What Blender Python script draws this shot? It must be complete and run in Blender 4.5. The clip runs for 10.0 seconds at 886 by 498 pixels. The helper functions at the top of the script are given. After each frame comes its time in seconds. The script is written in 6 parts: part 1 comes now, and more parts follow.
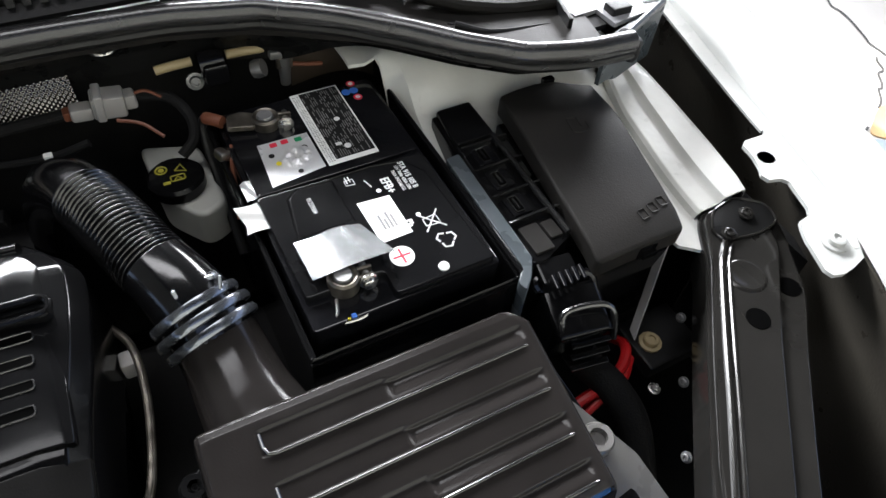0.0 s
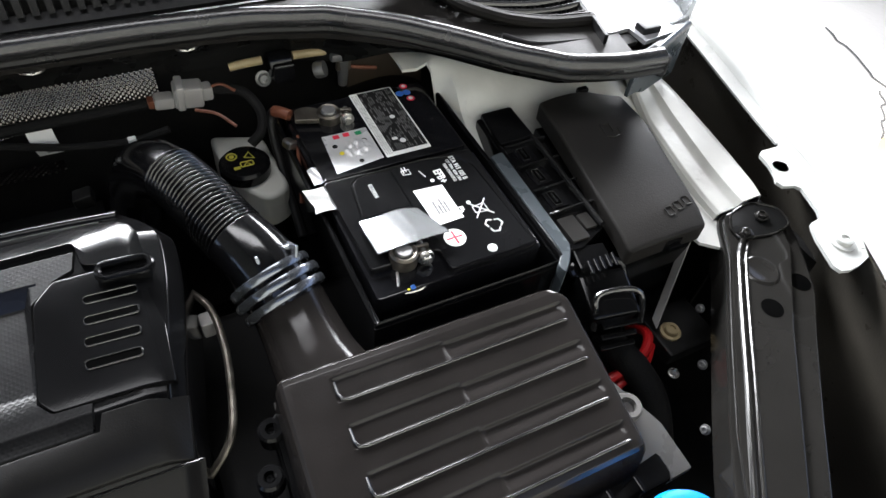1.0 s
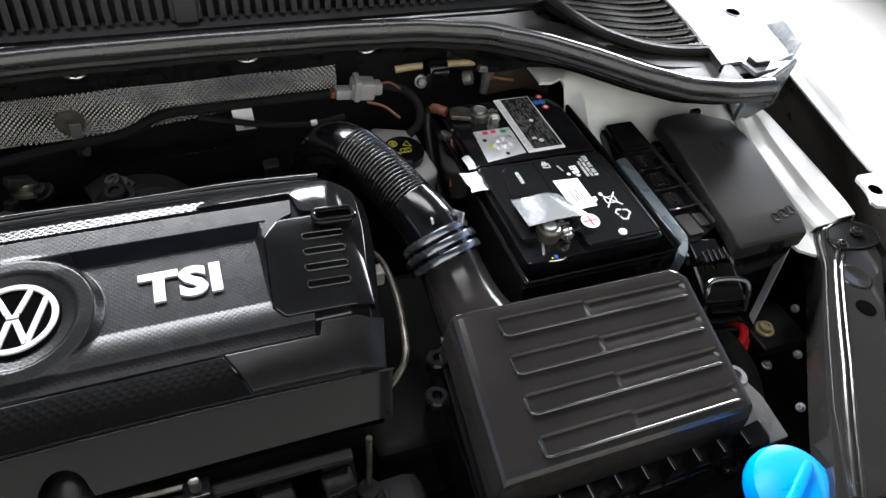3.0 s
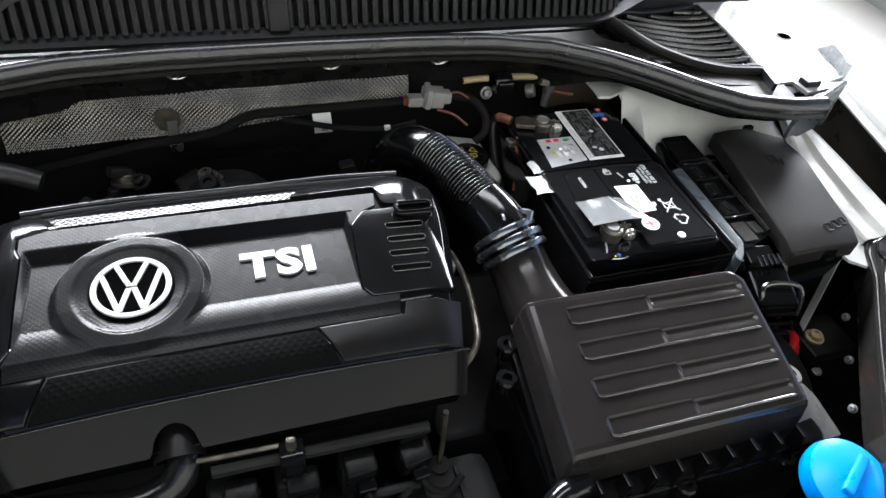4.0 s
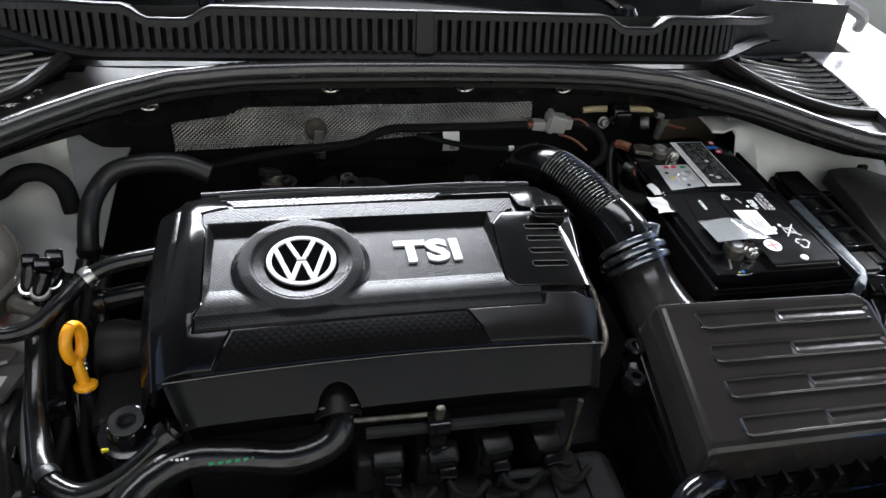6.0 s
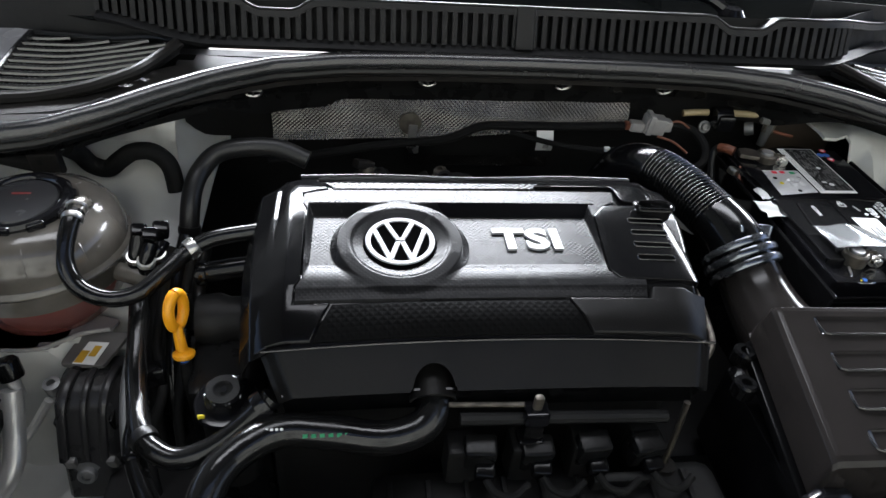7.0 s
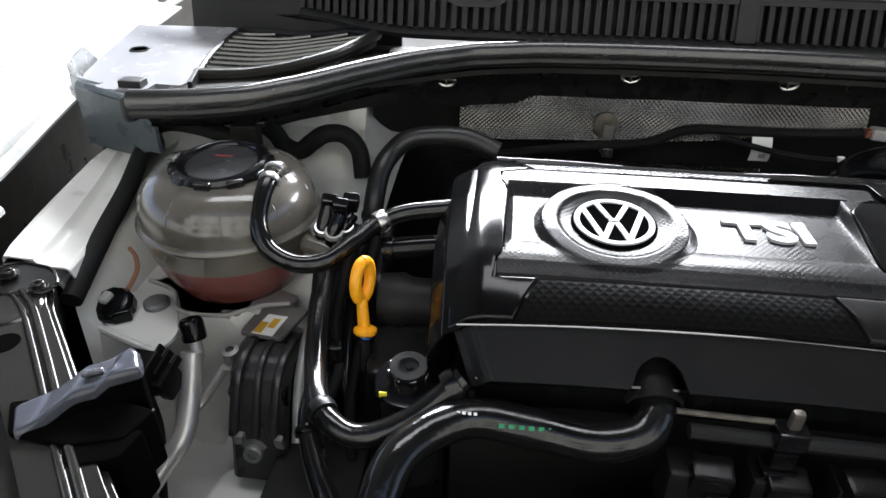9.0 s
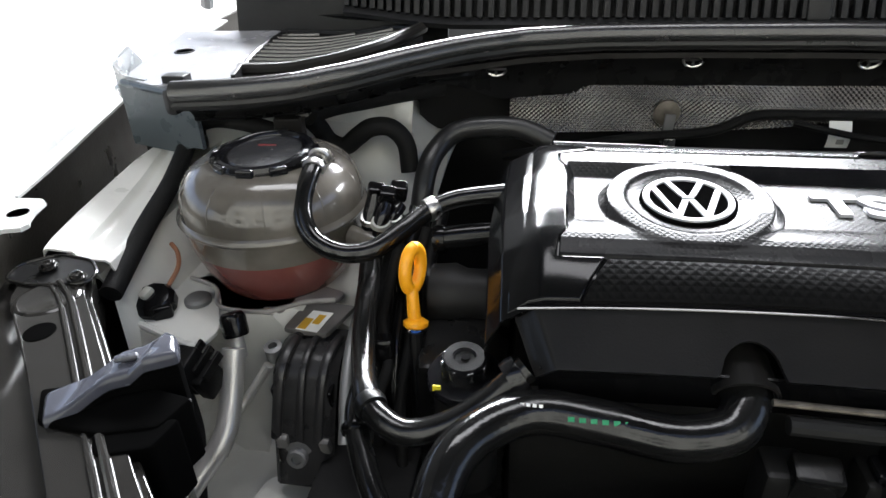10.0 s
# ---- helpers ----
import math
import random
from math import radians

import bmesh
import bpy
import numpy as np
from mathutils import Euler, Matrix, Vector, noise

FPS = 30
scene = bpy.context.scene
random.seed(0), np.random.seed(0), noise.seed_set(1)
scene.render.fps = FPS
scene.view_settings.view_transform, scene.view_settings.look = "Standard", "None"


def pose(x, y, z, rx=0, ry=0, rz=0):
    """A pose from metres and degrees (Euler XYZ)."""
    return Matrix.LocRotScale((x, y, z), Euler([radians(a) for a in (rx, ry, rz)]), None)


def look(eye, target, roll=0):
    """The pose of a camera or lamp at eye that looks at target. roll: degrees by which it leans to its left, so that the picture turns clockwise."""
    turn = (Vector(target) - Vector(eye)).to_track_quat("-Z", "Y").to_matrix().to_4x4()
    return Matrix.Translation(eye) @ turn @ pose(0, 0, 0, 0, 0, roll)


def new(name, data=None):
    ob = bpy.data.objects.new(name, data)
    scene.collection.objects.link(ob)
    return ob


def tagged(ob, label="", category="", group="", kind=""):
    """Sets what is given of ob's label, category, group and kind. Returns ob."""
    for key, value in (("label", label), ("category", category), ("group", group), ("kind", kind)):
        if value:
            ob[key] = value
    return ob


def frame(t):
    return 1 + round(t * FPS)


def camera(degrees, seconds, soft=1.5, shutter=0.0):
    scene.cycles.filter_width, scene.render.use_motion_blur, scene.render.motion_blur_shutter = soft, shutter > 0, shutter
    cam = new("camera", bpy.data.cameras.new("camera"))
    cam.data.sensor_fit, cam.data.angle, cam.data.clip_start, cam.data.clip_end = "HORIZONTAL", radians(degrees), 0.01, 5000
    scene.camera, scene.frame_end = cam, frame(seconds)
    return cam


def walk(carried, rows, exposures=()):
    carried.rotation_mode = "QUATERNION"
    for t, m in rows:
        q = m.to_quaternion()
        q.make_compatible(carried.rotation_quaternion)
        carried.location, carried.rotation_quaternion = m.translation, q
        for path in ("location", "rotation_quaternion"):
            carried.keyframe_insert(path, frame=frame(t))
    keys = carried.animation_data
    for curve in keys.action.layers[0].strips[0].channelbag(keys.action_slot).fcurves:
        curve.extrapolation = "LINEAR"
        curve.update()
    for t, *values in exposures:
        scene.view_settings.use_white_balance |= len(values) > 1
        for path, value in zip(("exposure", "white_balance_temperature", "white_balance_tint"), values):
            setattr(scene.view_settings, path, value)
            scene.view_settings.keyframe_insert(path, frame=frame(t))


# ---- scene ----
cam = camera(68.5, 10.0)
PATH = [
    (0, (0.2015, -0.2964, 1.2705), (0.5438, 0.2363, 0.4965), 6.14),
    (0.5, (0.1656, -0.3145, 1.2820), (0.5141, 0.2296, 0.5188), 7.06),
    (1, (0.1299, -0.3328, 1.2922), (0.4826, 0.2214, 0.5382), 8.11),
    (1.5, (0.0916, -0.3481, 1.3024), (0.4460, 0.2160, 0.5566), 8.91),
    (2, (0.0567, -0.3631, 1.3085), (0.4033, 0.2150, 0.5699), 9.36),
    (2.5, (0.0193, -0.3813, 1.3143), (0.3471, 0.2164, 0.5827), 9.12),
    (4, (-0.0839, -0.4362, 1.3218), (0.1980, 0.2218, 0.6235), 8.28),
    (4.5, (-0.1149, -0.4551, 1.3219), (0.1564, 0.2227, 0.6385), 8.09),
    (5, (-0.1431, -0.4669, 1.3167), (0.1189, 0.2296, 0.6487), 7.97),
    (6.5, (-0.2076, -0.4958, 1.2777), (-0.0322, 0.2641, 0.6518), 6.58),
    (7, (-0.2246, -0.4973, 1.2505), (-0.1001, 0.2825, 0.6370), 5.48),
    (7.5, (-0.2455, -0.4932, 1.2214), (-0.1814, 0.3044, 0.6215), 4.42),
    (8, (-0.2637, -0.4888, 1.1976), (-0.2694, 0.3242, 0.6154), 3.34),
    (8.5, (-0.2735, -0.4876, 1.1695), (-0.3223, 0.3403, 0.6108), 1.94),
    (9, (-0.2837, -0.4841, 1.1405), (-0.3652, 0.3548, 0.6024), 1.17),
    (9.5, (-0.2889, -0.4787, 1.1124), (-0.4045, 0.3684, 0.5936), -0.24),
    (10, (-0.2954, -0.4691, 1.0884), (-0.4444, 0.3840, 0.5884), -1.79),
]
walk(cam, [(t, look(eye, target, roll)) for t, eye, target, roll in PATH], exposures=((0, 1.46, 6420, 11), (2, 1.73, 6350, 11), (5, 1.64, 6220, 11), (6.5, 1.34, 6170, 11), (7.5, 1.48, 6170, 11), (8.5, 1.68, 6270, 11), (10, 1.94, 6350, 11)))

# ---- world, sun, exposure ----
world = bpy.data.worlds.new("daylight")
scene.world = world
world.use_nodes = True
wn = world.node_tree.nodes
sky = wn.new("ShaderNodeTexSky")
sky.sky_type, sky.sun_disc = "NISHITA", False
sky.sun_elevation, sky.sun_rotation = radians(58), radians(10)
sky.air_density, sky.dust_density, sky.ozone_density = 0.7, 4.0, 0.4
wn["Background"].inputs["Strength"].default_value = 0.14
world.node_tree.links.new(sky.outputs["Color"], wn["Background"].inputs["Color"])
sun = new("sun", bpy.data.lights.new("sun", "SUN"))
sun.data.energy, sun.data.angle, sun.data.color = 4.2, radians(0.6), (1.0, 0.95, 0.88)
sun.matrix_world = look((0.5, 3.0, 5.0), (0, 0, 0))
# unseen lamp added behind the car for the reflections on the gloss parts
added_rear_light = new("added_rear_light", bpy.data.lights.new("added_rear_light", "AREA"))
added_rear_light.data.shape, added_rear_light.data.size, added_rear_light.data.size_y = "RECTANGLE", 6.4, 1.08
added_rear_light.data.energy, added_rear_light.data.color = 165, (0.96, 0.98, 1.0)
added_rear_light.data.spread = radians(84)
added_rear_light.matrix_world = pose(-1.2, 4.55, 3.54, -66, 0, 0)
# lamp added overhead, with no source in view, for highlights on the tops
added_top_light = new("added_top_light", bpy.data.lights.new("added_top_light", "AREA"))
added_top_light.data.shape, added_top_light.data.size, added_top_light.data.size_y = "RECTANGLE", 3.6, 1.0
added_top_light.data.energy, added_top_light.data.color = 26, (0.98, 0.98, 1.0)
added_top_light.matrix_world = pose(-0.1, 0.65, 5.18)
# lamp added at the right rear to brighten rib edges and the cowl deck
added_side_light = new("added_side_light", bpy.data.lights.new("added_side_light", "AREA"))
added_side_light.data.shape, added_side_light.data.size, added_side_light.data.size_y = "RECTANGLE", 3.6, 1.2
added_side_light.data.energy, added_side_light.data.color = 190, (0.97, 0.98, 1.0)
added_side_light.matrix_world = look((3.38, 3.6, 2.20), (0, 3.6, 2.20))


# ---- materials ----
def mat(name, color, rough=0.5, metal=0.0, vary=0.15, vscale=9.0, bump=0.15, bscale=350.0, depth=0.0006, coat=0.0, rvary=0.12, pattern=None, spec=0.5, trans=0.0, ior=1.45):
    """A surface with large stains, fine grain and, by pattern, a pressed diamond relief: (pitch in metres, depth)."""
    m = bpy.data.materials.new(name)
    m.use_nodes = True
    n, l = m.node_tree.nodes, m.node_tree.links
    b = n["Principled BSDF"]
    b.inputs["Metallic"].default_value = metal
    b.inputs["Specular IOR Level"].default_value = spec
    b.inputs["Coat Weight"].default_value = coat
    b.inputs["Coat Roughness"].default_value = 0.08
    b.inputs["Transmission Weight"].default_value = trans
    b.inputs["IOR"].default_value = ior
    tc = n.new("ShaderNodeTexCoord")
    big = n.new("ShaderNodeTexNoise")
    big.inputs["Scale"].default_value, big.inputs["Detail"].default_value = vscale, 5
    fine = n.new("ShaderNodeTexNoise")
    fine.inputs["Scale"].default_value, fine.inputs["Detail"].default_value = bscale, 3
    for t in (big, fine):
        l.new(tc.outputs["Object"], t.inputs["Vector"])
    ramp = n.new("ShaderNodeMapRange")
    ramp.inputs["From Min"].default_value, ramp.inputs["From Max"].default_value = 0.3, 0.7
    ramp.inputs["To Min"].default_value, ramp.inputs["To Max"].default_value = 1 - vary, 1 + vary
    l.new(big.outputs["Fac"], ramp.inputs["Value"])
    mul = n.new("ShaderNodeVectorMath")
    mul.operation = "SCALE"
    mul.inputs[0].default_value = color[:3]
    l.new(ramp.outputs["Result"], mul.inputs["Scale"])
    l.new(mul.outputs["Vector"], b.inputs["Base Color"])
    rr = n.new("ShaderNodeMapRange")
    rr.inputs["From Min"].default_value, rr.inputs["From Max"].default_value = 0.25, 0.75
    rr.inputs["To Min"].default_value, rr.inputs["To Max"].default_value = max(rough - rvary, 0.02), min(rough + rvary, 1)
    mixn = n.new("ShaderNodeTexNoise")
    mixn.inputs["Scale"].default_value, mixn.inputs["Detail"].default_value = vscale * 4, 6
    l.new(tc.outputs["Object"], mixn.inputs["Vector"])
    l.new(mixn.outputs["Fac"], rr.inputs["Value"])
    l.new(rr.outputs["Result"], b.inputs["Roughness"])
    bp = n.new("ShaderNodeBump")
    bp.inputs["Strength"].default_value, bp.inputs["Distance"].default_value = bump, depth
    l.new(fine.outputs["Fac"], bp.inputs["Height"])
    last = bp
    if pattern:
        pitch, deep = pattern
        sep = n.new("ShaderNodeSeparateXYZ")
        l.new(tc.outputs["Object"], sep.inputs[0])

        def wave(sign):
            add = n.new("ShaderNodeMath")
            add.operation = "MULTIPLY_ADD"
            add.inputs[1].default_value = sign
            l.new(sep.outputs["Y"], add.inputs[0])
            l.new(sep.outputs["X"], add.inputs[2])
            k = n.new("ShaderNodeMath")
            k.operation, k.inputs[1].default_value = "MULTIPLY", 2 * math.pi / pitch
            l.new(add.outputs[0], k.inputs[0])
            s = n.new("ShaderNodeMath")
            s.operation = "SINE"
            l.new(k.outputs[0], s.inputs[0])
            return s
        a, c = wave(1.0), wave(-1.0)
        prod = n.new("ShaderNodeMath")
        prod.operation = "MAXIMUM"
        l.new(a.outputs[0], prod.inputs[0])
        l.new(c.outputs[0], prod.inputs[1])
        b2 = n.new("ShaderNodeBump")
        b2.inputs["Strength"].default_value, b2.inputs["Distance"].default_value = 1.0, deep
        l.new(prod.outputs[0], b2.inputs["Height"])
        l.new(bp.outputs["Normal"], b2.inputs["Normal"])
        last = b2
    l.new(last.outputs["Normal"], b.inputs["Normal"])
    return m


BLACK = mat("satin_black_plastic", (0.0045, 0.0045, 0.0048), 0.125, vary=0.3, bump=0.04, bscale=900, spec=0.27, rvary=0.02)
GRAIN = mat("grained_black_plastic", (0.009, 0.0087, 0.0084), 0.32, vary=0.25, bump=0.2, bscale=700, spec=0.2, rvary=0.05)
GLOSS = mat("gloss_black_plastic", (0.006, 0.006, 0.007), 0.12, vary=0.3, bump=0.03, rvary=0.04)
MATT = mat("matt_black_plastic", (0.0165, 0.0154, 0.0142), 0.44, rvary=0.06, spec=0.14, vary=0.25, bump=0.4, bscale=600)
DEEP = mat("dirty_black_metal_and_shade", (0.008, 0.008, 0.008), 0.5, vary=0.5, bump=0.5, bscale=120, spec=0.25)
RUBBER = mat("black_rubber", (0.008, 0.008, 0.008), 0.34, spec=0.35, vary=0.2, bump=0.3, bscale=400)
HOSE = mat("black_hose_rubber", (0.007, 0.007, 0.007), 0.18, vary=0.3, bump=0.3, bscale=250)
SEAL = mat("weatherstrip_rubber", (0.020, 0.020, 0.020), 0.25, spec=0.9, rvary=0.04, vary=0.15, bump=0.2, bscale=500)
COWL = mat("cowl_grey_black_plastic", (0.014, 0.014, 0.0145), 0.36, spec=0.2, rvary=0.06, vary=0.2, bump=0.4, bscale=800)
ENDPLATE = mat("pale_grey_plastic", (0.25, 0.25, 0.26), 0.26, vary=0.05, bump=0.06, bscale=300, rvary=0.03)
WEAVE = mat("woven_pressed_plastic", (0.008, 0.008, 0.0083), 0.27, vary=0.15, bump=0.03, rvary=0.02, spec=0.12, pattern=(0.0050, 0.000038))
AIRBOX = mat("airbox_grained_plastic", (0.018, 0.0160, 0.0152), 0.13, vary=0.2, bump=0.15, bscale=700, rvary=0.05, spec=0.36)
EDGE = mat("worn_and_highlight_plastic_edge", (0.012, 0.012, 0.012), 0.17, spec=1.0, coat=0.6, vary=0.2, bump=0.05, rvary=0.03)
REARNET = mat("fine_net_plastic", (0.016, 0.016, 0.016), 0.22, vary=0.15, bump=0.05, rvary=0.03, pattern=(0.0076, 0.00026))
NET = mat("net_pressed_plastic", (0.005, 0.005, 0.005), 0.42, vary=0.2, bump=0.1, rvary=0.04, spec=0.02, pattern=(0.0080, 0.00018))
PAINT = mat("white_body_paint", (0.43, 0.435, 0.42), 0.30, vary=0.05, bump=0.04, bscale=200, spec=0.35, vscale=4)
INNER = mat("inner_panel_paint", (0.58, 0.58, 0.55), 0.36, vary=0.16, bump=0.35, bscale=22, depth=0.004, vscale=9)
BEAM = mat("gloss_black_coated_steel", (0.0135, 0.0128, 0.0118), 0.13, vary=0.2, bump=0.06, bscale=40, coat=0.0, vscale=12, spec=0.42, rvary=0.04)
STEEL = mat("bright_steel", (0.55, 0.54, 0.52), 0.3, metal=1.0, vary=0.15, bump=0.2)
ALU = mat("aluminium_pipe", (0.66, 0.65, 0.63), 0.38, metal=0.7, vary=0.1, bump=0.2)
DULL = mat("dull_grey_metal", (0.25, 0.25, 0.25), 0.5, metal=0.8, vary=0.3, bump=0.3)
FOIL = mat("embossed_aluminium_foil", (0.20, 0.188, 0.175), 0.14, metal=1.0, vary=0.4, vscale=20, bump=0.2)
SILVER = mat("satin_silver_badge", (0.42, 0.42, 0.43), 0.5, metal=0.15, vary=0.05, bump=0.05)
YELLOW = mat("orange_yellow_plastic", (0.85, 0.36, 0.01), 0.35, vary=0.1, bump=0.1)
BLUE = mat("bright_blue_plastic", (0.0, 0.22, 0.75), 0.35, vary=0.08, bump=0.1)
RED = mat("red_cable", (0.45, 0.01, 0.012), 0.4, vary=0.1)
BROWN = mat("orange_brown_cable", (0.16, 0.055, 0.03), 0.45, vary=0.1)
LABEL = mat("white_paper_label", (0.78, 0.78, 0.77), 0.45, vary=0.04, bump=0.1)
PRINT = mat("white_print", (0.72, 0.72, 0.72), 0.5, vary=0.05)
SMALLPRINT = mat("worn_grey_print", (0.16, 0.16, 0.16), 0.5, vary=0.4, vscale=60)
# black of the print, also put where gaps and hollows lie in shade
INK = mat("black_print_and_shade", (0.010, 0.010, 0.010), 0.6, spec=0.15)
SILVERFILM = mat("silver_film_sticker", (0.66, 0.66, 0.67), 0.28, metal=0.35, vary=0.05, bump=0.3, bscale=60, depth=0.001, rvary=0.03)
FLAP = mat("clear_film", (0.50, 0.52, 0.53), 0.14, metal=0.75, vary=0.05, vscale=25, bump=0.03, bscale=60, depth=0.0005, rvary=0.01)
REDPRINT = mat("red_print", (0.6, 0.02, 0.05), 0.5)
YPRINT = mat("yellow_print", (0.75, 0.62, 0.02), 0.5)
BPRINT = mat("blue_print", (0.04, 0.15, 0.55), 0.5)
GPRINT = mat("green_print", (0.01, 0.22, 0.09), 0.5)
OFFWHITE = mat("translucent_white_plastic", (0.38, 0.38, 0.35), 0.4, vary=0.2)
GREYPLUG = mat("light_grey_plug_plastic", (0.32, 0.31, 0.30), 0.4, vary=0.1)
CREAM = mat("cream_coated_pipe", (0.34, 0.27, 0.15), 0.4, vary=0.15)
BLUESTEEL = mat("bluish_spring_steel", (0.23, 0.245, 0.27), 0.22, metal=0.9, vary=0.2, bump=0.1)
TANK = mat("cloudy_tank_plastic", (0.105, 0.096, 0.083), 0.16, vary=0.4, vscale=16, bump=0.1, coat=0.3)
TARNISH = mat("tarnished_brown_metal", (0.15, 0.135, 0.115), 0.40, metal=0.85, vary=0.5, vscale=60, bump=0.5, bscale=300)
COOLANT = mat("pink_filled_tank_plastic", (0.16, 0.052, 0.046), 0.2, vary=0.25, bump=0.1, coat=0.2)
GREYDARK = mat("mid_grey_plastic", (0.12, 0.115, 0.11), 0.35, vary=0.15, bump=0.15)
MOUNT = mat("dark_grey_grained_plastic", (0.022, 0.0215, 0.022), 0.30, vary=0.15, bump=0.3, bscale=600)
FLANGE = mat("flange_plastic_with_glare", (0.12, 0.116, 0.11), 0.3, vary=0.3, bump=0.15)
LATCH = mat("latch_plastic_with_reflection", (0.045, 0.047, 0.058), 0.2, vary=0.2, bump=0.1)
# a little greyer than the other hoses
HEATER = mat("greyer_heater_hose_rubber", (0.016, 0.016, 0.016), 0.35, vary=0.2, bump=0.2)
CAPDISC = mat("shiny_grey_cap_disc", (0.05, 0.05, 0.053), 0.16, metal=0.3, vary=0.2, bump=0.1)
CLOTH = mat("cloth_loom_tape", (0.008, 0.008, 0.008), 0.75, vary=0.2, bump=0.9, bscale=500, spec=0.2)
GUM = mat("greyish_plastic_holder", (0.055, 0.065, 0.072), 0.3, vary=0.15, bump=0.15)
CLEAR = mat("frosted_clear_plastic", (0.42, 0.44, 0.45), 0.25, vary=0.1, trans=0.5)
OLIVE = mat("faded_yellow_print", (0.34, 0.30, 0.03), 0.5, vary=0.2)
BATLID = mat("polished_black_battery_plastic", (0.007, 0.007, 0.0075), 0.13, vary=0.3, bump=0.02, rvary=0.04, spec=0.25)
# dead black for plastic and for the shade in holes and slots
PITCH = mat("black_plastic_and_shade", (0.002, 0.002, 0.002), 0.8, vary=0.3, spec=0.0)
DUCT = mat("satin_duct_plastic", (0.004, 0.004, 0.0045), 0.15, vary=0.3, bump=0.05, spec=0.9, rvary=0.04)
LINER = mat("brown_black_liner_plastic", (0.032, 0.029, 0.024), 0.35, vary=0.3, bump=0.4, bscale=300)
CHANNEL = mat("black_channel_paint", (0.007, 0.007, 0.007), 0.3, vary=0.2, bump=0.1, spec=0.2)
CONCRETE = mat("pale_concrete", (0.48, 0.47, 0.45), 0.8, vary=0.14, vscale=0.8, bump=0.4, bscale=40, depth=0.004)
CRACK = mat("dark_crack", (0.06, 0.06, 0.06), 0.9)
LINE = mat("orange_floor_paint", (0.50, 0.33, 0.16), 0.7, vary=0.3, vscale=5)
# coats of the unseen walls, set for what the gloss parts reflect
WALL = mat("unseen_dark_wall", (0.05, 0.05, 0.048), 0.85, spec=0.0, vary=0.25, vscale=1.2, bump=0.5, bscale=60, depth=0.003)
CEIL = mat("unseen_ceiling_black", (0.012, 0.012, 0.012), 0.8, vary=0.25, vscale=1.5, spec=0.0)
PALE = mat("unseen_pale_wall", (0.40, 0.42, 0.385), 0.8, vary=0.12, vscale=1.5, bump=0.3, bscale=60, depth=0.003)
LEFTWALL = mat("unseen_left_wall_dark", (0.045, 0.046, 0.043), 0.8, vary=0.15, vscale=1.5, bump=0.3, bscale=60, depth=0.003)
GLASS = mat("dark_windscreen_glass", (0.008, 0.009, 0.009), 0.03, vary=0.0, bump=0.0, rvary=0.0, coat=0.0, spec=0.3)


# ---- mesh helpers ----
def finish(bm, sharp=35):
    bmesh.ops.remove_doubles(bm, verts=bm.verts, dist=1e-6)
    bmesh.ops.recalc_face_normals(bm, faces=bm.faces)
    lim = radians(sharp)
    for f in bm.faces:
        f.smooth = True
    for e in bm.edges:
        e.smooth = len(e.link_faces) == 2 and e.calc_face_angle(0) < lim


def part(name, bm, material, parent=None, label="", sharp=35):
    finish(bm, sharp)
    me = bpy.data.meshes.new(name)
    bm.to_mesh(me)
    bm.free()
    me.materials.append(material)
    ob = new(name, me)
    if len(me.polygons) < 3000:
        ob.modifiers.new('flat_faces', 'WEIGHTED_NORMAL').keep_sharp = True
    ob.parent = parent
    if label:
        tagged(ob, label)
    return ob


def thing(name, label, category, group="", kind=""):
    return tagged(new(name), label, category, group, kind)


def alone(name, bm, material, label, category, group="", kind="", sharp=35):
    return tagged(part(name, bm, material, None, "", sharp), label, category, group, kind)


def box(center, size, bevel=0.0, rot=(0, 0, 0), seg=2):
    bm = bmesh.new()
    bmesh.ops.create_cube(bm, size=1)
    bmesh.ops.scale(bm, vec=size, verts=bm.verts)
    if bevel:
        bmesh.ops.bevel(bm, geom=bm.edges[:], offset=bevel, segments=seg, profile=0.5, affect="EDGES", clamp_overlap=True)
    bmesh.ops.transform(bm, matrix=pose(*center, *rot), verts=bm.verts)
    return bm


def join(*bms):
    out = bmesh.new()
    for b in bms:
        me = bpy.data.meshes.new("tmp")
        b.to_mesh(me)
        b.free()
        out.from_mesh(me)
        bpy.data.meshes.remove(me)
    return out


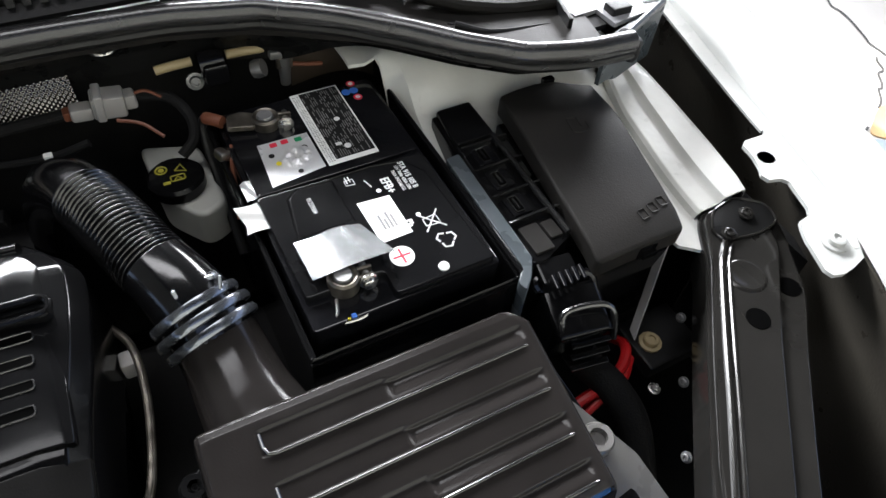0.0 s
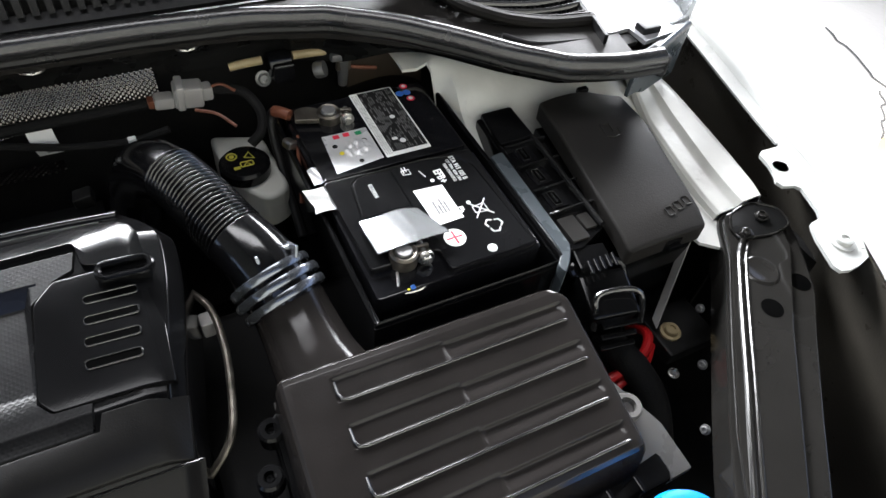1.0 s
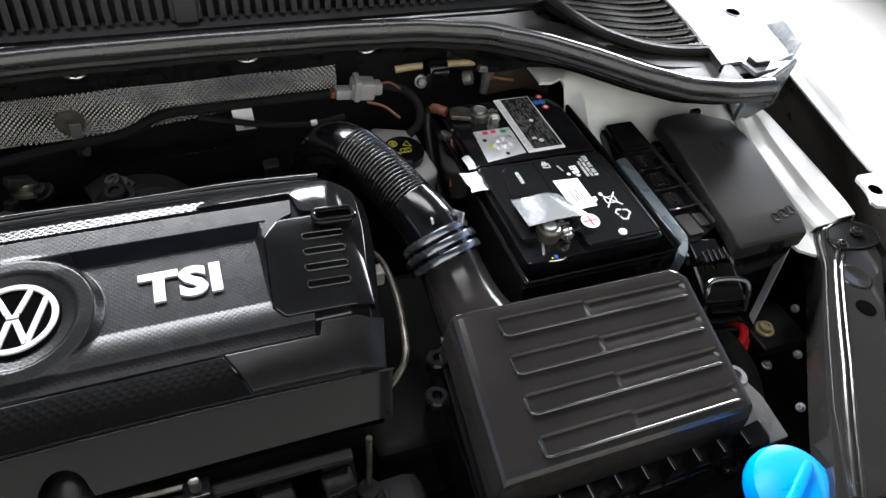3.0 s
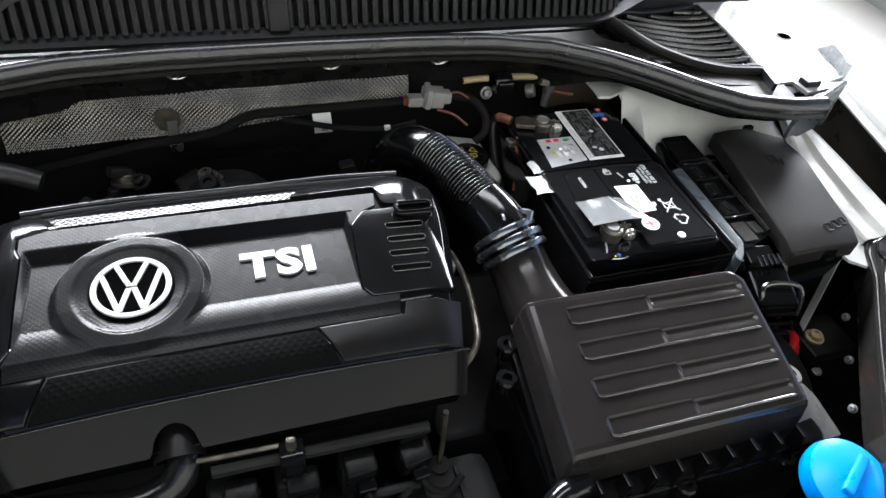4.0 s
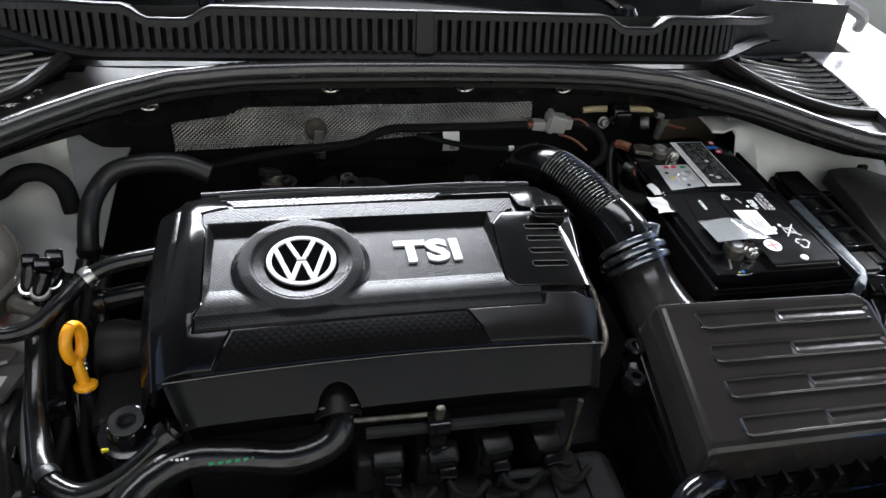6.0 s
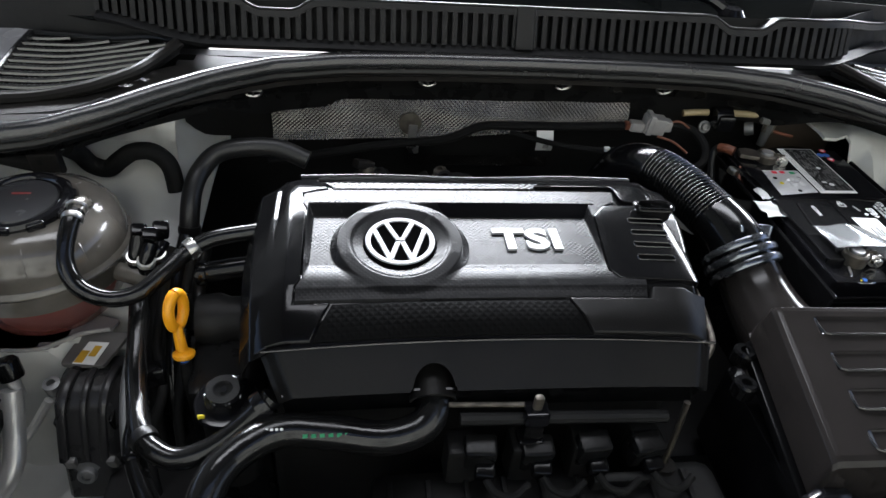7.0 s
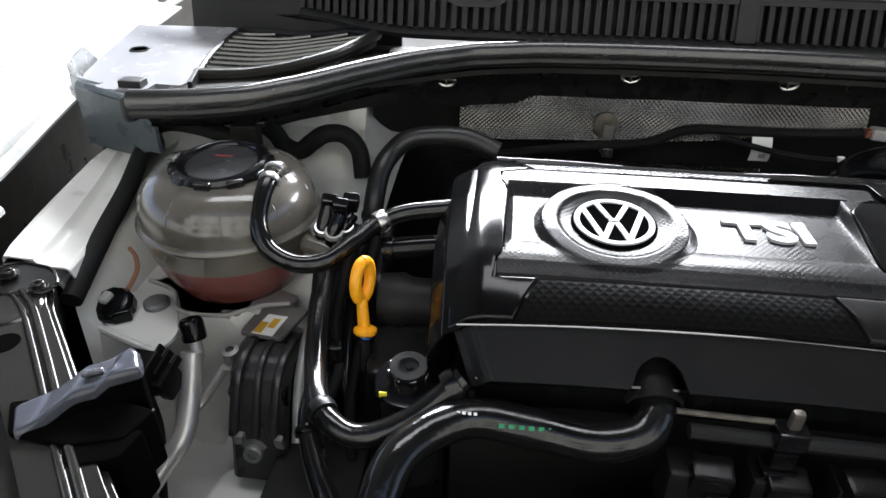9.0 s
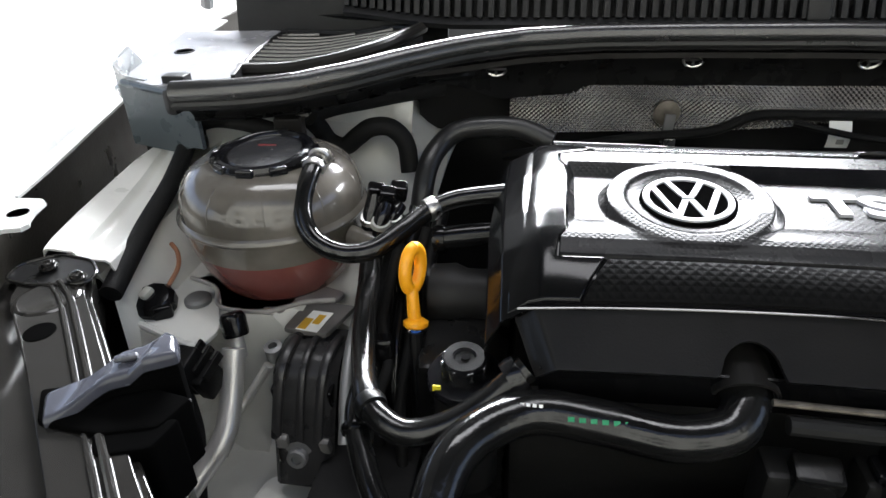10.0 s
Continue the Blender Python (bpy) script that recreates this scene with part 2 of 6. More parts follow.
def plate(outline, z0, z1, bevel=0.0, fn=None, step=0.02, seg=2, bottom=False):
    """A slab of that plan between z0 and z1, its upper rim rounded, laid on the surface z = fn(x, y)."""
    bm = bmesh.new()
    lo = [bm.verts.new((x, y, z0)) for x, y in outline]
    hi = [bm.verts.new((x, y, z1)) for x, y in outline]
    n = len(outline)
    top = bm.faces.new(hi)
    bm.faces.new(lo[::-1])
    for i in range(n):
        bm.faces.new((lo[i], lo[(i + 1) % n], hi[(i + 1) % n], hi[i]))
    bmesh.ops.recalc_face_normals(bm, faces=bm.faces)
    if bevel:
        edges = [e for e in top.edges]
        bmesh.ops.bevel(bm, geom=edges, offset=bevel, segments=seg, profile=0.5, affect="EDGES", clamp_overlap=True)
    if fn:
        xs, ys = [p[0] for p in outline], [p[1] for p in outline]
        for axis, a, b in ((0, min(xs), max(xs)), (1, min(ys), max(ys))):
            k = max(1, int((b - a) / step))
            for i in range(1, k):
                co, no = Vector((0, 0, 0)), Vector((0, 0, 0))
                co[axis], no[axis] = a + (b - a) * i / k, 1
                bmesh.ops.bisect_plane(bm, geom=bm.verts[:] + bm.edges[:] + bm.faces[:], plane_co=co, plane_no=no)
        for v in bm.verts:
            v.co.z += fn(v.co.x, v.co.y)
    return bm


def rounded(pts, r, n=4):
    """A plan polygon with its corners rounded."""
    out = []
    for i, p in enumerate(pts):
        p, a, b = Vector(p), Vector(pts[i - 1]), Vector(pts[(i + 1) % len(pts)])
        da, db = (a - p), (b - p)
        k = min(r, da.length * 0.45, db.length * 0.45)
        s, e = p + da.normalized() * k, p + db.normalized() * k
        for j in range(n + 1):
            t = j / n
            q = s * (1 - t) ** 2 + p * 2 * t * (1 - t) + e * t * t
            out.append((q.x, q.y))
    return out


def rrect(x0, y0, x1, y1, r=0.003, n=4):
    return rounded([(x0, y0), (x1, y0), (x1, y1), (x0, y1)], r, n)


def disc(x, y, r, n=24):
    return [(x + r * math.cos(2 * math.pi * i / n), y + r * math.sin(2 * math.pi * i / n)) for i in range(n)]


def spline(pts, n=8):
    """Points along a smooth curve through pts."""
    P = [Vector(p) for p in pts]
    P = [2 * P[0] - P[1]] + P + [2 * P[-1] - P[-2]]
    out = []
    for i in range(1, len(P) - 2):
        a, b, c, d = P[i - 1:i + 3]
        for j in range(n):
            t = j / n
            out.append(0.5 * (2 * b + (c - a) * t + (2 * a - 5 * b + 4 * c - d) * t * t + (3 * b - a - 3 * c + d) * t ** 3))
    return out + [P[-2]]


def tube(pts, r, segs=14, n=8, smooth=True, hollow=0.0, flat=1.0):
    """A pipe through pts; r a radius or a function of the way along it, 0 to 1."""
    path = spline(pts, n) if smooth else [Vector(p) for p in pts]
    bm = bmesh.new()
    rings, up = [], None
    for i, p in enumerate(path):
        d = (path[min(i + 1, len(path) - 1)] - path[max(i - 1, 0)]).normalized()
        if up is None:
            up = d.orthogonal().normalized() if abs(d.z) > 0.9 else (Vector((0, 0, 1)) - d * d.z).normalized()
        up = (up - d * up.dot(d)).normalized()
        side = d.cross(up)
        k = r(i / (len(path) - 1)) if callable(r) else r
        rings.append([bm.verts.new(p + (side * math.cos(a) + up * flat * math.sin(a)) * k) for a in (2 * math.pi * j / segs for j in range(segs))])
    for a, b in zip(rings, rings[1:]):
        for j in range(segs):
            bm.faces.new((a[j], a[(j + 1) % segs], b[(j + 1) % segs], b[j]))
    bm.faces.new(rings[0][::-1])
    bm.faces.new(rings[-1])
    return bm


def lathe(profile, center=(0, 0, 0), segs=40, rot=(0, 0, 0), squash=1.0, caps=True):
    """A turned body: profile of (radius, height)."""
    bm = bmesh.new()
    rings = []
    for r, z in profile:
        if r < 1e-5:
            rings.append([bm.verts.new((0, 0, z))])
        else:
            rings.append([bm.verts.new((r * math.cos(a), r * squash * math.sin(a), z)) for a in (2 * math.pi * j / segs for j in range(segs))])
    for a, b in zip(rings, rings[1:]):
        for j in range(segs):
            k = (j + 1) % segs
            if len(a) == 1:
                if len(b) > 1:
                    bm.faces.new((a[0], b[j], b[k]))
            elif len(b) == 1:
                bm.faces.new((a[j], a[k], b[0]))
            else:
                bm.faces.new((a[j], a[k], b[k], b[j]))
    for ring, flip in ((rings[0], True), (rings[-1], False)):
        if caps and len(ring) > 1:
            bm.faces.new(ring[::-1] if flip else ring)
    bmesh.ops.transform(bm, matrix=pose(*center, *rot), verts=bm.verts)
    return bm


def sheet(fn, nu, nv, thick=0.0):
    """A sheet of points fn(u, v), u and v from 0 to 1; with thick, a wall that is that thick along its normals."""
    bm = bmesh.new()
    g = [[bm.verts.new(fn(i / nu, j / nv)) for j in range(nv + 1)] for i in range(nu + 1)]
    for i in range(nu):
        for j in range(nv):
            bm.faces.new((g[i][j], g[i + 1][j], g[i + 1][j + 1], g[i][j + 1]))
    if thick:
        bmesh.ops.recalc_face_normals(bm, faces=bm.faces)
        bmesh.ops.solidify(bm, geom=bm.faces[:], thickness=thick)
    return bm


def hexbolt(center, r, h, rot=(0, 0, 0), washer=1.5):
    return lathe([(r * washer, 0), (r * washer, h * 0.3), (r * 1.02, h * 0.34), (r, h * 0.9), (r * 0.85, h), (r * 0.5, h), (r * 0.45, h * 0.75), (0, h * 0.75)], center, 12, rot)


def text(name, body, size, m, material, parent, depth=0.0006, bold=0.0, label="", spacing=1.0):
    """Letters with Blender's built-in font, as a mesh."""
    c = bpy.data.curves.new(name, "FONT")
    c.body, c.size, c.extrude, c.offset, c.space_character, c.resolution_u = body, size, depth, bold, spacing, 3
    c.align_x, c.align_y = "CENTER", "CENTER"
    tmp = bpy.data.objects.new("tmp", c)
    me = bpy.data.meshes.new_from_object(tmp)
    bpy.data.objects.remove(tmp)
    bpy.data.curves.remove(c)
    me.name = name
    me.transform(m)
    me.materials.clear()
    me.materials.append(material)
    ob = new(name, me)
    ob.parent = parent
    if label:
        tagged(ob, label)
    return ob


def smooth(a, b, x):
    t = max(0.0, min(1.0, (x - a) / (b - a)))
    return t * t * (3 - 2 * t)


def curve1(table):
    """A function through a table of (x, value), straight between."""
    def f(x):
        if x <= table[0][0]:
            return table[0][1]
        for (a, va), (b, vb) in zip(table, table[1:]):
            if x <= b:
                return va + (vb - va) * (x - a) / (b - a)
        return table[-1][1]
    return f


# ---- the car body round the engine bay ----
seal_y = curve1([(0, 0.290), (0.15, 0.290), (0.25, 0.284), (0.33, 0.266), (0.39, 0.233), (0.445, 0.193), (0.495, 0.154), (0.545, 0.123), (0.60, 0.111), (0.66, 0.110), (0.72, 0.112)])
seal_z = curve1([(0, 0.933), (0.25, 0.931), (0.39, 0.928), (0.445, 0.924), (0.495, 0.919), (0.545, 0.915), (0.60, 0.912), (0.72, 0.906)])
fender_x = curve1([(-0.60, 0.565), (-0.30, 0.675), (-0.152, 0.734), (-0.108, 0.756), (-0.022, 0.779), (0.072, 0.799), (0.178, 0.821), (0.30, 0.843), (0.45, 0.868), (0.70, 0.905), (1.2, 0.94)])

body = thing("car", "white painted car front body with an open engine bay", "car")


def fender_rise(y):
    return 0.020 * smooth(0.0, 0.5, y) - 0.10 * smooth(-0.15, -0.6, y)


def fender(s):
    out = curve1([(0, 0.0), (0.10, 0.004), (0.22, 0.013), (0.36, 0.030), (0.5, 0.050), (0.64, 0.073), (0.76, 0.097), (0.86, 0.117), (0.94, 0.128), (1, 0.134)])
    up = curve1([(0, 0.0), (0.10, 0.007), (0.22, 0.016), (0.36, 0.023), (0.5, 0.025), (0.64, 0.019), (0.76, 0.000), (0.86, -0.045), (0.94, -0.16), (1, -0.45)])

    def f(u, v):
        y = -0.60 + 1.8 * u
        return (s * (fender_x(y) + out(v)), y, 0.848 + up(v) + fender_rise(y))
    return sheet(f, 70, 30, 0.003)


for s in (1, -1):
    part("fender", fender(s), PAINT, body, "glossy white fender with a rolled crest")
    # inner flange: a narrow ledge, then two bolted tabs
    part("fender_ledge", sheet(lambda u, v: (s * (fender_x(-0.004 + 0.70 * u) - 0.019 * (1 - v) + 0.001), -0.004 + 0.70 * u, 0.8475 - 0.0015 * (1 - v) + fender_rise(-0.004 + 0.70 * u)), 36, 3, 0.003), PAINT, body, "narrow white ledge inside the fender")
    tabs = [(0.784, -0.004), (0.768, -0.004), (0.762, -0.010), (0.736, -0.009), (0.729, -0.014), (0.726, -0.031), (0.720, -0.046), (0.714, -0.054), (0.716, -0.062), (0.729, -0.066), (0.733, -0.072), (0.723, -0.104), (0.717, -0.112), (0.702, -0.114), (0.697, -0.120), (0.690, -0.132), (0.678, -0.164), (0.680, -0.172), (0.690, -0.175), (0.704, -0.174), (0.722, -0.170), (0.735, -0.152), (0.757, -0.108), (0.769, -0.060), (0.780, -0.022)]
    hole = disc(0.7375, -0.037, 0.0090, 16)
    near = (0.7228, -0.039)
    k0 = min(range(16), key=lambda i: (hole[i][0] - near[0]) ** 2 + (hole[i][1] - near[1]) ** 2)
    around = [hole[(k0 - k) % 16] for k in range(17)]
    flange = tabs[:6] + [near] + around + [near] + tabs[6:]
    fl = part("fender_flange", plate([(s * x, y) for x, y in flange], 0.8435, 0.8475), PAINT, body, "white bolted flange with a round hole")
    part("pressed_rib", tube([(s * (fender_x(y) - d), y, 0.8470) for y, d in ((-0.016, 0.016), (-0.05, 0.014), (-0.09, 0.013), (-0.13, 0.010), (-0.160, 0.006))], 0.0028, 8, flat=0.5), PAINT, fl)
    part("bolt", hexbolt((s * 0.7105, -0.146, 0.8475), 0.0085, 0.008), PAINT, fl)

# shelf panels beside the bay: the long rail, with a crease, and the strut tower behind


def apron_z(x, y):
    x = abs(x)
    e = x - 0.039 * smooth(-0.06, 0.20, y)
    z = 0.802 - 0.004 * smooth(0.650, 0.670, e)
    z += (0.062 + 0.022 * smooth(0.45, 0.56, x)) * smooth(0.10, 0.262, y) * smooth(0.74, 0.64, x)
    dome = math.hypot((x - 0.475) / 0.050, (y - 0.225) / 0.045)
    return z + 0.010 * smooth(1.0, 0.75, dome) - 0.05 * smooth(0.455, 0.435, x) * smooth(0.235, 0.20, y)


def apron_left_z(x, y):
    x = abs(x)
    z = 0.742 + 0.054 * smooth(0.648, 0.668, x)
    z -= 0.140 * smooth(-0.028, -0.052, y + 0.35 * (x - 0.577)) * smooth(0.665, 0.640, x)
    z -= 0.03 * smooth(0.52, 0.46, x) * smooth(0.10, 0.0, y)
    return z + (0.108 - 0.05 * smooth(0.50, 0.43, x)) * smooth(0.10, 0.30, y) * smooth(0.74, 0.60, x)


rail_x = curve1([(-0.05, 0.720), (-0.027, 0.728), (0.025, 0.738), (0.09, 0.748), (0.158, 0.757), (0.22, 0.757), (0.36, 0.740)])
outer = [(0.690, -0.042)] + [(rail_x(y), y) for y in (-0.045, -0.027, 0.025, 0.09, 0.158, 0.22, 0.36)]
rightpan = [(0.405, 0.36), (0.408, 0.243), (0.436, 0.240), (0.447, 0.12), (0.50, 0.08), (0.60, 0.06), (0.618, -0.066), (0.637, -0.082), (0.655, -0.058)] + outer


def rail_top(s):
    """The long folded rail beside the bay: two low steps, a flat ledge and a rolled outer edge."""
    def f(u, v):
        y = -0.045 + 0.405 * v
        e, x2 = 0.039 * smooth(-0.06, 0.20, y), rail_x(y)
        xs = curve1([(0, 0.655 + e), (0.12, 0.658 + e), (0.20, 0.662 + e), (0.45, 0.684 + e), (0.50, 0.687 + e), (0.56, 0.691 + e), (0.86, x2 - 0.008), (0.93, x2 - 0.002), (1, x2)])
        zs = curve1([(0, 0.7990), (0.12, 0.8075), (0.20, 0.8100), (0.45, 0.8105), (0.50, 0.8125), (0.56, 0.8170), (0.86, 0.8185), (0.93, 0.8170), (1, 0.8060)])
        x = xs(u)
        return (s * x, y, zs(u) + 0.075 * smooth(0.10, 0.262, y) * smooth(0.76, 0.66, x))
    return sheet(f, 50, 60, 0.002)


for s in (1, -1):
    part("rail_top", rail_top(s), INNER, body, "folded white rail with two steps")
part("inner_panel", plate(rightpan, -0.004, 0.0, 0, apron_z, 0.010), INNER, body, "satin white inner wing panel")
leftpan = [(-0.40, 0.36), (-0.42, 0.17), (-0.462, 0.10), (-0.466, 0.0), (-0.440, -0.22), (-0.58, -0.22), (-0.600, -0.13), (-0.645, -0.075), (-0.66, -0.052)] + [(-x, y) for x, y in outer]
part("inner_panel", plate(leftpan[::-1], -0.004, 0.0, 0, apron_left_z, 0.012), INNER, body, "satin white inner wing panel with pressed steps")
for s in (1, -1):
    # rail, wheelhouse and wing walls added, black to put shade in the gaps
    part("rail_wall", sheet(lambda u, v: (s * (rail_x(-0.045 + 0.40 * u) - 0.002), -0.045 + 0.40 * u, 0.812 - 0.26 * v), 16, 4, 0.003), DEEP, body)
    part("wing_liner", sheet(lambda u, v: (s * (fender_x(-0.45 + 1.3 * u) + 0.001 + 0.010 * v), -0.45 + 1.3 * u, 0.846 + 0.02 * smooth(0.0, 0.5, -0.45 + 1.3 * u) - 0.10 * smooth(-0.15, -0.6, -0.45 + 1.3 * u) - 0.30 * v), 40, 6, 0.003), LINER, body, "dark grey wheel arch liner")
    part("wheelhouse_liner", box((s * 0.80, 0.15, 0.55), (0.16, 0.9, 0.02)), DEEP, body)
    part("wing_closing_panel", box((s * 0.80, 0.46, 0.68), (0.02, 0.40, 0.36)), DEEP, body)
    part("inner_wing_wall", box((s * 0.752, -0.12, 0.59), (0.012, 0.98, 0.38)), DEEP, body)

part("tower_panel", sheet(lambda u, v: (-0.690 + (0.233 + 0.006 * v) * u, 0.243 + 0.014 * v - 0.045 * smooth(0.45, 0.0, u) + 0.006 * noise.noise(Vector((u * 7, v * 4, 2.0))) + 0.003 * noise.noise(Vector((u * 19, v * 11, 5.0))), 0.775 + 0.098 * v), 50, 24, 0.003), INNER, body, "creased white sealed panel behind the tank")

# firewall and the channel under the seal
wall = part("firewall", box((0, 0.338, 0.70), (0.92, 0.016, 0.40)), DEEP, body, "black coated firewall")
part("plenum_wall", box((0, 0.375, 0.68), (1.56, 0.02, 0.44)), DEEP, body)


def channel(u, v):
    x = -0.655 + 1.31 * u
    a = abs(x)
    y, z = seal_y(a), seal_z(a)
    k = [(0.004, -0.008), (0.000, -0.012), (0.006, -0.018), (0.014, -0.024), (0.022, -0.034), (0.032, -0.052), (0.034, -0.075)]
    i = min(int(v * 6), 5)
    t = v * 6 - i
    dy = k[i][0] * (1 - t) + k[i + 1][0] * t
    dz = k[i][1] * (1 - t) + k[i + 1][1] * t
    if v > 0.67:
        dz = -0.034 + (dz + 0.034) * (1 - 0.95 * smooth(0.34, 0.43, a))
        dy = 0.012 + (dy - 0.012) * (1 - 0.6 * smooth(0.34, 0.43, a))
    return (x, y + dy, z + dz)


part("seal_flange", sheet(channel, 120, 18, 0.003), CHANNEL, body, "satin black channel under the rubber seal")
for x in (-0.357, -0.137, 0.046, 0.190):
    cy, cz = seal_y(abs(x)) + 0.0175, seal_z(abs(x)) - 0.0335
    arc = [(x + 0.0115 * math.cos(a), cy - 0.004 * math.sin(a), cz + 0.0085 * math.sin(a)) for a in [math.pi + math.pi * i / 12 for i in range(13)]]
    part("clip", tube(arc + [arc[0]], 0.0016, 6, smooth=False), STEEL, wall, "half-round pale metal clip")
    part("clip_tongue", box((x, cy + 0.001, cz - 0.004), (0.0028, 0.002, 0.008), 0.0006, (30, 0, 0)), DULL, wall)

# radiator support across the front; added dark trays that close the bay to light
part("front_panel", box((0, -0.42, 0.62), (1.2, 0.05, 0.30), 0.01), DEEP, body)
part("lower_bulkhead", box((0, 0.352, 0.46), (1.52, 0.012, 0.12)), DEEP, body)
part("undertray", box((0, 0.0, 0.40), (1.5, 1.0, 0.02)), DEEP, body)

# diagonal lock carrier beams
beam_plan = [(0.668, -0.040), (0.705, -0.040), (0.735, -0.074), (0.722, -0.105), (0.684, -0.166), (0.643, -0.205), (0.580, -0.270), (0.51, -0.345), (0.41, -0.345), (0.489, -0.249), (0.547, -0.182), (0.587, -0.137), (0.625, -0.095), (0.650, -0.056)]
beam_top = [(0.662, -0.050), (0.700, -0.048), (0.722, -0.078), (0.706, -0.096), (0.700, -0.112), (0.619, -0.194), (0.586, -0.230), (0.49, -0.335), (0.43, -0.335), (0.4925, -0.251), (0.550, -0.184), (0.590, -0.139), (0.628, -0.097), (0.653, -0.060)]
for s in (1, -1):
    shift = 0.0 if s > 0 else 0.017
    plan, top = [[(x + (shift if k > 8 or k == 0 else 0.0), y) for k, (x, y) in enumerate(pts)] for pts in (beam_plan, beam_top)]
    beam = part("lock_carrier_beam", plate([(s * x, y) for x, y in rounded(plan, 0.010, 3)][::s], 0.770, 0.8065, 0.005, None), BEAM, body, "gloss black pressed steel beam with holes")
    pad = rounded([(0.668, -0.052), (0.702, -0.046), (0.727, -0.066), (0.722, -0.090), (0.690, -0.094), (0.652, -0.086), (0.650, -0.072)], 0.010, 4)
    # seat is a raised plate; the recess shade is in its black colour
    part("bolt_pad", plate([(s * x, y) for x, y in pad], 0.812, 0.8140, 0.001), CHANNEL, beam, "bolt seat blackened for its recess shade")
    part("pad_lip", tube([(s * x, y, 0.8142) for x, y in pad + pad[:1]], 0.0014, 8, smooth=False), BEAM, beam, "rolled lip round the bolt seat")
    for x, y in ((0.660, -0.083), (0.695, -0.070)):
        part("bolt", hexbolt((s * x, y, 0.8165), 0.0052, 0.005), BEAM, beam, "black flanged bolt")
    part("top_pressing", plate([(s * x, y) for x, y in rounded(top, 0.008, 3)][::s], 0.800, 0.8130, 0.0035), BEAM, beam)
    rib = [(s * (x + 1.2 * shift), y, 0.8132) for x, y in ((0.654, -0.086), (0.643, -0.095), (0.626, -0.111), (0.573, -0.172), (0.535, -0.217), (0.487, -0.272), (0.440, -0.328))]
    part("pressed_rib", tube(rib, 0.0030, 10), BEAM, beam)
    part("pressed_rib", tube([(p[0] + s * 0.0065, p[1] - 0.0035, p[2] - 0.0006) for p in rib], 0.0024, 10), BEAM, beam)
    bx, by, br = (0.642, -0.126, 0.0155) if s > 0 else (0.669, -0.108, 0.0200)
    part("boss", lathe([(br + 0.0055, -0.001), (br + 0.0025, 0.0010), (br, 0.0014), (br - 0.0035, 0.0005), (0, 0.0002)], (s * bx, by, 0.8130), 32), BEAM, beam)
    # holes are not cut: black discs carry their shade
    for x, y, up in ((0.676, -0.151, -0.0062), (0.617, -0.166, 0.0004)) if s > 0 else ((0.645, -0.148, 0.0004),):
        part("hole", lathe([(0.0112, -0.001), (0.0108, 0.0005), (0.0100, 0.0007), (0, 0.0007)], (s * x, y, 0.8128 + up), 20), PITCH, beam, "flat black disc for a hole's shade")
    for k in range(4):
        part("fastener", hexbolt((s * (0.60 - 0.045 * k), -0.115 - 0.055 * k, 0.755), 0.0034, 0.004, (0, -s * 60, 0)), DULL, beam, "small pale fastener")

# ---- cowl ----
cowl = thing("cowl_panel", "dark grey plastic windscreen cowl with slatted vents", "car trim")
deck_rear = [(0.66, 0.212), (0.60, 0.232), (0.54, 0.255), (0.47, 0.288), (0.435, 0.318), (0.435, 0.345)]
deck_front = [(x, seal_y(abs(x)) + 0.004) for x in [-0.64 + 0.04 * i for i in range(33)]]
deck = deck_front + deck_rear + [(-x, y) for x, y in deck_rear[::-1]]
part("cowl_deck", plate(deck, -0.012, -0.006, 0, lambda x, y: seal_z(abs(x)) - 0.002 - 0.014 * smooth(0.50, 0.38, abs(x)), 0.03), MATT, cowl)

# upright slatted screen in front of the windscreen
screen_z0, screen_z1 = 0.938, 0.986
LEAN_BACK = 20


def screen_y(x):
    return 0.326 + 0.085 * smooth(0.40, 0.60, abs(x))


part("screen_foot", sheet(lambda u, v: (-0.57 + 1.14 * u, screen_y(-0.57 + 1.14 * u) - 0.010 + 0.016 * v, screen_z0 - 0.004 + 0.006 * v), 80, 3, 0.006), COWL, cowl)


def rim_z(x):
    dip = sum(smooth(0.052, 0.020, abs(x - c)) for c in (0.296, -0.330))
    return screen_z1 - 0.014 * dip - 0.020 * smooth(0.42, 0.56, abs(x))


def rim_y(x):
    return screen_y(x) + (rim_z(x) - screen_z0) * math.tan(radians(LEAN_BACK))


def rim(u, v):
    x = -0.57 + 1.14 * u
    return (x, rim_y(x) + 0.03 * v, rim_z(x) + 0.003 * math.sin(3.1 * v) - 0.008 * v)


part("screen_rim", sheet(rim, 110, 6, 0.004), COWL, cowl)


def band_top(u, v):
    x = -0.57 + 1.14 * u
    z = rim_z(x) - 0.0075 * v
    return (x, screen_y(x) + (z - screen_z0) * math.tan(radians(LEAN_BACK)) - 0.0045, z + 0.001)


part("screen_band", sheet(band_top, 110, 2, 0.002), COWL, cowl)
part("rim_edge", tube([(x, rim_y(x) - 0.002, rim_z(x) + 0.002) for x in [-0.57 + 0.01 * i for i in range(115)]], 0.0018, 6, 1), COWL, cowl, "thin upper edge of the slatted screen")
# black sheet that puts shade into the gaps between the slats
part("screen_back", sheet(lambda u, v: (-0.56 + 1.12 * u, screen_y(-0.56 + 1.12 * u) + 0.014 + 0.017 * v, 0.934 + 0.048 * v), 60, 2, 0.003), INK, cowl)
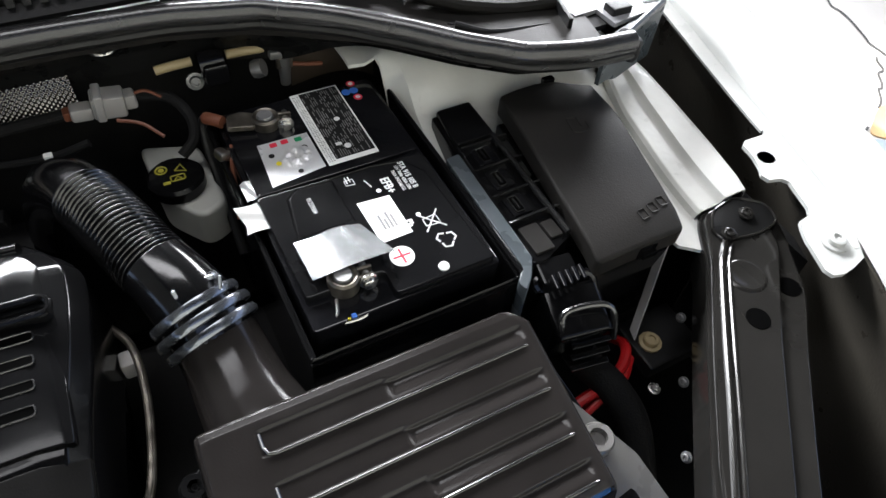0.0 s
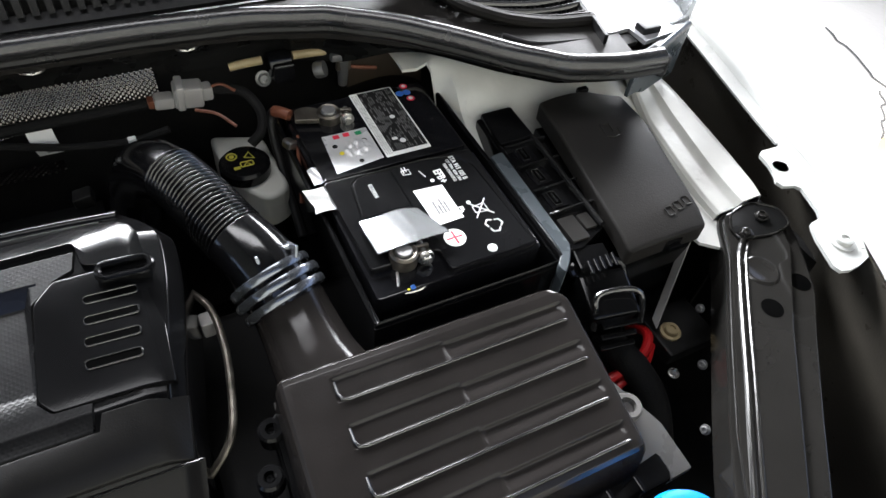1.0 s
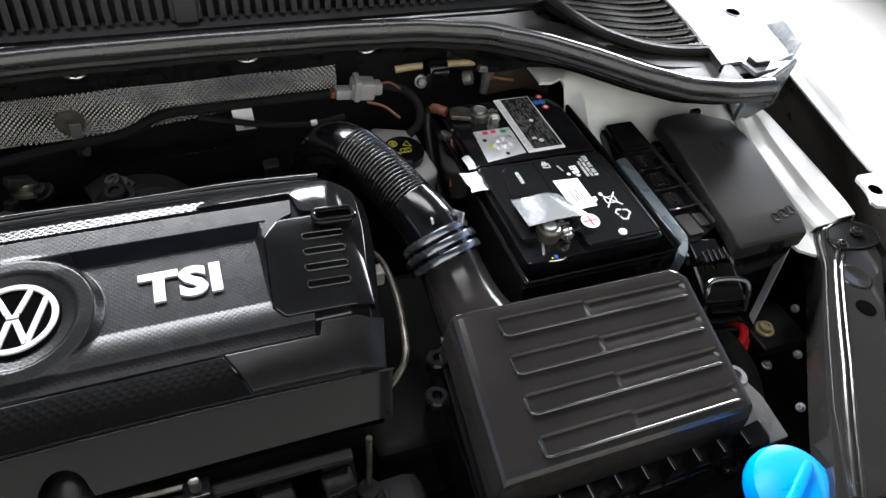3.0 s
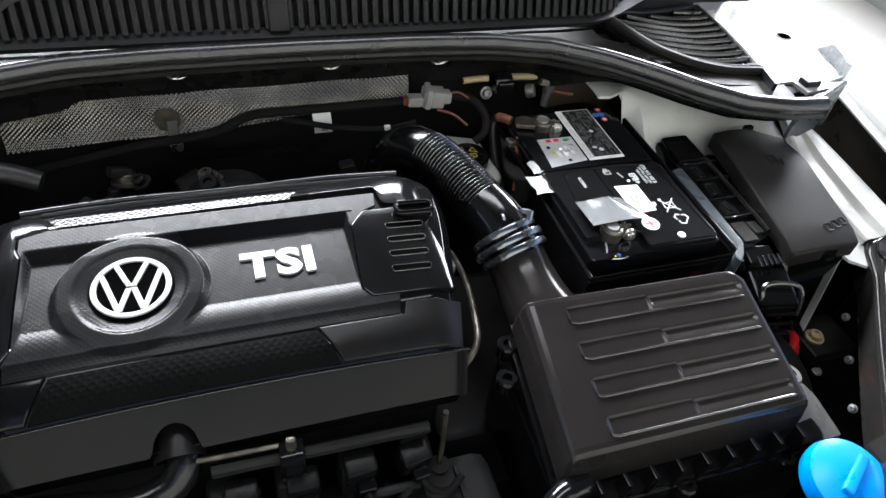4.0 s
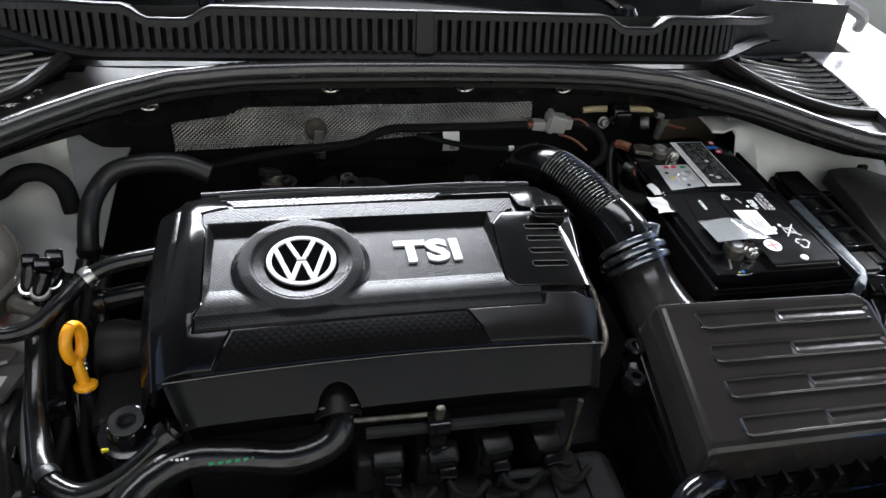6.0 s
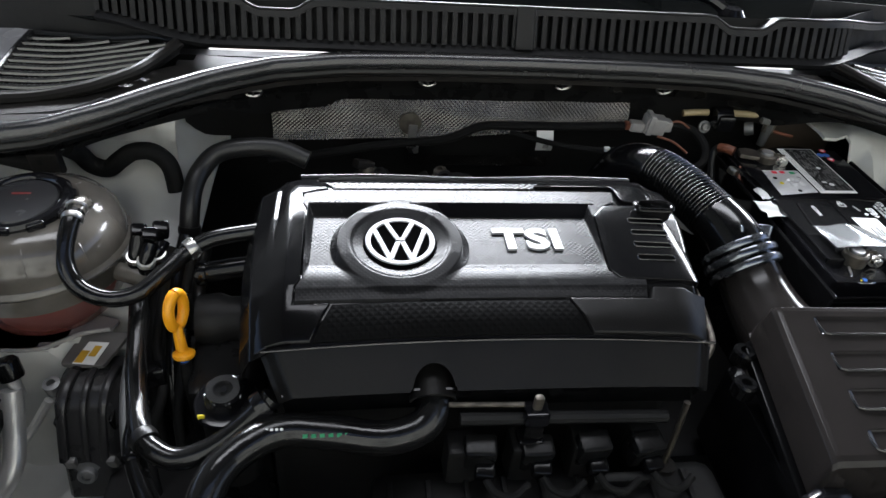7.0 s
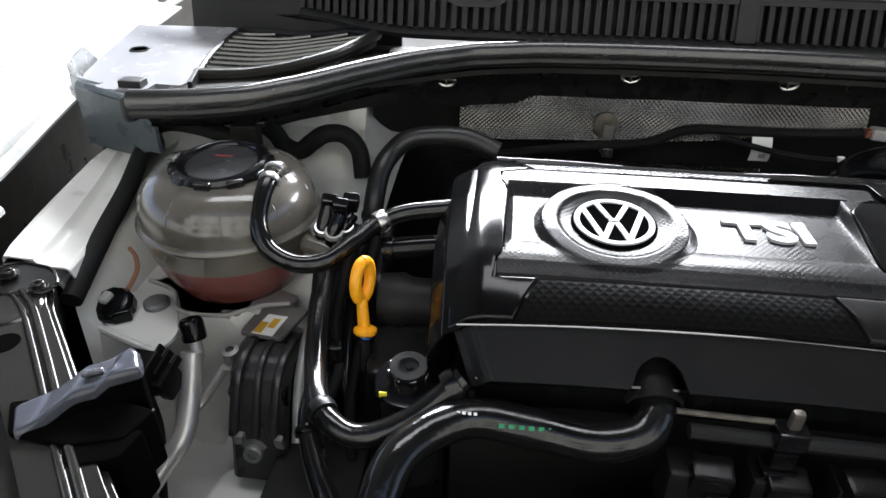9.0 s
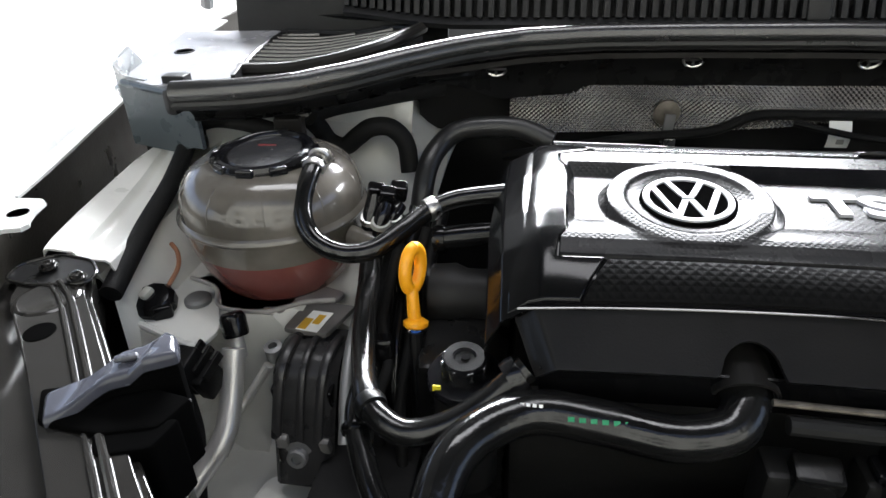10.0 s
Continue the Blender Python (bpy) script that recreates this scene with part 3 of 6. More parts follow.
part("middle_post", box((-0.012, screen_y(0) + 0.008, 0.963), (0.025, 0.012, 0.056), 0.003, (-LEAN_BACK, 0, 0)), COWL, cowl)
slat_mesh = None
for k in range(-42, 37):
    x = 0.0132 * k - 0.012
    if k == 0:
        continue
    h = (rim_z(x) - screen_z0 - 0.003) / math.cos(radians(LEAN_BACK))
    if slat_mesh is None:
        bm = box((0, 0, 0), (0.0066, 0.010, 1.0), 0.0)
        first = part("slat", bm, COWL, cowl)
        slat_mesh = first.data
        ob = first
    else:
        ob = new("slat", slat_mesh)
        ob.parent = cowl
    ob.matrix_local = pose(x, (screen_y(x) + rim_y(x)) / 2 + 0.002, (screen_z0 + rim_z(x)) / 2, -LEAN_BACK, 0, 0) @ Matrix.Diagonal((1, 1, h, 1))

# side vents: a raised frame round a triangle of curved louvres, and the flat end plates
def side_z(x, y):
    return 0.906 + 0.020 * smooth(0.60, 0.44, abs(x))


vent_rear = curve1([(0.452, 0.350), (0.50, 0.375), (0.56, 0.392), (0.66, 0.412)])
vent_front = curve1([(0.452, 0.345), (0.466, 0.292), (0.484, 0.254), (0.51, 0.234), (0.535, 0.224), (0.58, 0.215), (0.632, 0.208), (0.67, 0.206)])


def front_x(y):
    """Where the vent's front rim lies at that y."""
    lo, hi = 0.452, 0.64
    for _ in range(24):
        m = (lo + hi) / 2
        lo, hi = (m, hi) if vent_front(m) > y else (lo, m)
    return lo


for s in (1, -1):
    # vent base is black, as the shade between the louvres
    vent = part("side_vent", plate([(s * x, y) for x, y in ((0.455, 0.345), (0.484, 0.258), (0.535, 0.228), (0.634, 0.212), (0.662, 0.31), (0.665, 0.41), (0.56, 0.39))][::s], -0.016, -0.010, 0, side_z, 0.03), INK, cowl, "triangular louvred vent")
    front = [(x, vent_front(x)) for x in (0.453, 0.460, 0.470, 0.484, 0.51, 0.535, 0.58, 0.634)]
    part("vent_rim", tube([(s * x, y - 0.004, side_z(x, y) + 0.001) for x, y in front], 0.0075, 10, 6), MATT, vent, "thick rounded black rim")
    part("vent_rim", tube([(s * x, y + 0.003, side_z(x, y) + 0.004) for x, y in front], 0.0032, 8, 6), MATT, vent)
    part("vent_rim", tube([(s * x, vent_rear(x), side_z(x, 0) - 0.002) for x in (0.453, 0.50, 0.56, 0.655)], 0.004, 8, 6), COWL, vent)
    part("vent_rim", tube([(s * x, y, side_z(x, y) - 0.001) for x, y in ((0.634, 0.210), (0.648, 0.27), (0.656, 0.33), (0.660, 0.41))], 0.004, 8, 6), COWL, vent)
    for k in range(10):
        y = 0.2275 + 0.0185 * k
        xa = (front_x(y) if y < 0.345 else 0.455 + (y - 0.345) * 3.0) + 0.003
        xb = 0.634 + (y - 0.21) * 0.15
        if xb - xa < 0.02:
            continue
        pts = [(s * (xa + (xb - xa) * t), y - 0.004 * t - 0.003 * math.sin(math.pi * t), side_z(xa + (xb - xa) * t, y) - 0.001) for t in (0, 0.33, 0.66, 1)]
        part("louvre", tube(pts, 0.0044, 8, 4, flat=0.8), EDGE, vent)
        teeth = [box((s * x, y + 0.007, side_z(x, y) - 0.006), (0.0026, 0.008, 0.006), 0) for x in [xa + 0.004 + 0.0068 * j for j in range(int((xb - xa - 0.006) / 0.0068))]]
        if teeth:
            part("louvre_teeth", join(*teeth), BLACK, vent)
    # gutter between the vent and the seal
    part("gutter_step", plate([(s * x, y) for x, y in ((0.50, 0.205), (0.53, 0.186), (0.622, 0.180), (0.634, 0.204), (0.535, 0.216))][::s], -0.016, -0.008, 0.001, side_z, 0.03), COWL, cowl)
    part("gutter_rib", tube([(s * x, y, side_z(x, y) - 0.006) for x, y in ((0.505, 0.198), (0.54, 0.180), (0.61, 0.176))], 0.0035, 8), COWL, cowl)
    part("gutter_wall", box((s * 0.627, 0.186, 0.903), (0.005, 0.052, 0.022), 0.001, (0, 0, s * -14)), COWL, cowl)
    # flat black patch for the shade in the gutter pocket
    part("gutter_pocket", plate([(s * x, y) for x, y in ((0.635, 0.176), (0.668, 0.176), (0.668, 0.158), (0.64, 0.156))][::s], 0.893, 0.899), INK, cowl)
    end = [(0.634, 0.204), (0.640, 0.178), (0.670, 0.180), (0.672, 0.150), (0.745, 0.160), (0.765, 0.20), (0.785, 0.28), (0.815, 0.42), (0.665, 0.43), (0.660, 0.33)]
    hole = disc(0.752, 0.302, 0.0115, 16)
    k0 = min(range(16), key=lambda i: hole[i][0])
    around = [hole[(k0 - k) % 16] for k in range(17)]
    keyed = end[:9] + [(0.664, 0.40)] + around + [(0.664, 0.40)] + end[9:]
    part("end_plate", plate([(s * x, y) for x, y in keyed][::s], 0.898, 0.903), ENDPLATE, cowl, "smooth pale grey plastic end plate with a hole")
    part("hole_rim", tube([(s * x, y, 0.903) for x, y in hole + hole[:1]], 0.0014, 6, smooth=False), COWL, cowl)
    bend = [(0.728, 0.170), (0.756, 0.174), (0.772, 0.184), (0.779, 0.206), (0.784, 0.234), (0.790, 0.262)]
    high = [0.006, 0.010, 0.020, 0.022, 0.026, 0.004]
    def upright(u, v):
        k = min(int(u * 5), 4)
        t = u * 5 - k
        x, y, h = [a + (b - a) * t for a, b in zip((*bend[k], high[k]), (*bend[k + 1], high[k + 1]))]
        return (s * x, y, 0.886 + (0.012 + h) * v)
    part("corner_post", sheet(upright, 30, 6, 0.004), CLEAR, cowl, "upright milky plastic corner piece")
    part("post_ledge", plate([(s * x, y) for x, y in ((0.690, 0.176), (0.728, 0.166), (0.760, 0.168), (0.776, 0.184), (0.782, 0.206), (0.768, 0.206), (0.758, 0.186), (0.72, 0.182))][::s], 0.884, 0.893, 0.002), CLEAR, cowl)
    part("corner_skirt", sheet(lambda u, v: (s * (0.654 + 0.104 * u), 0.131 + 0.036 * u, 0.900 - 0.058 * v - 0.010 * v * smooth(0.1, 0.4, u)), 14, 6, 0.005), GUM, cowl, "dark grey plastic corner skirt")
    part("skirt_cap", tube([(s * (0.652 + 0.100 * u), 0.1205 + 0.046 * u, 0.902) for u in (0, 0.33, 0.66, 1)], 0.0042, 8), GUM, cowl)
    part("seal_end", box((s * 0.661, 0.114, 0.902), (0.014, 0.030, 0.028), 0.006), COWL, cowl)
    part("end_latch", box((s * 0.690, 0.170, 0.906), (0.026, 0.018, 0.010), 0.002), COWL, cowl)

strip = [(x, seal_y(abs(x)), seal_z(abs(x))) for x in [-0.66 + 1.32 * i / 56 for i in range(57)]]
weather = thing("weatherstrip", "thick grey-black rubber bonnet seal along the cowl", "rubber seal")
part("bulb", tube(strip, 0.0115, 14, 3), SEAL, weather)
part("lip", tube([(x, y - 0.005, z - 0.011) for x, y, z in strip], 0.006, 10, 3), RUBBER, weather)

for s in (1, -1):
    part("cowl_corner", sheet(lambda u, v: (s * (0.43 + 0.31 * u), 0.395 + 0.04 * u + 0.02 * v, 0.895 + 0.10 * v - 0.02 * u), 10, 4, 0.004), DEEP, cowl)
    part("hinge_arm", tube([(s * 0.80, 0.47, 0.93), (s * 0.785, 0.46, 0.955), (s * 0.74, 0.47, 0.975)], 0.010, 8), ENDPLATE, cowl, "pale hinge arm end")

# windscreen and wipers
alone("windscreen", sheet(lambda u, v: (-0.72 + 1.44 * u, 0.350 + 0.72 * v + 0.10 * (2 * u - 1) ** 2, 0.925 + 0.42 * v), 24, 8, 0.005), GLASS, "dark tinted laminated windscreen", "windscreen", kind="structure")
for x0, x1 in ((0.30, -0.10), (-0.28, -0.66)):
    wiper = thing("wiper", "black windscreen wiper resting on the glass", "wiper", "windscreen wipers")
    part("arm", tube([(x0, 0.395, 0.975), (x0 - 0.05, 0.42, 0.995), (x0 - 0.2, 0.475, 1.02)], 0.008, 8), GLOSS, wiper)
    part("blade", tube([(x0 + 0.05, 0.455, 0.998), (x0 - 0.2, 0.47, 1.008), (x1, 0.49, 1.022)], 0.006, 8), RUBBER, wiper)
    part("pivot_cap", lathe([(0.018, 0), (0.018, 0.014), (0.012, 0.022), (0, 0.024)], (x0, 0.392, 0.962), 20), GLOSS, wiper)

# ---- ground outside ----
alone("ground", sheet(lambda u, v: (-60 + 120 * u, -60 + 120 * v, 0.0), 30, 30), CONCRETE, "pale sunlit concrete yard floor with cracks", "ground", kind="structure")
random.seed(4)
for a, b in (((2.76, 1.12), (2.62, 0.66)), ((2.60, 0.70), (2.34, 0.49)), ((2.23, 0.45), (2.02, 0.37))):
    pts = [(a[0] + (b[0] - a[0]) * i / 9 + random.uniform(-0.012, 0.012), a[1] + (b[1] - a[1]) * i / 9 + random.uniform(-0.015, 0.015), 0.004) for i in range(10)]
    alone("floor_crack", tube(pts, 0.0045, 5, 3, flat=0.3), CRACK, "thin dark crack in the concrete floor", "crack", "cracks in the floor", "structure")
alone("floor_marking", plate(rounded([(2.20, 0.42), (2.34, 0.50), (2.62, 0.52), (2.60, 0.40), (2.30, 0.33)], 0.03, 3), 0.001, 0.005), LINE, "worn orange painted line on concrete", "floor marking", kind="structure")
alone("floor_patch", plate(rounded([(1.98, 0.31), (2.18, 0.42), (2.28, 0.33), (2.24, 0.20), (2.05, 0.18)], 0.04, 3), 0.001, 0.004), mat("bluish_floor_paint", (0.33, 0.40, 0.46), 0.7, vary=0.3, vscale=6), "faded bluish paint patch on concrete", "floor marking", kind="structure")

# ---- unseen pale building across the yard, added to bounce warm light onto the front ----
facade = thing("front_bounce_wall", "unseen pale wall that bounces light from the front", "building", kind="structure")
part("facade", box((0, -9.5, 6.0), (26, 0.3, 12.0)), PALE, facade)
part("plinth", box((0, -9.32, 0.25), (26, 0.08, 0.5)), WALL, facade)
part("roof_edge", box((0, -9.4, 12.1), (26.4, 0.7, 0.2)), WALL, facade)
for k in range(10):
    wx, wz = -8 + 4 * (k % 5), 2.6 + 3.0 * (k // 5)
    win = part("window", box((wx, -9.33, wz), (1.4, 0.06, 1.3)), GLASS, facade)
    part("sill", box((wx, -9.28, wz - 0.7), (1.6, 0.14, 0.08)), PALE, win)
# unseen walls that block the sky, with a wide opening for the added side lamp
sky_blocker = thing("sky_blocker", "unseen tall dark wall with a wide low opening", "building", kind="structure")
part("blocker_wall", box((3.48, 4.8, 0.8), (0.16, 7.0, 1.6)), PALE, sky_blocker)
part("blocker_wall", box((3.48, 4.8, 4.9), (0.16, 7.0, 4.2)), WALL, sky_blocker)
part("blocker_wall", box((3.48, -0.6, 4.4), (0.16, 3.8, 2.8)), WALL, sky_blocker)
part("corner_post", box((3.48, -2.40, 1.5), (0.14, 0.14, 3.0)), WALL, sky_blocker)
part("blocker_wall", box((3.48, 1.55, 2.2), (0.16, 0.5, 1.2)), WALL, sky_blocker)
part("blocker_wall", box((3.48, 6.85, 2.2), (0.16, 2.9, 1.2)), WALL, sky_blocker)

# ---- unseen open-sided roof and walls added round the car to shape the light, with a high opening in the rear wall ----
shop = thing("light_shelter", "unseen dark roof and walls that shape the light", "building", kind="structure")
X0, X1, Y1, TOP = -2.6, 2.4, 4.6, 5.2
ROOF = -2.4
SILL, HEAD = 2.98, 4.10
part("wall_rear", box((-0.25, Y1 + 0.1, 1.1), (4.7, 0.2, 2.2)), WALL, shop)
part("wall_rear", box((-0.25, Y1 + 0.1, (2.2 + SILL) / 2), (4.7, 0.2, SILL - 2.2)), WALL, shop)
part("wall_rear", box((-1.2, Y1 + 0.1, (HEAD + TOP) / 2), (6.6, 0.2, TOP - HEAD)), WALL, shop)
for k in range(5):
    part("mullion", box((-4.4 + 1.6 * k, Y1 + 0.1, (SILL + HEAD) / 2), (0.07, 0.08, HEAD - SILL)), WALL, shop)
part("wall_rear", box((2.75, Y1 + 0.1, 4.75), (1.30, 0.196, 3.3)), WALL, shop)
part("parapet", box((-1.2, Y1 + 0.12, 5.85), (6.6, 0.18, 1.06)), WALL, shop)
part("eaves_beam", box((X1, (ROOF + Y1) / 2, TOP - 0.15), (0.16, Y1 - ROOF, 0.30)), WALL, shop)
part("wall_left", box((X0, (ROOF + Y1) / 2, (1.7 + TOP) / 2), (0.16, Y1 - ROOF, TOP - 1.7)), LEFTWALL, shop)
part("wall_right", box((X1, (ROOF + Y1) / 2, (2.1 + TOP - 0.3) / 2), (0.14, Y1 - ROOF, TOP - 0.3 - 2.1)), WALL, shop)
# opening and milky backing for the added top lamp
SKY0, SKY1 = 0.15, 1.15
part("ceiling", box(((X0 + X1) / 2, (ROOF - 0.1 + SKY0) / 2, TOP + 0.06), (X1 - X0 + 0.4, SKY0 - ROOF + 0.1, 0.12)), CEIL, shop)
part("ceiling", box(((X0 + X1) / 2, (SKY1 + Y1 + 0.1) / 2, TOP + 0.06), (X1 - X0 + 0.4, Y1 + 0.1 - SKY1, 0.12)), CEIL, shop)
for x, w in (((X0 - 0.2 - 1.9) / 2, -1.9 - X0 + 0.2), ((X1 + 0.2 + 1.7) / 2, X1 + 0.2 - 1.7)):
    part("ceiling", box((x, (SKY0 + SKY1) / 2, TOP + 0.06), (w, SKY1 - SKY0, 0.12)), CEIL, shop)
part("lamp_backing", box((-0.1, (SKY0 + SKY1) / 2, TOP + 0.09), (3.6, SKY1 - SKY0, 0.03)), LABEL, shop, "unseen milky panel behind the added top lamp")


# ---- engine cover ----
cov_y = curve1([(-0.145, 0.795), (-0.110, 0.829), (-0.107, 0.834), (-0.09, 0.846), (-0.06, 0.861), (-0.02, 0.866), (0.04, 0.870), (0.09, 0.870), (0.115, 0.864), (0.135, 0.855), (0.150, 0.835), (0.154, 0.81)])


def crown(x):
    return 0.011 * max(0.0, 1 - ((x + 0.105) / 0.21) ** 2)


def cov_z(x, y):
    """The cover's upper surface."""
    return cov_y(y) + crown(x) * (0.12 + 0.88 * smooth(-0.062, -0.098, y)) * smooth(0.16, 0.10, y)


BX, BY = -0.1875, -0.002


def recess(x, y):
    """How deep the woven field and the badge dish are let into the shell."""
    field = smooth(-0.277, -0.274, x) * smooth(0.016, 0.012, x) * smooth(-0.046, -0.042, y) * smooth(0.056, 0.052, y)
    dish = smooth(0.0625, 0.060, math.hypot(x - BX, y - BY))
    return 0.014 * max(field, dish)


cover = thing("engine_cover", "black moulded plastic engine cover with silver lettering", "engine cover")


def cover_shell(u, v):
    y = -0.107 + 0.261 * v
    left = -0.332 - 0.008 * smooth(-0.13, 0.03, y) + 0.03 * smooth(0.09, 0.15, y)
    right = 0.098 + 0.028 * smooth(-0.12, 0.08, y) - 0.03 * smooth(0.08, 0.15, y)
    w = right - left
    k = curve1([(0, 0.0), (0.05, 0.001), (0.12, 0.012), (0.17, 0.028), (0.22, 0.048), (0.78, w - 0.030), (0.85, w - 0.013), (0.92, w - 0.003), (1, w)])
    d = curve1([(0, -0.085), (0.05, -0.035), (0.12, -0.013), (0.17, -0.004), (0.22, 0), (0.78, 0), (0.85, -0.004), (0.92, -0.018), (1, -0.085)])
    x = left + k(u)
    return (x, y, max(cov_z(x, y) + d(u) - recess(x, y), 0.775))


part("shell", sheet(cover_shell, 190, 130, 0.002), BLACK, cover, "satin black moulded shell", 50)
part("front_seam", tube([(x, -0.1076 - 0.0005 * math.sin((x + 0.31) / 0.41 * math.pi), cov_z(x, -0.1072) - 0.0010) for x in [-0.309 + 0.0102 * i for i in range(41)]], 0.0010, 8, 2), EDGE, cover, "thin shiny seam above the lower front edge")
# lower front apron of the cover, with the arch for the hose


def cover_front(u, v):
    xl, xr = -0.311 + 0.016 * v, 0.100 - 0.008 * v
    x = xl + (xr - xl) * u
    arch = math.sqrt(max(0.0, 1 - ((x + 0.163) / 0.0185) ** 2))
    v = v * (1 - 0.56 * arch)
    bow = 0.006 * math.sin(math.pi * u)
    edge = 0.010 * (smooth(0.04, 0, u) + smooth(0.96, 1, u))
    return (x, -0.1062 - 0.031 * v - bow * 0.6 * v + edge * 0.4, cov_z(x, -0.1072) - 0.0018 - 0.0265 * v - edge)


part("front_apron", sheet(cover_front, 160, 14, 0.004), GRAIN, cover, "grained black lower front edge with a hose arch", 50)
part("front_skirt", sheet(lambda u, v: (-0.292 + 0.38 * u, -0.130 - 0.004 * math.sin(math.pi * u) + 0.01 * v, 0.802 + crown(-0.292 + 0.38 * u) - 0.035 * v + 0.0), 60, 3, 0.002), BLACK, cover)
part("hose_arch", sheet(lambda u, v: (-0.163 + 0.0205 * math.cos(math.pi * u), -0.1375 + 0.030 * v - 0.004 * math.sin(math.pi * u) * (1 - v), 0.7985 + 0.0200 * math.sin(math.pi * u) * (1 - 0.25 * (1 - v))), 28, 8, 0.002), GRAIN, cover, "arched hood over the hose")

FIELD = 0.864
panel_left = curve1([(-0.0735, -0.2835), (-0.058, -0.2830), (-0.048, -0.2780), (0.050, -0.2790), (0.060, -0.2835), (0.076, -0.2840), (0.0835, -0.258)])
panel_right = curve1([(-0.0735, 0.040), (-0.0535, 0.044), (-0.0525, 0.019), (-0.041, 0.0105), (0.039, 0.0165), (0.0575, 0.033), (0.064, 0.047), (0.0835, 0.050)])


def unit(a, b, x):
    return max(0.0, min(1.0, (x - a) / (b - a)))


def panel_z(x, y):
    """One pressed panel: a level frame, a pocket on either side of the round boss, and the badge bowl in the boss."""
    top = cov_z(x, y) + 0.0024
    r = math.hypot(x - BX, y - BY)
    end = min(unit(-0.2775, -0.2720, x), unit(0.0150, 0.0090, x))
    sunk = min(unit(0.0590, 0.0455, y), unit(-0.0530, -0.0310, y), unit(0.0600, 0.0665, r), end)
    z = top + (FIELD - top) * sunk
    z += 0.0012 * smooth(0.068, 0.058, r) * smooth(0.044, 0.050, r)
    return z - 0.0030 * unit(0.0478, 0.0352, r)


def panel(u, v):
    y = -0.0735 + 0.157 * v
    x0, x1 = panel_left(y), panel_right(y)
    x = x0 + (x1 - x0) * u
    rim = 0.003 if v in (0.0, 1.0) or u in (0.0, 1.0) else 0.0
    return (x, y, panel_z(x, y) - rim)


part("woven_panel", sheet(panel, 300, 150), WEAVE, cover, "pressed panel with a fine woven pattern and two sunk pockets", 60)
part("upper_wall", sheet(lambda u, v: (-0.139 + 0.152 * u + 0.016 * (u - 0.5) * v, 0.0458 + 0.0130 * v, FIELD + 0.0006 + (cov_z(-0.06, 0.06) + 0.0024 - FIELD) * v), 24, 4), GLOSS, cover, "smooth black wall above the lettering")
# black disc that puts shade into the gap round the badge
part("dish_floor", plate(disc(BX, BY + 0.001, 0.0354, 64), -0.004, 0.0009, 0, lambda x, y: cov_z(x, y), 0.01), PITCH, cover)
bz = 0.8688
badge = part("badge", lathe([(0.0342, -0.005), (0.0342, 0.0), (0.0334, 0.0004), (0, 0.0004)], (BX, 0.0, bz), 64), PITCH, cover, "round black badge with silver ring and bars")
part("ring", lathe([(0.0335, -0.001), (0.0335, 0.0012), (0.0328, 0.0019), (0.0291, 0.0019), (0.0284, 0.0012), (0.0284, -0.001), (0.0335, -0.001)], (BX, 0.0, bz), 72, caps=False), SILVER, badge)


def bar(x0, y0, x1, y1, w=0.0058):
    k = 0.908
    return plate([(BX + a * k, b * k) for a, b in ((x0 - w / 2, y0), (x1 - w / 2, y1), (x1 + w / 2, y1), (x0 + w / 2, y0))], bz - 0.001, bz + 0.0018, 0.0005)


for x0, y0, x1, y1 in ((-0.0150, 0.0300, -0.0036, 0.0040), (0.0150, 0.0300, 0.0036, 0.0040), (-0.0275, 0.0180, -0.0112, -0.0295), (0.0275, 0.0180, 0.0112, -0.0295), (-0.0112, -0.0295, -0.0022, -0.0020), (0.0112, -0.0295, 0.0022, -0.0020)):
    part("bar", bar(x0, y0, x1, y1), SILVER, badge)
part("bar", plate([(BX - 0.0050, 0.0034), (BX + 0.0050, 0.0034), (BX + 0.0042, -0.0002), (BX - 0.0042, -0.0002)][::-1], bz - 0.001, bz + 0.0018, 0.0005), SILVER, badge)
badge.matrix_world = Matrix.Translation((BX, 0, bz)) @ Matrix.Rotation(radians(4.4), 4, "X") @ Matrix.Translation((-BX, 0, -bz))
text("lettering", "TSI", 0.0365, pose(-0.059, 0.0060, FIELD + 0.0012, 0, 0, 0) @ Matrix.Diagonal((1.36, 1.20, 1, 1)), SILVER, cover, 0.0014, 0.0016, "raised satin silver letters", 1.06)
# net-pressed bands, the rear step and the raised bars
part("net_band", plate([(-0.253, 0.086), (-0.036, 0.088), (-0.022, 0.103), (-0.262, 0.101)], -0.001, 0.0022, 0.0003, cov_z, 0.010), REARNET, cover, "fine net-pressed strip")
part("net_band", plate([(-0.266, -0.1055), (-0.021, -0.1055), (-0.037, -0.0745), (-0.250, -0.0755)], -0.001, 0.0018, 0.0003, cov_z, 0.010), NET, cover)
part("rear_bar", plate(rounded([(-0.040, 0.0885), (0.050, 0.0905), (0.053, 0.064), (0.074, 0.0585), (0.103, 0.045), (0.108, 0.075), (0.090, 0.104), (0.062, 0.113), (-0.018, 0.1075)], 0.005, 3), -0.001, 0.0050, 0.0030, lambda x, y: cov_z(x, y) - 0.012 * smooth(0.085, 0.112, x), 0.012), BLACK, cover, "raised smooth bar round the rear corner")
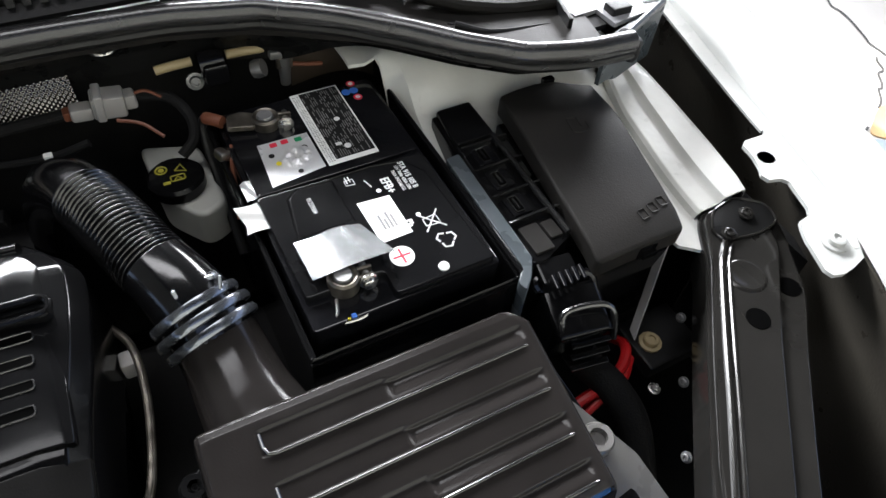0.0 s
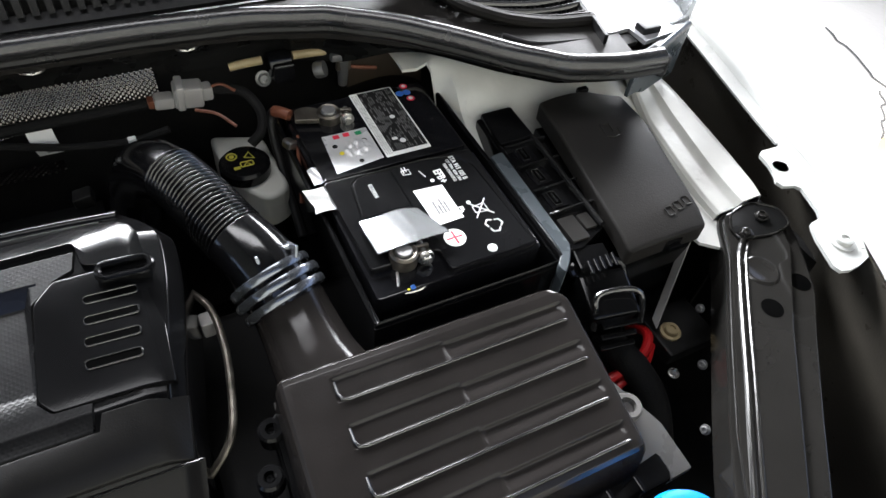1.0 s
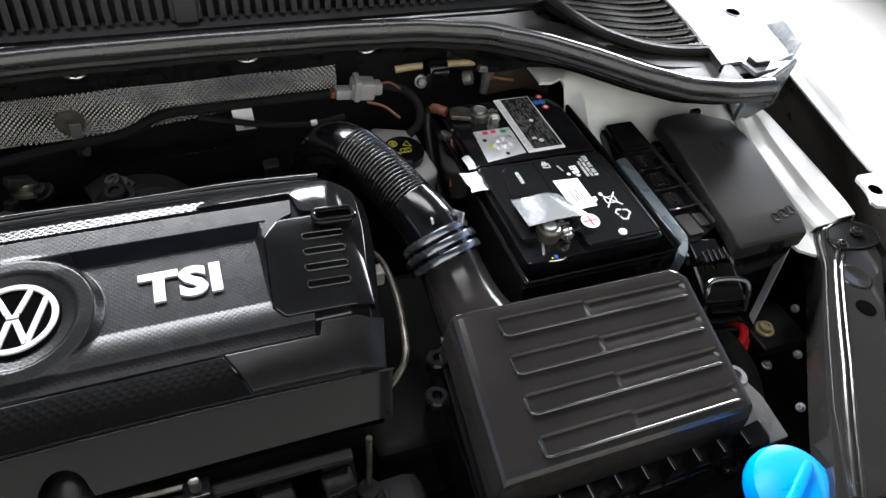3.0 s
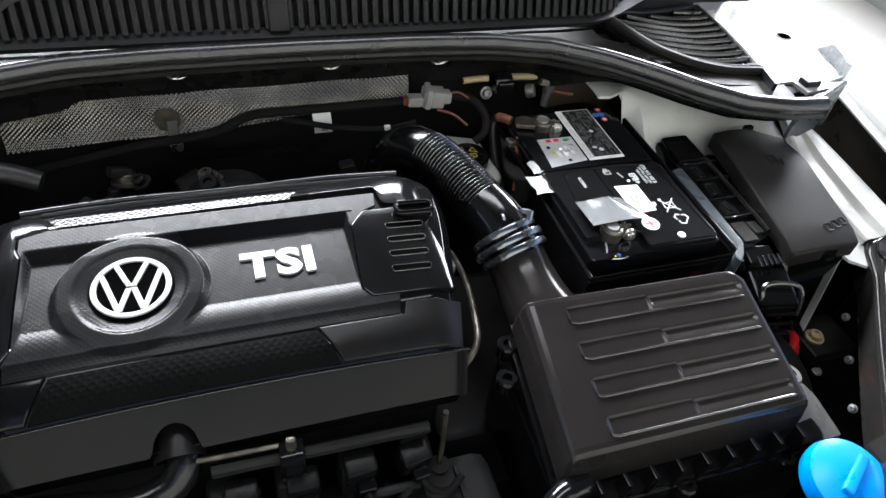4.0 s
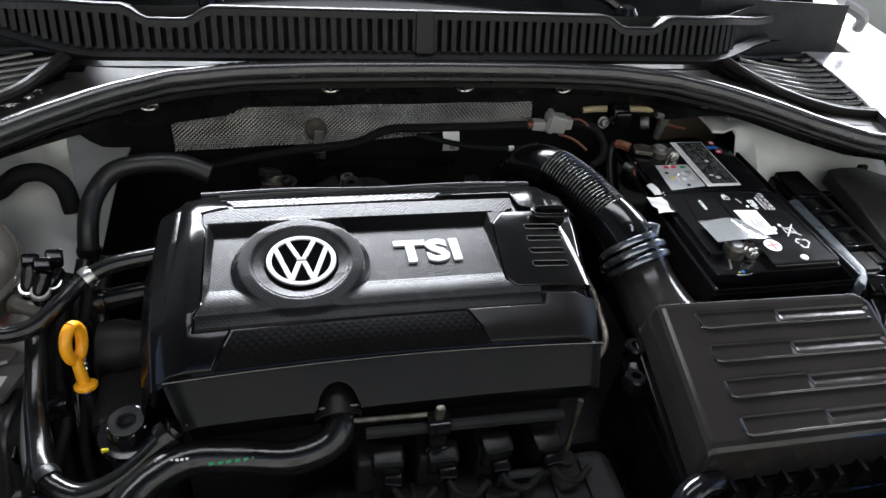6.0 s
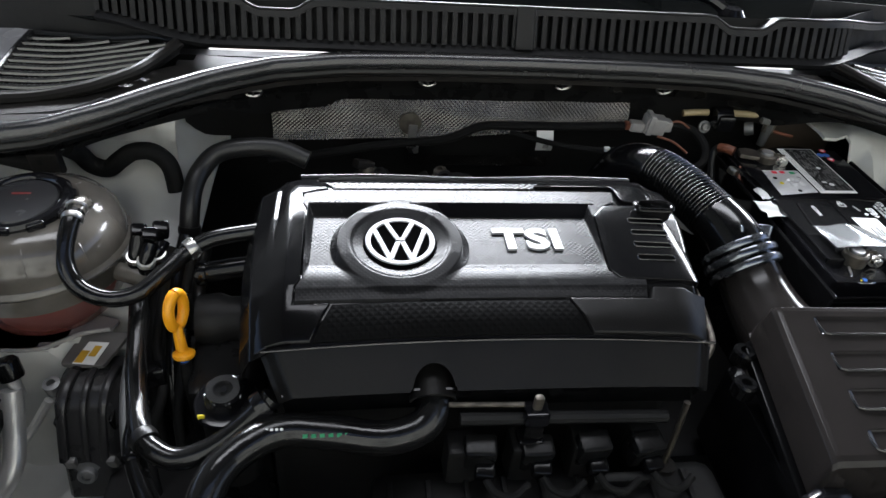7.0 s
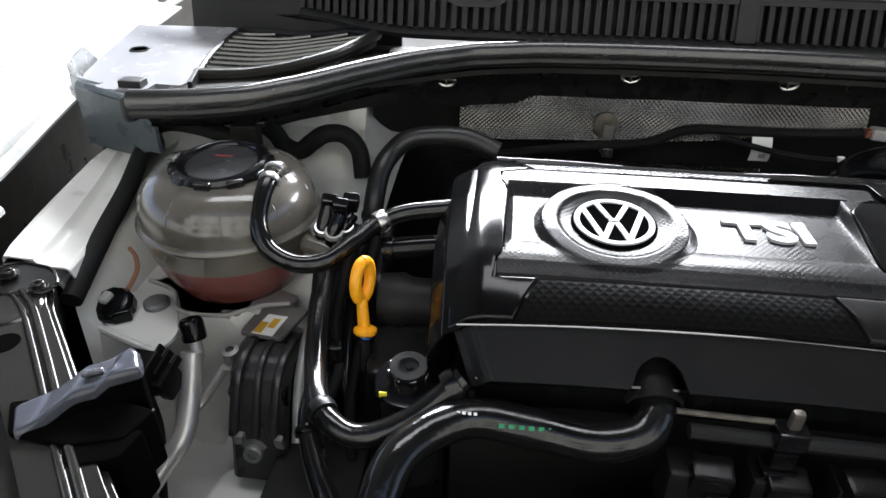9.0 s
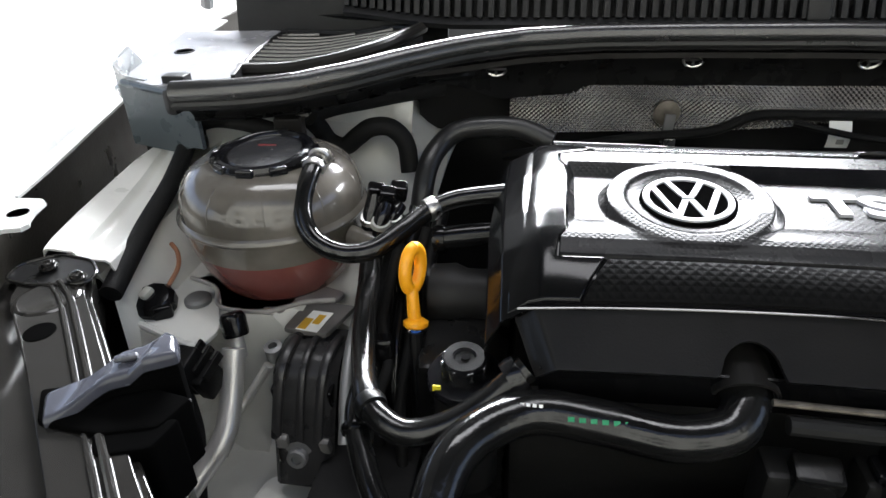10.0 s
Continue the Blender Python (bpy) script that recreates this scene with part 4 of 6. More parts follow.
part("rear_lip", tube([(x, 0.139 - 0.020 * ((x + 0.1) / 0.2) ** 2, cov_z(x, 0.139 - 0.020 * ((x + 0.1) / 0.2) ** 2) - 0.001) for x in [-0.29 + 0.0375 * i for i in range(11)]], 0.0066, 12), BLACK, cover, "rounded satin rear lip")
# black rod laid on the shell for the shade of the rear groove
part("rear_groove", tube([(x, 0.124 - 0.014 * ((x + 0.1) / 0.2) ** 2, cov_z(x, 0.124 - 0.014 * ((x + 0.1) / 0.2) ** 2) - 0.0005) for x in [-0.27 + 0.034 * i for i in range(11)]], 0.0035, 8), INK, cover)
shoulder = [(-0.316, -0.104), (-0.268, -0.1052), (-0.252, -0.0745), (-0.2845, -0.0745), (-0.2835, -0.058), (-0.2785, -0.050), (-0.2795, 0.050), (-0.2840, 0.060), (-0.2845, 0.077), (-0.258, 0.085), (-0.276, 0.112), (-0.312, 0.108), (-0.328, 0.03)]
part("corner_block", plate(shoulder, -0.001, 0.0028, 0.0015, lambda x, y: cov_z(x, y) - 0.016 * smooth(-0.295, -0.325, x), 0.012), BLACK, cover)
part("corner_block", plate([(-0.036, -0.0735), (-0.019, -0.1052), (0.094, -0.1045), (0.102, -0.064), (0.047, -0.0625), (0.043, -0.0735)], -0.001, 0.0035, 0.0015, lambda x, y: cov_z(x, y) - 0.012 * smooth(0.075, 0.10, x), 0.012), GRAIN, cover)
vent_panel = part("slot_panel", plate(rounded([(0.0165, 0.039), (0.031, 0.057), (0.072, 0.057), (0.104, 0.040), (0.098, -0.055), (0.019, -0.0525), (0.0105, -0.041)], 0.003, 2)[::-1], -0.004, 0.0030, 0.0016, lambda x, y: cov_z(x, y) - 0.010 * smooth(0.082, 0.112, x), 0.012), BLACK, cover, "raised black panel with four slots")
for k in range(4):
    y = 0.0305 - 0.0185 * k
    x0 = 0.0500 - 0.0022 * k
    ring = [(a, b - 0.05 * (a - x0), cov_z(a, b) + 0.0031) for a, b in rrect(x0, y - 0.0036, x0 + 0.038, y + 0.0036, 0.0034, 3)]
    part("slot", tube(ring + ring[:1], 0.0007, 6, smooth=False), EDGE, vent_panel)
    # flat black patch for the shade inside the slot
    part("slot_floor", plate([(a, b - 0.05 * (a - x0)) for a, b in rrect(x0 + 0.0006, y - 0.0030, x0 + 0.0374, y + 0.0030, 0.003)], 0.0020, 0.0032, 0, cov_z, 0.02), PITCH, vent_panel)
ring = [(a, b - 0.06 * (a - 0.084), 0.8795) for a, b in rrect(0.0645, 0.0385, 0.1025, 0.0535, 0.0072, 5)]
part("lifting_loop", join(tube(ring + ring[:1], 0.0030, 10, smooth=False), plate([(a, b - 0.06 * (a - 0.084)) for a, b in rrect(0.065, 0.039, 0.102, 0.053, 0.007)], 0.868, 0.8768, 0.001)), BLACK, cover, "moulded oval loop")

# ---- air filter box ----
def air_z(x, y):
    return 0.8475 + 0.27 * (y + 0.075) + 0.030 * (0.415 - x)


air = thing("air_filter_box", "black grained plastic air filter box with ribbed lid", "air filter box")
edges = [-0.1105 - 0.0355 * k for k in range(4)]


def lid_relief(x, y):
    """Shallow rounded pads on the one half of the lid, deeper grooves on the other."""
    deep = 0.0
    for e in edges:
        w = y - e
        if 0 < w < 0.02:
            deep += 0.0017 * smooth(0, 0.0024, w) * smooth(0.0190, 0.0165, w) * smooth(0.1985, 0.2030, x) * smooth(0.2945, 0.2915, x)
            deep += 0.0027 * smooth(0.0015, 0.0135, w) * smooth(0.0170, 0.0145, w) * smooth(0.2900, 0.2990, x) * smooth(0.412, 0.404, x)
    return deep


def lid_side(t, span, low):
    """Runs from 0 to span with a rounded shoulder and a steep side at both ends; gives the place and the drop."""
    place = curve1([(0, 0.0), (0.03, 0.0022), (0.06, 0.0050), (0.09, 0.0080), (0.13, 0.0125), (0.87, span - 0.0125), (0.91, span - 0.0080), (0.94, span - 0.0050), (0.97, span - 0.0022), (1, span)])
    drop = curve1([(0, low), (0.03, -0.018), (0.06, -0.0045), (0.09, -0.0008), (0.13, 0.0), (0.87, 0.0), (0.91, -0.0008), (0.94, -0.0045), (0.97, -0.018), (1, low)])
    return place(t), drop(t)


def air_lid(u, v):
    b, db = lid_side(v, 0.1580, -0.045)
    y = -0.2315 + b
    left = 0.1515 + 0.006 * (b / 0.158)
    right = 0.4255 - 0.014 * smooth(-0.095, -0.076, y)
    a, da = lid_side(u, right - left, -0.045)
    x = left + a
    return (x, y, air_z(x, y) + max(-0.045, da + db) - lid_relief(x, y))


part("lid", sheet(air_lid, 230, 280), AIRBOX, air, "ribbed grained plastic lid", 70)
# glossy beads added so that the rib edges show a bright highlight line
for k, e in enumerate(edges):
    left = 0.204 - 0.001 * k
    bead = [(left - 0.003, e + 0.016), (left - 0.003, e + 0.006), (left - 0.001, e + 0.0015), (left + 0.004, e - 0.0001), (0.402, e - 0.0001), (0.408, e)]
    part("rib_edge", tube([(x, y, air_z(x, y) + (0.0004 if 0 < i < 5 else -0.0014)) for i, (x, y) in enumerate(bead)], 0.0014, 10, smooth=False), EDGE, air, "glossy bead added for the rib's highlight")
part("base", plate(rounded([(0.146, -0.250), (0.150, -0.072), (0.430, -0.075), (0.450, -0.12), (0.452, -0.250)], 0.012, 3)[::-1], 0.66, 0.762, 0.004), BLACK, air, "black box base")
part("base_flange", plate(rounded([(0.146, -0.252), (0.152, -0.078), (0.436, -0.078), (0.452, -0.19), (0.456, -0.252)], 0.008, 3)[::-1], -0.060, -0.050, 0.002, air_z, 0.06), BLACK, air)
# glare on the black flange is put into this corner's pale colour
part("flange_corner", plate(rounded([(0.425, -0.128), (0.440, -0.150), (0.468, -0.205), (0.474, -0.248), (0.420, -0.250)], 0.003, 2)[::-1], -0.049, -0.044, 0.001, air_z, 0.06), FLANGE, air, "corner of the base flange, pale with painted glare")
for x, y in ((0.138, -0.123), (0.150, -0.090), (0.165, -0.242), (0.437, -0.185), (0.40, -0.252), (0.28, -0.252)):
    lug = part("lug", lathe([(0.011, -0.014), (0.011, 0), (0.009, 0.002), (0.005, 0.002), (0.005, -0.004), (0, -0.004)], (x, y, air_z(x, y) - 0.050), 18), FLANGE if x > 0.43 else BLACK, air)
    part("screw", hexbolt((x, y, air_z(x, y) - 0.056), 0.0034, 0.005), BLACK, lug)
for k in range(9):
    x = 0.18 + 0.028 * k
    part("stiffener", box((x, -0.245, 0.765), (0.004, 0.014, 0.045), 0.001), BLACK, air)
# outlet neck
neck = [(0.210, -0.098, 0.778), (0.208, -0.072, 0.790), (0.203, -0.042, 0.797), (0.200, -0.012, 0.805), (0.197, 0.012, 0.815)]
part("outlet_neck", tube(neck, lambda t: 0.0335 + 0.016 * (1 - t) ** 2, 32), AIRBOX, air)

duct = thing("intake_duct", "black ribbed intake hose with a steel-grey clamp", "intake hose")
mid = [(0.099, 0.224, 0.768), (0.105, 0.223, 0.800), (0.116, 0.210, 0.830), (0.133, 0.180, 0.848), (0.152, 0.130, 0.854), (0.169, 0.082, 0.850), (0.183, 0.052, 0.841), (0.192, 0.030, 0.827), (0.197, 0.012, 0.815)]
rib_a, rib_b = 0.415, 0.655


def duct_r(t):
    base = 0.0275 + 0.0055 * smooth(0.60, 0.95, t)
    if rib_a < t < rib_b:
        return base + 0.0018 * math.sin((t - rib_a) / (rib_b - rib_a) * 2 * math.pi * 21)
    return base + 0.001


part("ribbed_hose", tube(mid, duct_r, 28, 130), DUCT, duct, "gloss black corrugated plastic hose", 80)
axis = Vector((0.26, -0.83, -0.49)).normalized()
turn = axis.to_track_quat("Z", "Y").to_matrix().to_4x4()
for t, r in ((-0.013, 0.0375), (-0.001, 0.0400), (0.011, 0.0392)):
    ring = lathe([(r - 0.003, -0.0042), (r, -0.0036), (r + 0.001, 0), (r, 0.0036), (r - 0.003, 0.0042)], (0, 0, 0), 44)
    bmesh.ops.transform(ring, matrix=Matrix.Translation(Vector((0.1930, 0.0250, 0.8220)) + axis * t) @ turn, verts=ring.verts)
    part("clamp_band", ring, BLUESTEEL, duct, "shiny bluish clamp band")
part("clamp_lug", box((0.196, 0.038, 0.8590), (0.030, 0.008, 0.006), 0.002, (-30, 6, 4)), BLUESTEEL, duct)
for q in (-1, 1):
    part("clamp_lug", box((0.196 + 0.0155 * q, 0.034, 0.8580), (0.0035, 0.018, 0.012), 0.0014, (-30, 6 + 12 * q, 4)), BLUESTEEL, duct)

# ---- battery ----
bat = thing("car_battery", "black car battery with white labels and stickers", "battery")
part("case", plate(rrect(0.263, -0.034, 0.430, 0.240, 0.006), 0.66, 0.842, 0.003), GLOSS, bat, "gloss black case")
part("lid", plate(rounded([(0.266, 0.112), (0.425, 0.108), (0.425, -0.031), (0.334, -0.031), (0.334, -0.006), (0.268, -0.006)], 0.005, 3)[::-1], 0.842, 0.8492, 0.0018), BATLID, bat, "raised gloss black lid")
part("lid_rear", plate(rrect(0.268, 0.116, 0.425, 0.236, 0.004), 0.842, 0.8462, 0.0015), GLOSS, bat)
part("spec_label", plate(rrect(0.340, 0.127, 0.390, 0.237, 0.001), 0.8462, 0.8466), LABEL, bat, "black specification label with a pale border")
part("dark_field", plate(rrect(0.3490, 0.1325, 0.3885, 0.2355, 0.001), 0.8466, 0.8468), INK, bat)
random.seed(3)
bars = []
for k in range(17):
    x, y = 0.3502 + 0.00222 * k, 0.134
    while y < 0.232:
        w = random.uniform(0.003, 0.014)
        if random.random() < 0.72:
            bars.append(plate([(x, y), (x + 0.0009, y), (x + 0.0009, min(y + w, 0.2345)), (x, min(y + w, 0.2345))], 0.8468, 0.84692))
        y += w + random.uniform(0.0006, 0.005)
part("small_print", join(*bars), SMALLPRINT, bat, "rows of fine grey print")
for shape in (disc(0.371, 0.186, 0.0030, 14), disc(0.366, 0.146, 0.0034, 14), rrect(0.356, 0.1495, 0.362, 0.1535, 0.0005, 1)):
    part("print_block", plate(shape, 0.8468, 0.8470), PRINT, bat)
part("side_print", join(*[plate(rrect(0.3415 + 0.0024 * c, 0.131 + 0.0024 * k, 0.3415 + 0.0024 * c + random.uniform(0.0005, 0.002), 0.132 + 0.0024 * k, 0.0002, 1), 0.8466, 0.84675) for k in range(43) for c in range(3)]), SMALLPRINT, bat)
for x, y, m, m2 in ((0.405, 0.233, REDPRINT, LABEL), (0.404, 0.210, REDPRINT, LABEL), (0.3955, 0.2215, BPRINT, BPRINT), (0.404, 0.2215, BPRINT, BPRINT)):
    dot = part("warning_dot", plate(disc(x, y, 0.0046, 16), 0.8462, 0.8466), m, bat, "small coloured warning symbol")
    if m2 is LABEL:
        part("dot_centre", plate(disc(x, y, 0.0026, 12), 0.8466, 0.8468), m2, dot)
# crumpled film sticker with symbols


def crumple(u, v):
    x = 0.284 + 0.053 * u + 0.004 * v * (1 - u)
    y = 0.121 + 0.058 * v + 0.007 * u * (1 - v)
    k = math.hypot((u - 0.62) / 0.34, (v - 0.48) / 0.30)
    lift = 0.0024 * smooth(1.0, 0.6, k) * (0.6 + noise.noise(Vector((u * 9, v * 9, 1))) + 0.5 * noise.noise(Vector((u * 21, v * 21, 4))))
    return (x, y, 0.8466 + max(lift, 0))


film = part("film_sticker", sheet(crumple, 44, 44), SILVERFILM, bat, "crumpled shiny silver film sticker with symbols", 60)
for x, y, m in ((0.302, 0.1735, REDPRINT), (0.313, 0.1740, REDPRINT), (0.326, 0.1725, GPRINT)):
    part("symbol", plate(rrect(x - 0.0034, y - 0.0028, x + 0.0034, y + 0.0028, 0.0008, 1), 0.8470, 0.8473), m, film)
for x, y, r, m in ((0.296, 0.160, 0.0028, INK), (0.314, 0.131, 0.0026, INK), (0.328, 0.160, 0.0030, INK), (0.299, 0.148, 0.0026, YPRINT)):
    part("symbol", plate(disc(x, y, r, 14), 0.8468, 0.8472), m, film)


def line(pts, z=0.8494, r=0.0007):
    return tube([(x, y, z) for x, y in pts], r, 6, smooth=False)


part("lid_edge", join(line([(0.283, 0.052), (0.290, 0.100), (0.300, 0.108), (0.334, 0.1065), (0.334, 0.052)]), line([(0.334, 0.1085), (0.372, 0.1085), (0.404, 0.103), (0.4165, 0.082), (0.4205, -0.020)])), BLACK, bat, "moulded line round the lid panels")
part("window_panel", plate(rounded([(0.285, 0.054), (0.292, 0.099), (0.301, 0.106), (0.332, 0.1045), (0.332, 0.054)], 0.003, 3)[::-1], 0.8492, 0.8496, 0.0003), BATLID, bat)
part("code_label", plate([(0.3425, 0.070), (0.373, 0.068), (0.3735, 0.021), (0.344, 0.020)][::-1], 0.8494, 0.8498), LABEL, bat, "white label with faint printed blocks")
blocks = [plate(rrect(0.3525 + 0.0035 * i, 0.032, 0.3525 + 0.0035 * i + 0.0022, 0.032 + w, 0.0003, 1), 0.8498, 0.85) for i, w in enumerate((0.018, 0.012, 0.019, 0.015))]
part("label_print", join(*blocks), SMALLPRINT, bat, "plain grey printed bars")
part("clear_flap", sheet(lambda u, v: (0.277 + (0.070 - 0.013 * v) * u, 0.001 + 0.045 * v - 0.003 * u * v, 0.8585 - 0.004 * v + 0.0035 * math.sin(2.2 * u + 0.3) - 0.0015 * math.sin(7 * u) * v), 20, 14, 0.0005), FLAP, bat, "loose shiny clear film flap")
top = 0.8493
DOWN = Matrix.Diagonal((0.80, 1, 1, 1))
text("part_number", "5TA 915 105 B", 0.0073, pose(0.3995, 0.0855, top, 0, 0, -90) @ DOWN, PRINT, bat, 0.0002, 0.0001)
text("rating", "12V 70Ah 420A DIN", 0.0048, pose(0.3938, 0.084, top, 0, 0, -90) @ DOWN, PRINT, bat, 0.0002)
text("rating", "760A EN/SAE/GS", 0.0048, pose(0.3885, 0.082, top, 0, 0, -90) @ DOWN, PRINT, bat, 0.0002)
text("type_mark", "EFB+", 0.0118, pose(0.3770, 0.0800, top, 0, 0, -90) @ DOWN, PRINT, bat, 0.0002, 0.0003)
text("lead_mark", "Pb", 0.0082, pose(0.3755, 0.031, top, 0, 0, -90), PRINT, bat, 0.0002, 0.0002)
text("serial", "01239504", 0.0060, pose(0.3065, 0.0835, 0.8498, 0, 0, -90) @ DOWN, PRINT, bat, 0.0002)
bx, by = 0.394, 0.026
cross = [line([(bx - 0.0095, by - 0.0105 * a), (bx + 0.0095, by + 0.0105 * a)], top, 0.0007) for a in (1, -1)]
part("bin_symbol", join(*cross, line([(bx - 0.007, by - 0.004), (bx + 0.006, by - 0.0055), (bx + 0.006, by + 0.0055), (bx - 0.007, by + 0.004), (bx - 0.007, by - 0.004)], top, 0.0006)), PRINT, bat)
part("bin_mark", plate(disc(0.3865, 0.037, 0.0022, 12), 0.8492, 0.8496), PRINT, bat)
tri = []
for k in range(3):
    a = 2 * math.pi * k / 3 + 0.3
    c = (0.396 + 0.006 * math.cos(a), 0.002 + 0.006 * math.sin(a))
    ra, ta = Vector((math.cos(a), math.sin(a))), Vector((-math.sin(a), math.cos(a)))
    tri.append(line([(c[0] + ta.x * 0.0048 - ra.x * 0.002, c[1] + ta.y * 0.0048 - ra.y * 0.002), (c[0] + ta.x * 0.0028 + ra.x * 0.0022, c[1] + ta.y * 0.0028 + ra.y * 0.0022), (c[0] - ta.x * 0.0028 + ra.x * 0.0022, c[1] - ta.y * 0.0028 + ra.y * 0.0022), (c[0] - ta.x * 0.0048 - ra.x * 0.002, c[1] - ta.y * 0.0048 - ra.y * 0.002)], top, 0.0009))
part("recycling_symbol", join(*tri), PRINT, bat)
part("small_symbol", join(line([(0.343, 0.100), (0.351, 0.100), (0.351, 0.093), (0.343, 0.094), (0.343, 0.100)], top, 0.0005), line([(0.345, 0.104), (0.345, 0.096)], top, 0.0006), line([(0.348, 0.104), (0.348, 0.097)], top, 0.0006), line([(0.360, 0.094), (0.363, 0.084)], top, 0.0005)), PRINT, bat)
plus = part("plus_mark", plate(disc(0.3535, 0.001, 0.0105, 28), 0.8492, 0.8497), LABEL, bat, "white disc with a red plus")
part("plus", join(plate(rrect(0.3455, 0.0002, 0.3615, 0.0020, 0.0003, 1), 0.8497, 0.8500), plate(rrect(0.3526, -0.0070, 0.3546, 0.0090, 0.0003, 1), 0.8497, 0.8500)), REDPRINT, plus)
part("vent_plug", lathe([(0.0048, 0), (0.0044, 0.0015), (0, 0.002)], (0.380, -0.023, 0.849), 16), LABEL, bat, "small white plug")
part("pale_dot", plate(disc(0.367, 0.077, 0.0022, 12), 0.8492, 0.8496), PRINT, bat)
part("lid_rim", tube([(0.337, -0.0305, 0.8465), (0.420, -0.0305, 0.8465), (0.4245, -0.020, 0.8475), (0.4245, 0.100, 0.848)], 0.0016, 8, smooth=False), GLOSS, bat)


def clamp_at(x, y, turn, label, crimp=True):
    """A pressed terminal clamp: ring round the post, two jaws, a bolt with nuts."""
    m = pose(x, y, 0.846, 0, 0, turn)

    def placed(bm):
        bmesh.ops.transform(bm, matrix=m, verts=bm.verts)
        return bm
    c = part("terminal_clamp", placed(lathe([(0.0085, -0.004), (0.0128, -0.004), (0.0134, 0.0), (0.0130, 0.009), (0.0112, 0.0112), (0.0085, 0.010), (0.0085, -0.004)], (0, 0, 0), 28)), TARNISH, bat, label)
    part("post", placed(lathe([(0.0084, -0.004), (0.0082, 0.010), (0.0070, 0.0125), (0, 0.0125)], (0, 0, 0), 22)), DULL, c)
    for q in (1, -1):
        part("jaw", placed(box((0.0165, 0.0040 * q, 0.0035), (0.016, 0.0040, 0.012), 0.0014)), TARNISH, c)
    part("bolt", placed(tube([(0.0185, -0.013, 0.0045), (0.0185, 0.011, 0.0045)], 0.0028, 10, smooth=False)), STEEL, c)
    part("nut", placed(hexbolt((0.0185, -0.0065, 0.0045), 0.0052, 0.006, (90, 0, 0))), STEEL, c, "bright hexagon nut")
    if crimp:
        part("crimp_plate", placed(plate(rounded([(-0.036, -0.010), (-0.010, -0.011), (-0.010, 0.009), (-0.024, 0.013), (-0.036, 0.008)], 0.003, 2), 0.0035, 0.0085, 0.0015)), TARNISH, c)
    return c


clamp_at(0.306, 0.206, -14, "tarnished brownish metal terminal clamp with a bolt")
clamp_at(0.3005, -0.002, -6, "tarnished metal terminal clamp under the film flap", False)
part("cable_shoe", tube([(0.268, 0.220, 0.850), (0.261, 0.228, 0.850), (0.256, 0.236, 0.847)], 0.0062, 12), BROWN, bat)
part("hold_hook", tube([(0.290, -0.012, 0.843), (0.287, -0.022, 0.842), (0.284, -0.029, 0.840), (0.290, -0.033, 0.839), (0.304, -0.034, 0.839), (0.312, -0.030, 0.840)], 0.0014, 8), STEEL, bat)
part("blue_tip", box((0.297, -0.031, 0.8405), (0.0045, 0.0045, 0.004), 0.001), BPRINT, bat)
part("yellow_tip", box((0.2925, -0.0315, 0.8405), (0.003, 0.003, 0.003), 0.001), YPRINT, bat)
part("torn_paper", sheet(lambda u, v: (0.2480 + 0.0200 * u + 0.002 * math.sin(5 * v), 0.082 + 0.034 * v - 0.004 * u, 0.8410 + 0.004 * u + 0.0016 * math.sin(9 * v + 3 * u)), 10, 14, 0.0005), LABEL, bat, "torn crumpled white paper tag")
part("torn_film", sheet(lambda u, v: (0.259 + 0.012 * u, 0.117 + 0.024 * v, 0.8425 + 0.003 * u + 0.001 * math.sin(8 * u + 5 * v)), 8, 8, 0.0005), SILVERFILM, bat, "peeled edge of silver film")

jacket = thing("battery_box", "dark plastic battery tray wall round the battery", "battery box")
part("wall", box((0.256, 0.10, 0.735), (0.006, 0.30, 0.20), 0.002), BLACK, jacket)
part("wall", box((0.345, -0.050, 0.735), (0.185, 0.006, 0.19), 0.002), BLACK, jacket)
part("wall", box((0.442, 0.09, 0.735), (0.006, 0.28, 0.21), 0.002), BLACK, jacket)
part("rim", tube([(0.256, 0.24, 0.835), (0.256, -0.050, 0.832), (0.44, -0.050, 0.832), (0.442, 0.22, 0.838)], 0.003, 8, smooth=False), BLACK, jacket)

# ---- cable channel and fuse box ----
rail = thing("cable_channel", "black slotted plastic cable channel with cross ribs", "cable channel")
part("side", plate(rounded([(0.4465, 0.098), (0.4625, 0.100), (0.4580, -0.040), (0.4475, -0.056), (0.435, -0.068), (0.432, -0.058), (0.4445, -0.045)], 0.003, 2)[::-1], 0.70, 0.840, 0.002), GUM, rail, "bluish grey upright holder wall")
part("tray", plate(rounded([(0.466, 0.166), (0.514, 0.166), (0.509, -0.028), (0.472, -0.044), (0.458, -0.042)], 0.004, 2)[::-1], 0.80, 0.8325, 0.002), BLACK, rail)
part("cover", plate(rounded([(0.471, 0.166), (0.512, 0.167), (0.511, 0.112), (0.466, 0.110)], 0.004, 2)[::-1], 0.8265, 0.8400, 0.003), BLACK, rail, "plain closed end of the channel")
part("side_bar", tube([(0.5075, 0.112, 0.8385), (0.5055, 0.03, 0.8385), (0.5045, -0.028, 0.8375)], 0.0032, 8, smooth=False), EDGE, rail, "shiny outer edge")
part("side_bar", tube([(0.466, 0.11, 0.8365), (0.459, 0.0, 0.8365), (0.458, -0.040, 0.8365)], 0.0024, 8, smooth=False), BLACK, rail)
